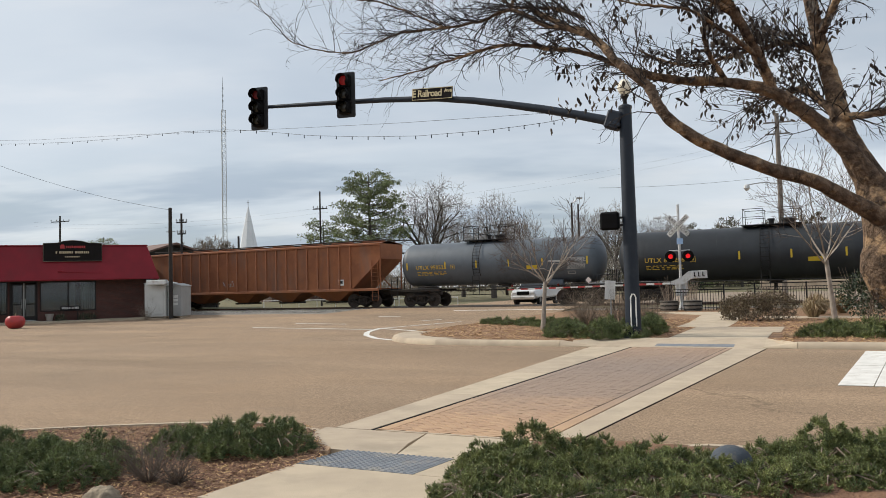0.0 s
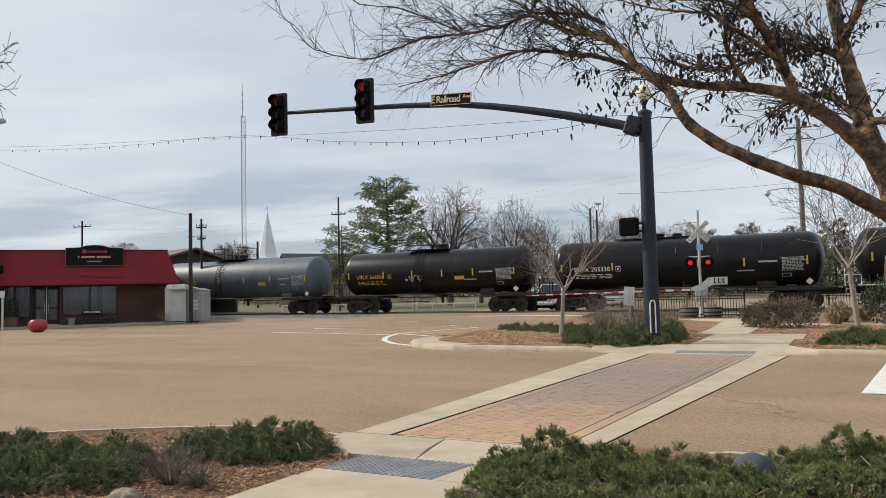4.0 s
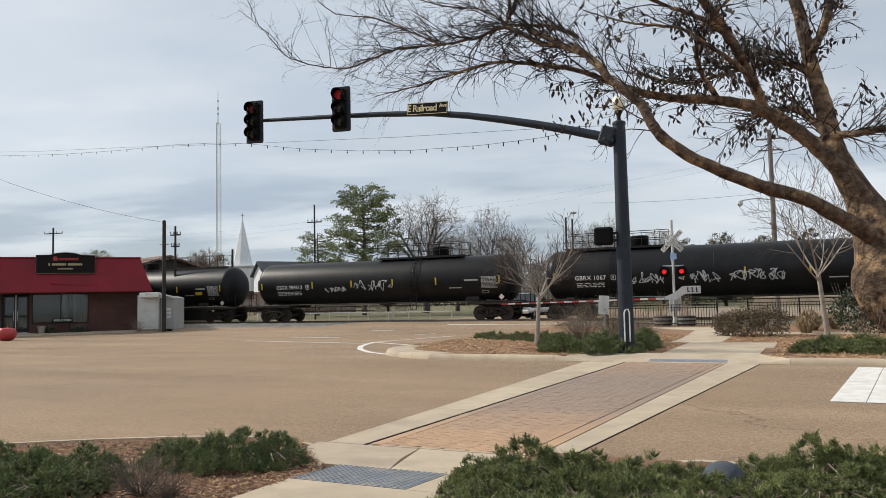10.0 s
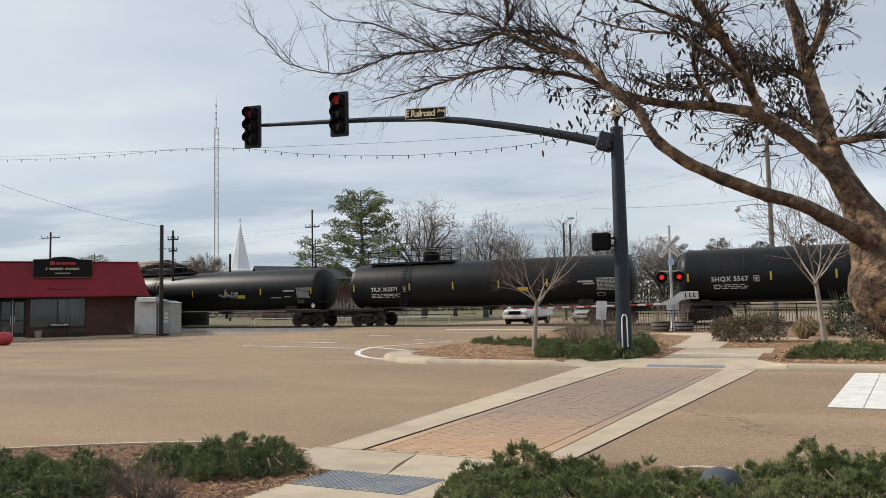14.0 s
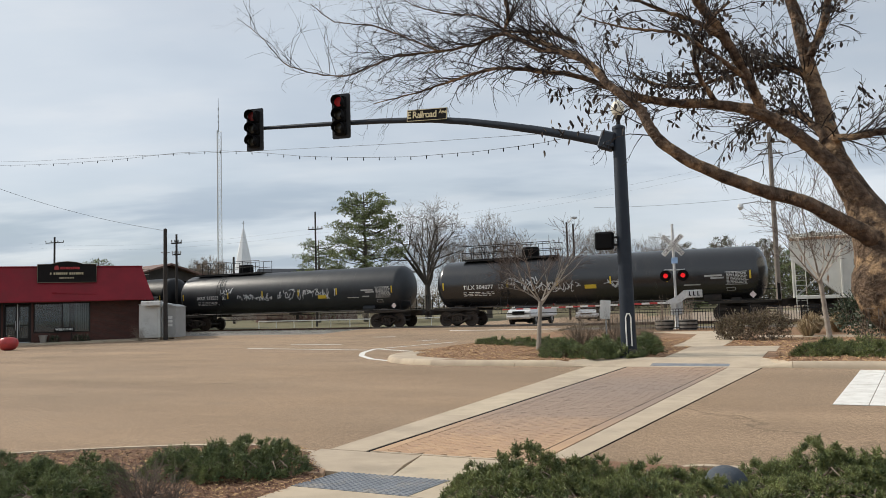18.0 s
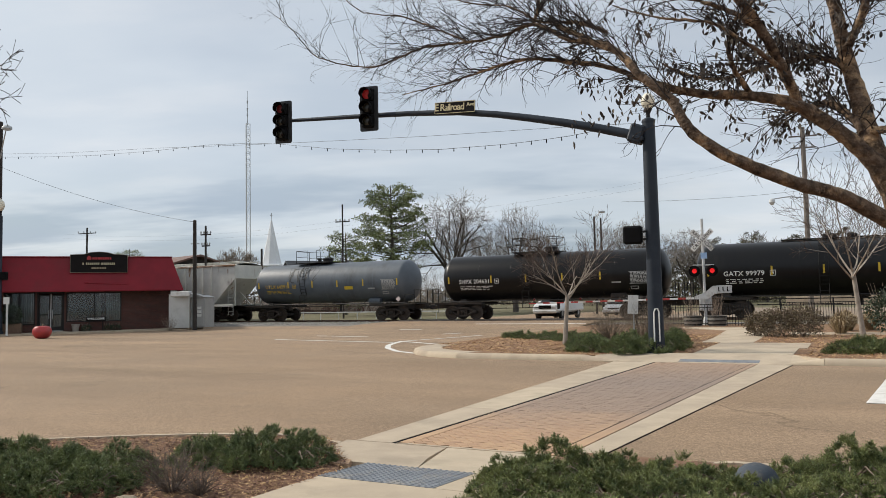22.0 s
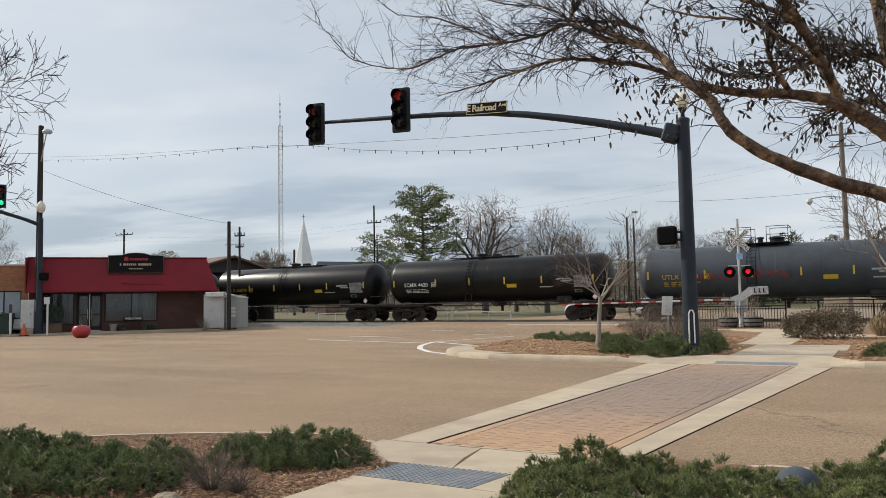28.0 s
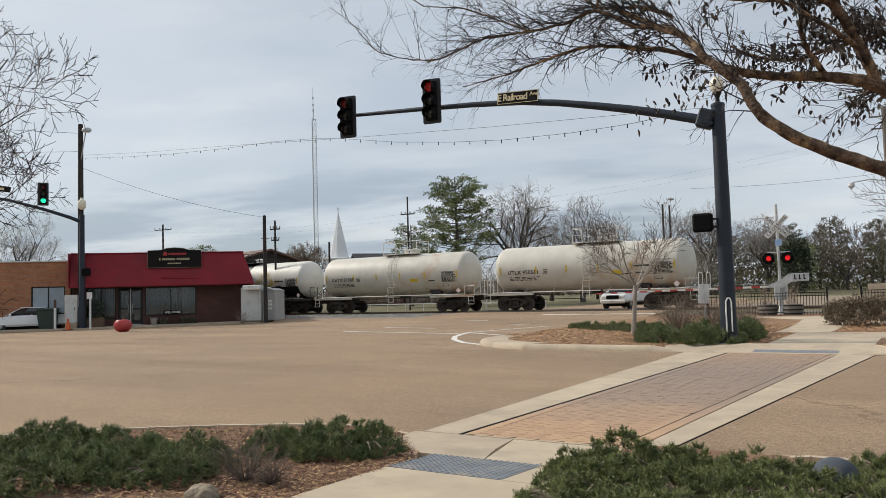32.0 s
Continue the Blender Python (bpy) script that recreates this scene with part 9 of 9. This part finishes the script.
def overhead():
    A, B = Vector((-29.1, 46.2, 0)), Vector((4.6, 20.4, 0))
    way = (B - A).normalized()
    def P(s, z):
        return A + way * s + Vector((0, 0, z))
    tagged(part("overhead_cable", Geo().tube([P(0.2, 11.15), P(9, 10.0), P(18.2, 8.95), P(27.2, 7.85), P(34.8, 6.98), P(40.7, 6.38), P(42.2, 6.2)], 0.006, 4, False), CABLE, smooth_angle=None, normals=False), "thin overhead wire to the signal mast", "cable", "overhead cables")
    t = thing("festoon_lights", "black festoon cable with small hanging bulbs over the street", "string lights")
    rows = [(0.2, 10.95), (7.1, 10.04), (12.2, 9.43), (17.75, 8.87), (22.3, 8.50), (25.35, 8.14), (27.1, 7.85), (30.3, 7.20), (33.0, 6.77), (35.4, 6.46), (38.0, 6.25), (39.4, 6.19), (40.2, 6.17), (41.0, 6.19)]
    pts = [P(s, z) for s, z in rows]
    part("cable", Geo().tube(pts, 0.007, 4, False), CABLE, t, smooth_angle=None, normals=False)
    bulb = Geo().lathe([(0.011, 0.012), (0.014, -0.03), (0.010, -0.042), (0.016, -0.06), (0.018, -0.085), (0.011, -0.105), (0.0, -0.11)], 8).mesh("bulb", 40)
    bulb.materials.append(BLACK)
    s = 0.9
    while s < 40.8:
        for (s0, z0), (s1, z1) in zip(rows, rows[1:]):
            if s0 <= s < s1:
                part("bulb", bulb, None, t, at=Matrix.Translation(P(s, z0 + (z1 - z0) * (s - s0) / (s1 - s0))))
        s += 1.93 - 0.0362 * s
    wire("w", (-29.1, 46.2, 10.4), (-17.85, 48.9, 6.95), 0.4)
    wire("w", (-29.2, 46.1, 12.6), (-60, 20, 14), 0.8)
    wire("w", (-29.2, 46.1, 11.4), (-62, 24, 11.5), 0.8)
    far_pole(-12.7, 75, 11.2, 0.075, 1, arm=1.5, drop=1.7)
    far_pole(-48.4, 95, 11.6, 0.11, 1, arm=2.6, label="power pole with a wide crossarm behind the office")
    far_pole(-21.2, 60.5, 7.9, 0.08, 2, arm=0.9, label="thin power pole behind the wooden pole")
    far_pole(-29, 105, 9.2, 0.14, 0, label="plain wooden pole near the church")
    far_pole(11.0, 70, 8.9, 0.085, 0, lamp=True, label="wooden pole with a street lamp")
    far_pole(11.65, 70.4, 8.8, 0.08, 0, label="plain wooden pole beside the lamp pole")
    far_pole(25.6, 60, 14.4, 0.17, 2, PALE_POLE, "tall grey power pole with crossarms")
    far_pole(43.5, 80, 10.5, 0.12, 0, PALE_POLE, "slender grey pole beyond the lot")
    for z in (9.6, 9.1):
        wire("w", (-12.7, 75, z), (25.6, 60, z + 3.2), 0.9, 0.004)
        wire("w", (-12.7, 75, z), (-50, 92, z + 1), 0.8, 0.004)
    for z in (13.5, 12.4):
        wire("w", (25.6, 60, z), (70, 42, z), 0.7, 0.007)
    wire("w", (25.6, 60, 9.5), (12, 62, 9.2), 0.2, 0.012)
    # lamp on a long arm of the tall pole
    l = thing("yard_lamp", "small grey yard lamp on a long arm", "street lamp", at=Matrix.Translation((25.6, 60, 0)))
    part("lamp_arm", Geo().tube([(0, 0, 8.9), (-1.4, -0.3, 9.0), (-2.7, -0.6, 8.8)], 0.04, 5), GALV, l)
    part("lamp_head", Geo().lathe([(0.05, 0.2), (0.2, 0.1), (0.24, -0.1), (0.1, -0.3), (0, -0.32)], 10, Matrix.Translation((-2.8, -0.62, 8.65))), ALU, l)


# ---- vehicles ----
GLASS_DARK = mat("car_glass", (0.012, 0.014, 0.016), (0.016, 0.018, 0.02), 3, 0.05, bump=0, spec=0.7)
CAR_WHITE = mat("white_car_paint", (0.72, 0.73, 0.73), (0.68, 0.69, 0.69), 2, 0.25, bump=0, coat=0.6)
CAR_SILVER = mat("silver_car_paint", (0.36, 0.37, 0.38), (0.33, 0.34, 0.35), 2, 0.3, bump=0, coat=0.6)
CAR_BLACK = mat("black_car_paint", (0.015, 0.015, 0.016), (0.02, 0.02, 0.02), 2, 0.25, bump=0, coat=0.6)
TYRE = mat("tyre_rubber", (0.018, 0.018, 0.018), (0.025, 0.025, 0.025), 6, 0.85)
RIM = mat("alloy_rim", (0.40, 0.41, 0.42), (0.3, 0.31, 0.32), 6, 0.35, metal=0.7, bump=0)
HEADLIGHT = mat("headlight_lens", (0.62, 0.64, 0.66), (0.5, 0.52, 0.54), 6, 0.15, bump=0)
PLATE = mat("plate_bar", (0.55, 0.55, 0.53), (0.5, 0.5, 0.48), 6, 0.5, bump=0)
TAIL = mat("tail_lamp", (0.35, 0.02, 0.02), (0.28, 0.02, 0.02), 6, 0.2, bump=0)


def loft(rows):
    """rows: (x, half width low, half width high, z low, z high); a closed body of six-sided sections."""
    g = Geo()
    for x, wl, wh, z0, z1 in rows:
        zm = z0 + (z1 - z0) * 0.55
        g.v += [(x, -wl * 0.9, z0), (x, -wl, z0 + 0.12), (x, -wl, zm), (x, -wh, z1), (x, wh, z1), (x, wl, zm), (x, wl, z0 + 0.12), (x, wl * 0.9, z0)]
    for i in range(len(rows) - 1):
        for j in range(8):
            a, b = i * 8 + j, i * 8 + (j + 1) % 8
            g.f.append((a, b, b + 8, a + 8))
    n = len(rows) - 1
    g.f += [tuple(range(8))[::-1], tuple(n * 8 + j for j in range(8))]
    return g


def vehicle(name, label, category, m, paint, kind):
    """Front towards +x."""
    t = thing(name, label, category, "parked and waiting vehicles", m)
    if kind == "pickup":
        L, ax, r = 2.85, (-1.75, 1.85), 0.40
        body = [(-2.85, .92, .9, .55, 1.1), (-2.8, .98, .96, .5, 1.16), (-0.6, .99, .97, .48, 1.16), (0.9, .99, .95, .48, 1.14), (1.3, .99, .92, .48, 1.16), (2.5, .97, .86, .48, 1.08), (2.78, .92, .8, .5, 1.0), (2.85, .85, .75, .55, .9)]
        cab = [(-0.75, .93, .80, 1.12, 1.2), (-0.6, .93, .74, 1.12, 1.84), (0.55, .93, .74, 1.12, 1.86), (1.30, .93, .85, 1.10, 1.18)]
    else:
        L, ax, r = 2.35, (-1.35, 1.45), 0.33
        body = [(-2.35, .80, .74, .42, .92), (-2.25, .86, .80, .34, 1.0), (-1.2, .90, .84, .30, 1.0), (0.6, .90, .84, .30, .98), (1.2, .90, .82, .30, .94), (2.0, .86, .76, .34, .80), (2.3, .78, .66, .38, .70), (2.35, .7, .6, .42, .62)]
        cab = [(-1.85, .80, .72, .98, 1.04), (-1.1, .82, .60, .98, 1.40), (-0.2, .83, .62, .98, 1.46), (0.35, .83, .60, .98, 1.42), (1.15, .83, .74, .94, .99)]
    part("body", loft(body), paint, t, smooth_angle=28)
    part("cabin_glass", loft(cab), GLASS_DARK, t, smooth_angle=28)
    top = [c for c in cab if c[4] > (1.7 if kind == "pickup" else 1.35)]
    part("roof", Geo().box(((top[0][0] + top[-1][0]) / 2, 0, max(c[4] for c in top) - 0.005), (top[-1][0] - top[0][0] + 0.1, top[0][2] * 1.96, 0.06), 0.025), paint, t)
    for s in (-1, 1):
        part("pillar", Geo().tube([(top[0][0], s * top[0][2], top[0][4]), (cab[0][0], s * cab[0][1], cab[0][3] + .03)], 0.035, 5), paint, t)
        part("pillar", Geo().tube([(top[-1][0], s * top[-1][2], top[-1][4]), (cab[-1][0], s * cab[-1][1], cab[-1][3] + .05)], 0.032, 5), paint, t)
        part("pillar", Geo().tube([(top[0][0] + 0.75, s * top[0][2], top[0][4]), (top[0][0] + 0.75, s * cab[1][1], cab[1][3])], 0.035, 5), paint, t)
        part("wing_mirror", Geo().box((cab[-1][0] - 0.3, s * (cab[-1][1] + 0.14), cab[-1][3] + 0.08), (0.14, 0.2, 0.16), 0.04), paint, t)
        part("headlight", Geo().box((L - 0.14, s * 0.66, 0.86 if kind == "pickup" else 0.66), (0.16, 0.36, 0.2 if kind == "pickup" else 0.13), 0.04), HEADLIGHT, t, "clear headlight")
        part("tail_light", Geo().box((-L + 0.06, s * 0.74, 0.95 if kind == "pickup" else 0.82), (0.12, 0.2, 0.26 if kind == "pickup" else 0.14), 0.03), TAIL, t, "red tail light")
        for x in ax:
            w = part("wheel", Geo().lathe([(r * 0.62, -.1), (r * 0.96, -.11), (r, -.07), (r, .07), (r * 0.96, .11), (r * 0.62, .1)], 22, Matrix.Translation((x, s * (0.84 if kind == "pickup" else 0.78), r)) @ pose(0, 0, 0, 90)), TYRE, t, "black tyre")
            part("rim", Geo().lathe([(0, -.06), (r * .2, -.07), (r * 0.64, -.05), (r * 0.64, .05), (r * .2, .07), (0, .06)], 18, Matrix.Translation((x, s * (0.88 if kind == "pickup" else 0.82), r)) @ pose(0, 0, 0, 90)), RIM, w)
    part("front_bumper", Geo().box((L - 0.02, 0, 0.55 if kind == "pickup" else 0.42), (0.22, 1.75, 0.24), 0.06), paint, t)
    part("grille", Geo().box((L - 0.02, 0, 0.86 if kind == "pickup" else 0.60), (0.1, 0.9, 0.24 if kind == "pickup" else 0.12), 0.02), BLACK, t)
    part("plate", Geo().box((L + 0.10, 0, 0.55 if kind == "pickup" else 0.42), (0.02, 0.32, 0.14)), PLATE, t, "plain number plate bar", smooth_angle=None)
    part("underbody", Geo().box((0, 0, 0.34 if kind == "pickup" else 0.26), (2 * L - 0.9, 1.4, 0.22), 0.03), BLACK, t)
    return t


def vehicles():
    vehicle("pickup_truck", "white pickup truck waiting beyond the crossing", "truck", Matrix.Translation(W(-18.8, 53.6, gz(53.6) + 0.005)) @ pose(0, 0, 0, 0, 0, -25.5 - 90), CAR_WHITE, "pickup")
    vehicle("car", "silver car waiting behind the pickup", "car", Matrix.Translation(W(-16.6, 62.5, gz(62) + 0.005)) @ pose(0, 0, 0, 0, 0, -25.5 - 90), CAR_SILVER, "sedan")
    vehicle("car", "white saloon car parked by the brick building", "car", Matrix.Translation((-32.5, 46.0, 0.0)) @ pose(0, 0, 0, 0, 0, 200), CAR_WHITE, "sedan")
    vehicle("car", "dark car parked beside the island", "car", Matrix.Translation((17.0, 26.4, 0.14)) @ pose(0, 0, 0, 0, 0, 165), CAR_BLACK, "sedan")


def white_rail():
    t = thing("white_rail_fence", "low white rail fence in the grass beyond the track", "fence", at=Matrix.Translation(W(-47, 57.5, 0.1)) @ ALONG)
    for z in (0.62,):
        part("rail", Geo().box((10, 0, z), (20, 0.05, 0.09)), WHITE_PAINT, t, smooth_angle=None)
    for k in range(11):
        part("post", Geo().box((2 * k, 0.06, 0.33), (0.05, 0.05, 0.68)), WHITE_PAINT, t, smooth_angle=None)
    p = thing("marker_stake", "small white stake in the grass", "stake", at=Matrix.Translation(W(-30.5, 54, 0.1)))
    part("stake", Geo().box((0, 0, 0.45), (0.1, 0.06, 0.9)), WHITE_PAINT, p, smooth_angle=None)
    # dirt lot and low concrete wall on the right beyond the track
    strip("dirt_lot", -12.6, 60, [49.5, 52, 56, 62, 75, 95], mat("packed_dirt", (0.27, 0.205, 0.15), (0.21, 0.16, 0.12), 0.5, 0.95, bump=0.3, fine=8, stain=(0.17, 0.15, 0.09), stain_scale=0.3), 0.02, "bare packed dirt lot", "ground")
    c = thing("low_concrete_wall", "low pale concrete wall beyond the lot", "wall", at=Matrix.Translation(W(-6, 88, 0.4)) @ ALONG)
    for k in range(8):
        part("wall_block", Geo().box((2.0 + 4 * k, 0, 0.45), (3.96, 0.4, 0.9), 0.03), CONCRETE, c)


def background_trees():
    pine(-9.0, 85, 0.3, 14.6, 4.3, 4, "tall broad pine with open green crown", low=0.36, blades=34, size=0.30, limbs=82)
    pine(-14.6, 88, 0.3, 9.6, 3.1, 6, "smaller pine with drooping green branches", low=0.1, blades=26, size=0.28)
    bare_tree("bare_oak", "large leafless oak with rounded grey crown", -2.3, 90, 0.3, 14.6, 12, 6, 0.27, 0.34, 0.95, 0.05, (3, 4), rmin=0.011, limbs=8, wide=5.0)
    bare_tree("bare_oak", "leafless grey tree behind the railway", 4.6, 86, 0.3, 12.0, 13, 6, 0.27, 0.28, 0.95, 0.06, (3, 4), rmin=0.011, limbs=7, wide=3.7)
    bare_tree("bare_oak", "leafless grey tree behind the railway", 8.6, 92, 0.3, 10.4, 14, 6, 0.27, 0.24, 0.9, 0.06, (3, 3), fine=BROWN_TWIG, rmin=0.011, limbs=6, wide=2.6)
    bare_tree("bare_oak", "leafless grey tree behind the railway", 1.4, 99, 0.3, 11.0, 18, 6, 0.27, 0.24, 0.9, 0.06, (3, 3), fine=BROWN_TWIG, rmin=0.011, limbs=7, wide=3.4)
    bare_tree("bare_oak", "tall leafless tree behind the lot", 23.2, 110, 0.3, 13.6, 15, 6, 0.3, 0.3, 0.9, 0.08, (3, 4), rmin=0.016, limbs=6, wide=4.2)
    bare_tree("bare_oak", "leafless tree behind the dirt lot", 33, 118, 0.3, 11.8, 16, 6, 0.3, 0.3, 0.9, 0.08, (3, 4), rmin=0.016, limbs=6, wide=4.5)
    bare_tree("bare_oak", "leafless brown tree behind the shed", -47.2, 152, 0.3, 12.6, 17, 6, 0.12, 0.25, 0.6, 0.2, (3, 4), fine=BROWN_TWIG, rmin=0.028, limbs=7, wide=5.0)
    bare_tree("bare_oak", "leafless brown tree behind the shed", -53.0, 156, 0.3, 12.0, 19, 6, 0.12, 0.25, 0.6, 0.2, (3, 4), fine=BROWN_TWIG, rmin=0.028, limbs=7, wide=5.0)
    bare_tree("bare_street_tree", "small leafless street tree in the corner bed", -4.75, 5.25, 0.1, 4.9, 23, 7, 0.28, 0.055, 0.8, 0.08, (2, 3), wood=TWIG, fine=TWIG, rmin=0.0026, group="", limbs=7, wide=1.5)
    pine(-58.8, 130, 0.3, 11.6, 3.0, 26, "small pine showing over the office roof", blades=20)
    bare_tree("bare_oak", "broad leafless tree behind the brick building", -66, 92, 0.3, 13.5, 27, 6, 0.2, 0.3, 0.75, 0.2, (3, 3))
    # mixed woods beyond the lot
    rnd = random.Random(44)
    k = 0
    for x, y, h, kind in ((30, 128, 10, 1), (35, 124, 10.5, 0), (39, 130, 12.0, 1), (43, 126, 11.0, 0), (47, 132, 13.0, 1), (51, 127, 11.5, 0), (55, 133, 12.5, 1), (60, 129, 13.0, 1), (66, 134, 12, 0), (72, 130, 13, 1), (26, 126, 9.5, 0), (20, 124, 8.5, 1), (15, 128, 9, 0), (36, 116, 8.5, 2), (44, 118, 7.5, 0), (53, 119, 9.5, 2), (61, 120, 8.5, 0), (33, 105, 7.5, 2)):
        k += 1
        if kind == 0:
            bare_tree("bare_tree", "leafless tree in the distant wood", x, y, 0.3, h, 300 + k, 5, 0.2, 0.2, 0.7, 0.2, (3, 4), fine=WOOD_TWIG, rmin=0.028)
        else:
            pine(x, y, 0.3, h - 0.8, 3.4 if kind == 1 else 2.8, 300 + k, "evergreen tree in the distant wood", "cedar_tree", CEDAR_LEAF if kind == 1 else PINE_LEAF, 0.06, 24, 0.36, 66)
    # low scrub and hazy far wood, too far to count
    g = Geo()
    for _ in range(5200):
        x = rnd.uniform(-120, 120)
        y = 150 + rnd.uniform(-4, 14) - 0.12 * abs(x)
        h = 4.6 + 1.8 * noise.noise(Vector((x * 0.05, 0, 0))) + 1.0 * noise.noise(Vector((x * 0.3, 5, 0)))
        z = rnd.uniform(0, 1) ** 0.7 * h
        twig(g, rnd, Vector((x, y, z)), Vector((rnd.uniform(-.6, .6), rnd.uniform(-.6, .6), rnd.uniform(.3, 1))), rnd.uniform(1.0, 2.2), 0.05, 0)
    tagged(part("distant_wood", g, BROWN_TWIG, smooth_angle=None, normals=False), "hazy leafless wood on the horizon", "woods", kind="stuff")
    g = Geo()
    pts = []
    for _ in range(9000):
        x = rnd.uniform(-160, 130)
        y = 162 + rnd.uniform(-3, 6) - 0.1 * abs(x)
        h = 4.2 + 1.6 * noise.noise(Vector((x * 0.06, 9, 0)))
        pts.append((Vector((x, y, rnd.uniform(0, 1) * h)), Vector((rnd.gauss(0, 1), -0.6, rnd.gauss(.3, 1)))))
    tagged(part("distant_thicket", leaf_cloud(rnd, pts, 0.55, 1.6), CEDAR_LEAF, smooth_angle=None, normals=False), "dense olive-brown thicket on the horizon", "woods", kind="stuff")
    # undergrowth along the edge of the wood
    pts = []
    for _ in range(30000):
        x = rnd.uniform(14, 92)
        y = 122 + rnd.uniform(-5, 6)
        h = 7.0 + 2.2 * noise.noise(Vector((x * 0.12, 3, 0))) + 1.2 * noise.noise(Vector((x * 0.5, 7, 0)))
        pts.append((Vector((x, y, 0.2 + rnd.uniform(0, 1) ** 0.8 * h)), Vector((rnd.gauss(0, 1), -0.5, rnd.gauss(.3, 1)))))
    tagged(part("wood_undergrowth", leaf_cloud(rnd, pts, 0.17, 2.4), CEDAR_LEAF, smooth_angle=None, normals=False), "dense dark olive-brown undergrowth of the wood", "woods", kind="stuff")
    leafy("evergreen_magnolia", Matrix.Translation((31.4, 100, 0.3)), 2.0, 7.0, 2600, LEAF_DARK, "tall dark evergreen tree at the wood edge", "tree", 0.22, 88)
    # scrub behind the track between the trees
    for k, (x, y, r, h) in enumerate(((-5, 94, 3.5, 5.0), (2, 99, 4, 6.0), (8, 88, 3.0, 5.5), (13, 95, 3.5, 6), (18, 100, 4, 6.5), (-16, 86, 3, 3.0), (-25.5, 97, 3, 2.3), (-22, 98, 3, 2.3), (-31, 122, 4, 2.5), (-35.5, 128, 4, 2.5), (-11, 82, 3, 2.8), (-6, 80, 3, 2.8))):
        rr = random.Random(500 + k)
        t = thing("scrub_thicket", "leafless brown scrub thicket by the track", "scrub", "scrub", Matrix.Translation((x, y, 0.3)))
        g = Geo()
        for _ in range(210):
            a = rr.uniform(0, 6.28)
            q = math.sqrt(rr.random())
            twig(g, rr, Vector((r * q * math.cos(a), r * q * math.sin(a), rr.uniform(0, h * 0.55))), Vector((rr.gauss(0, .4), rr.gauss(0, .4), 1)), h * rr.uniform(.3, .55), 0.018, 1)
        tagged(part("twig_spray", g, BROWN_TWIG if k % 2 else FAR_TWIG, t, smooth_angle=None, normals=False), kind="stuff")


church()
barn()
tower()
overhead()
vehicles()
white_rail()
background_trees()

crosswalk()


motions()
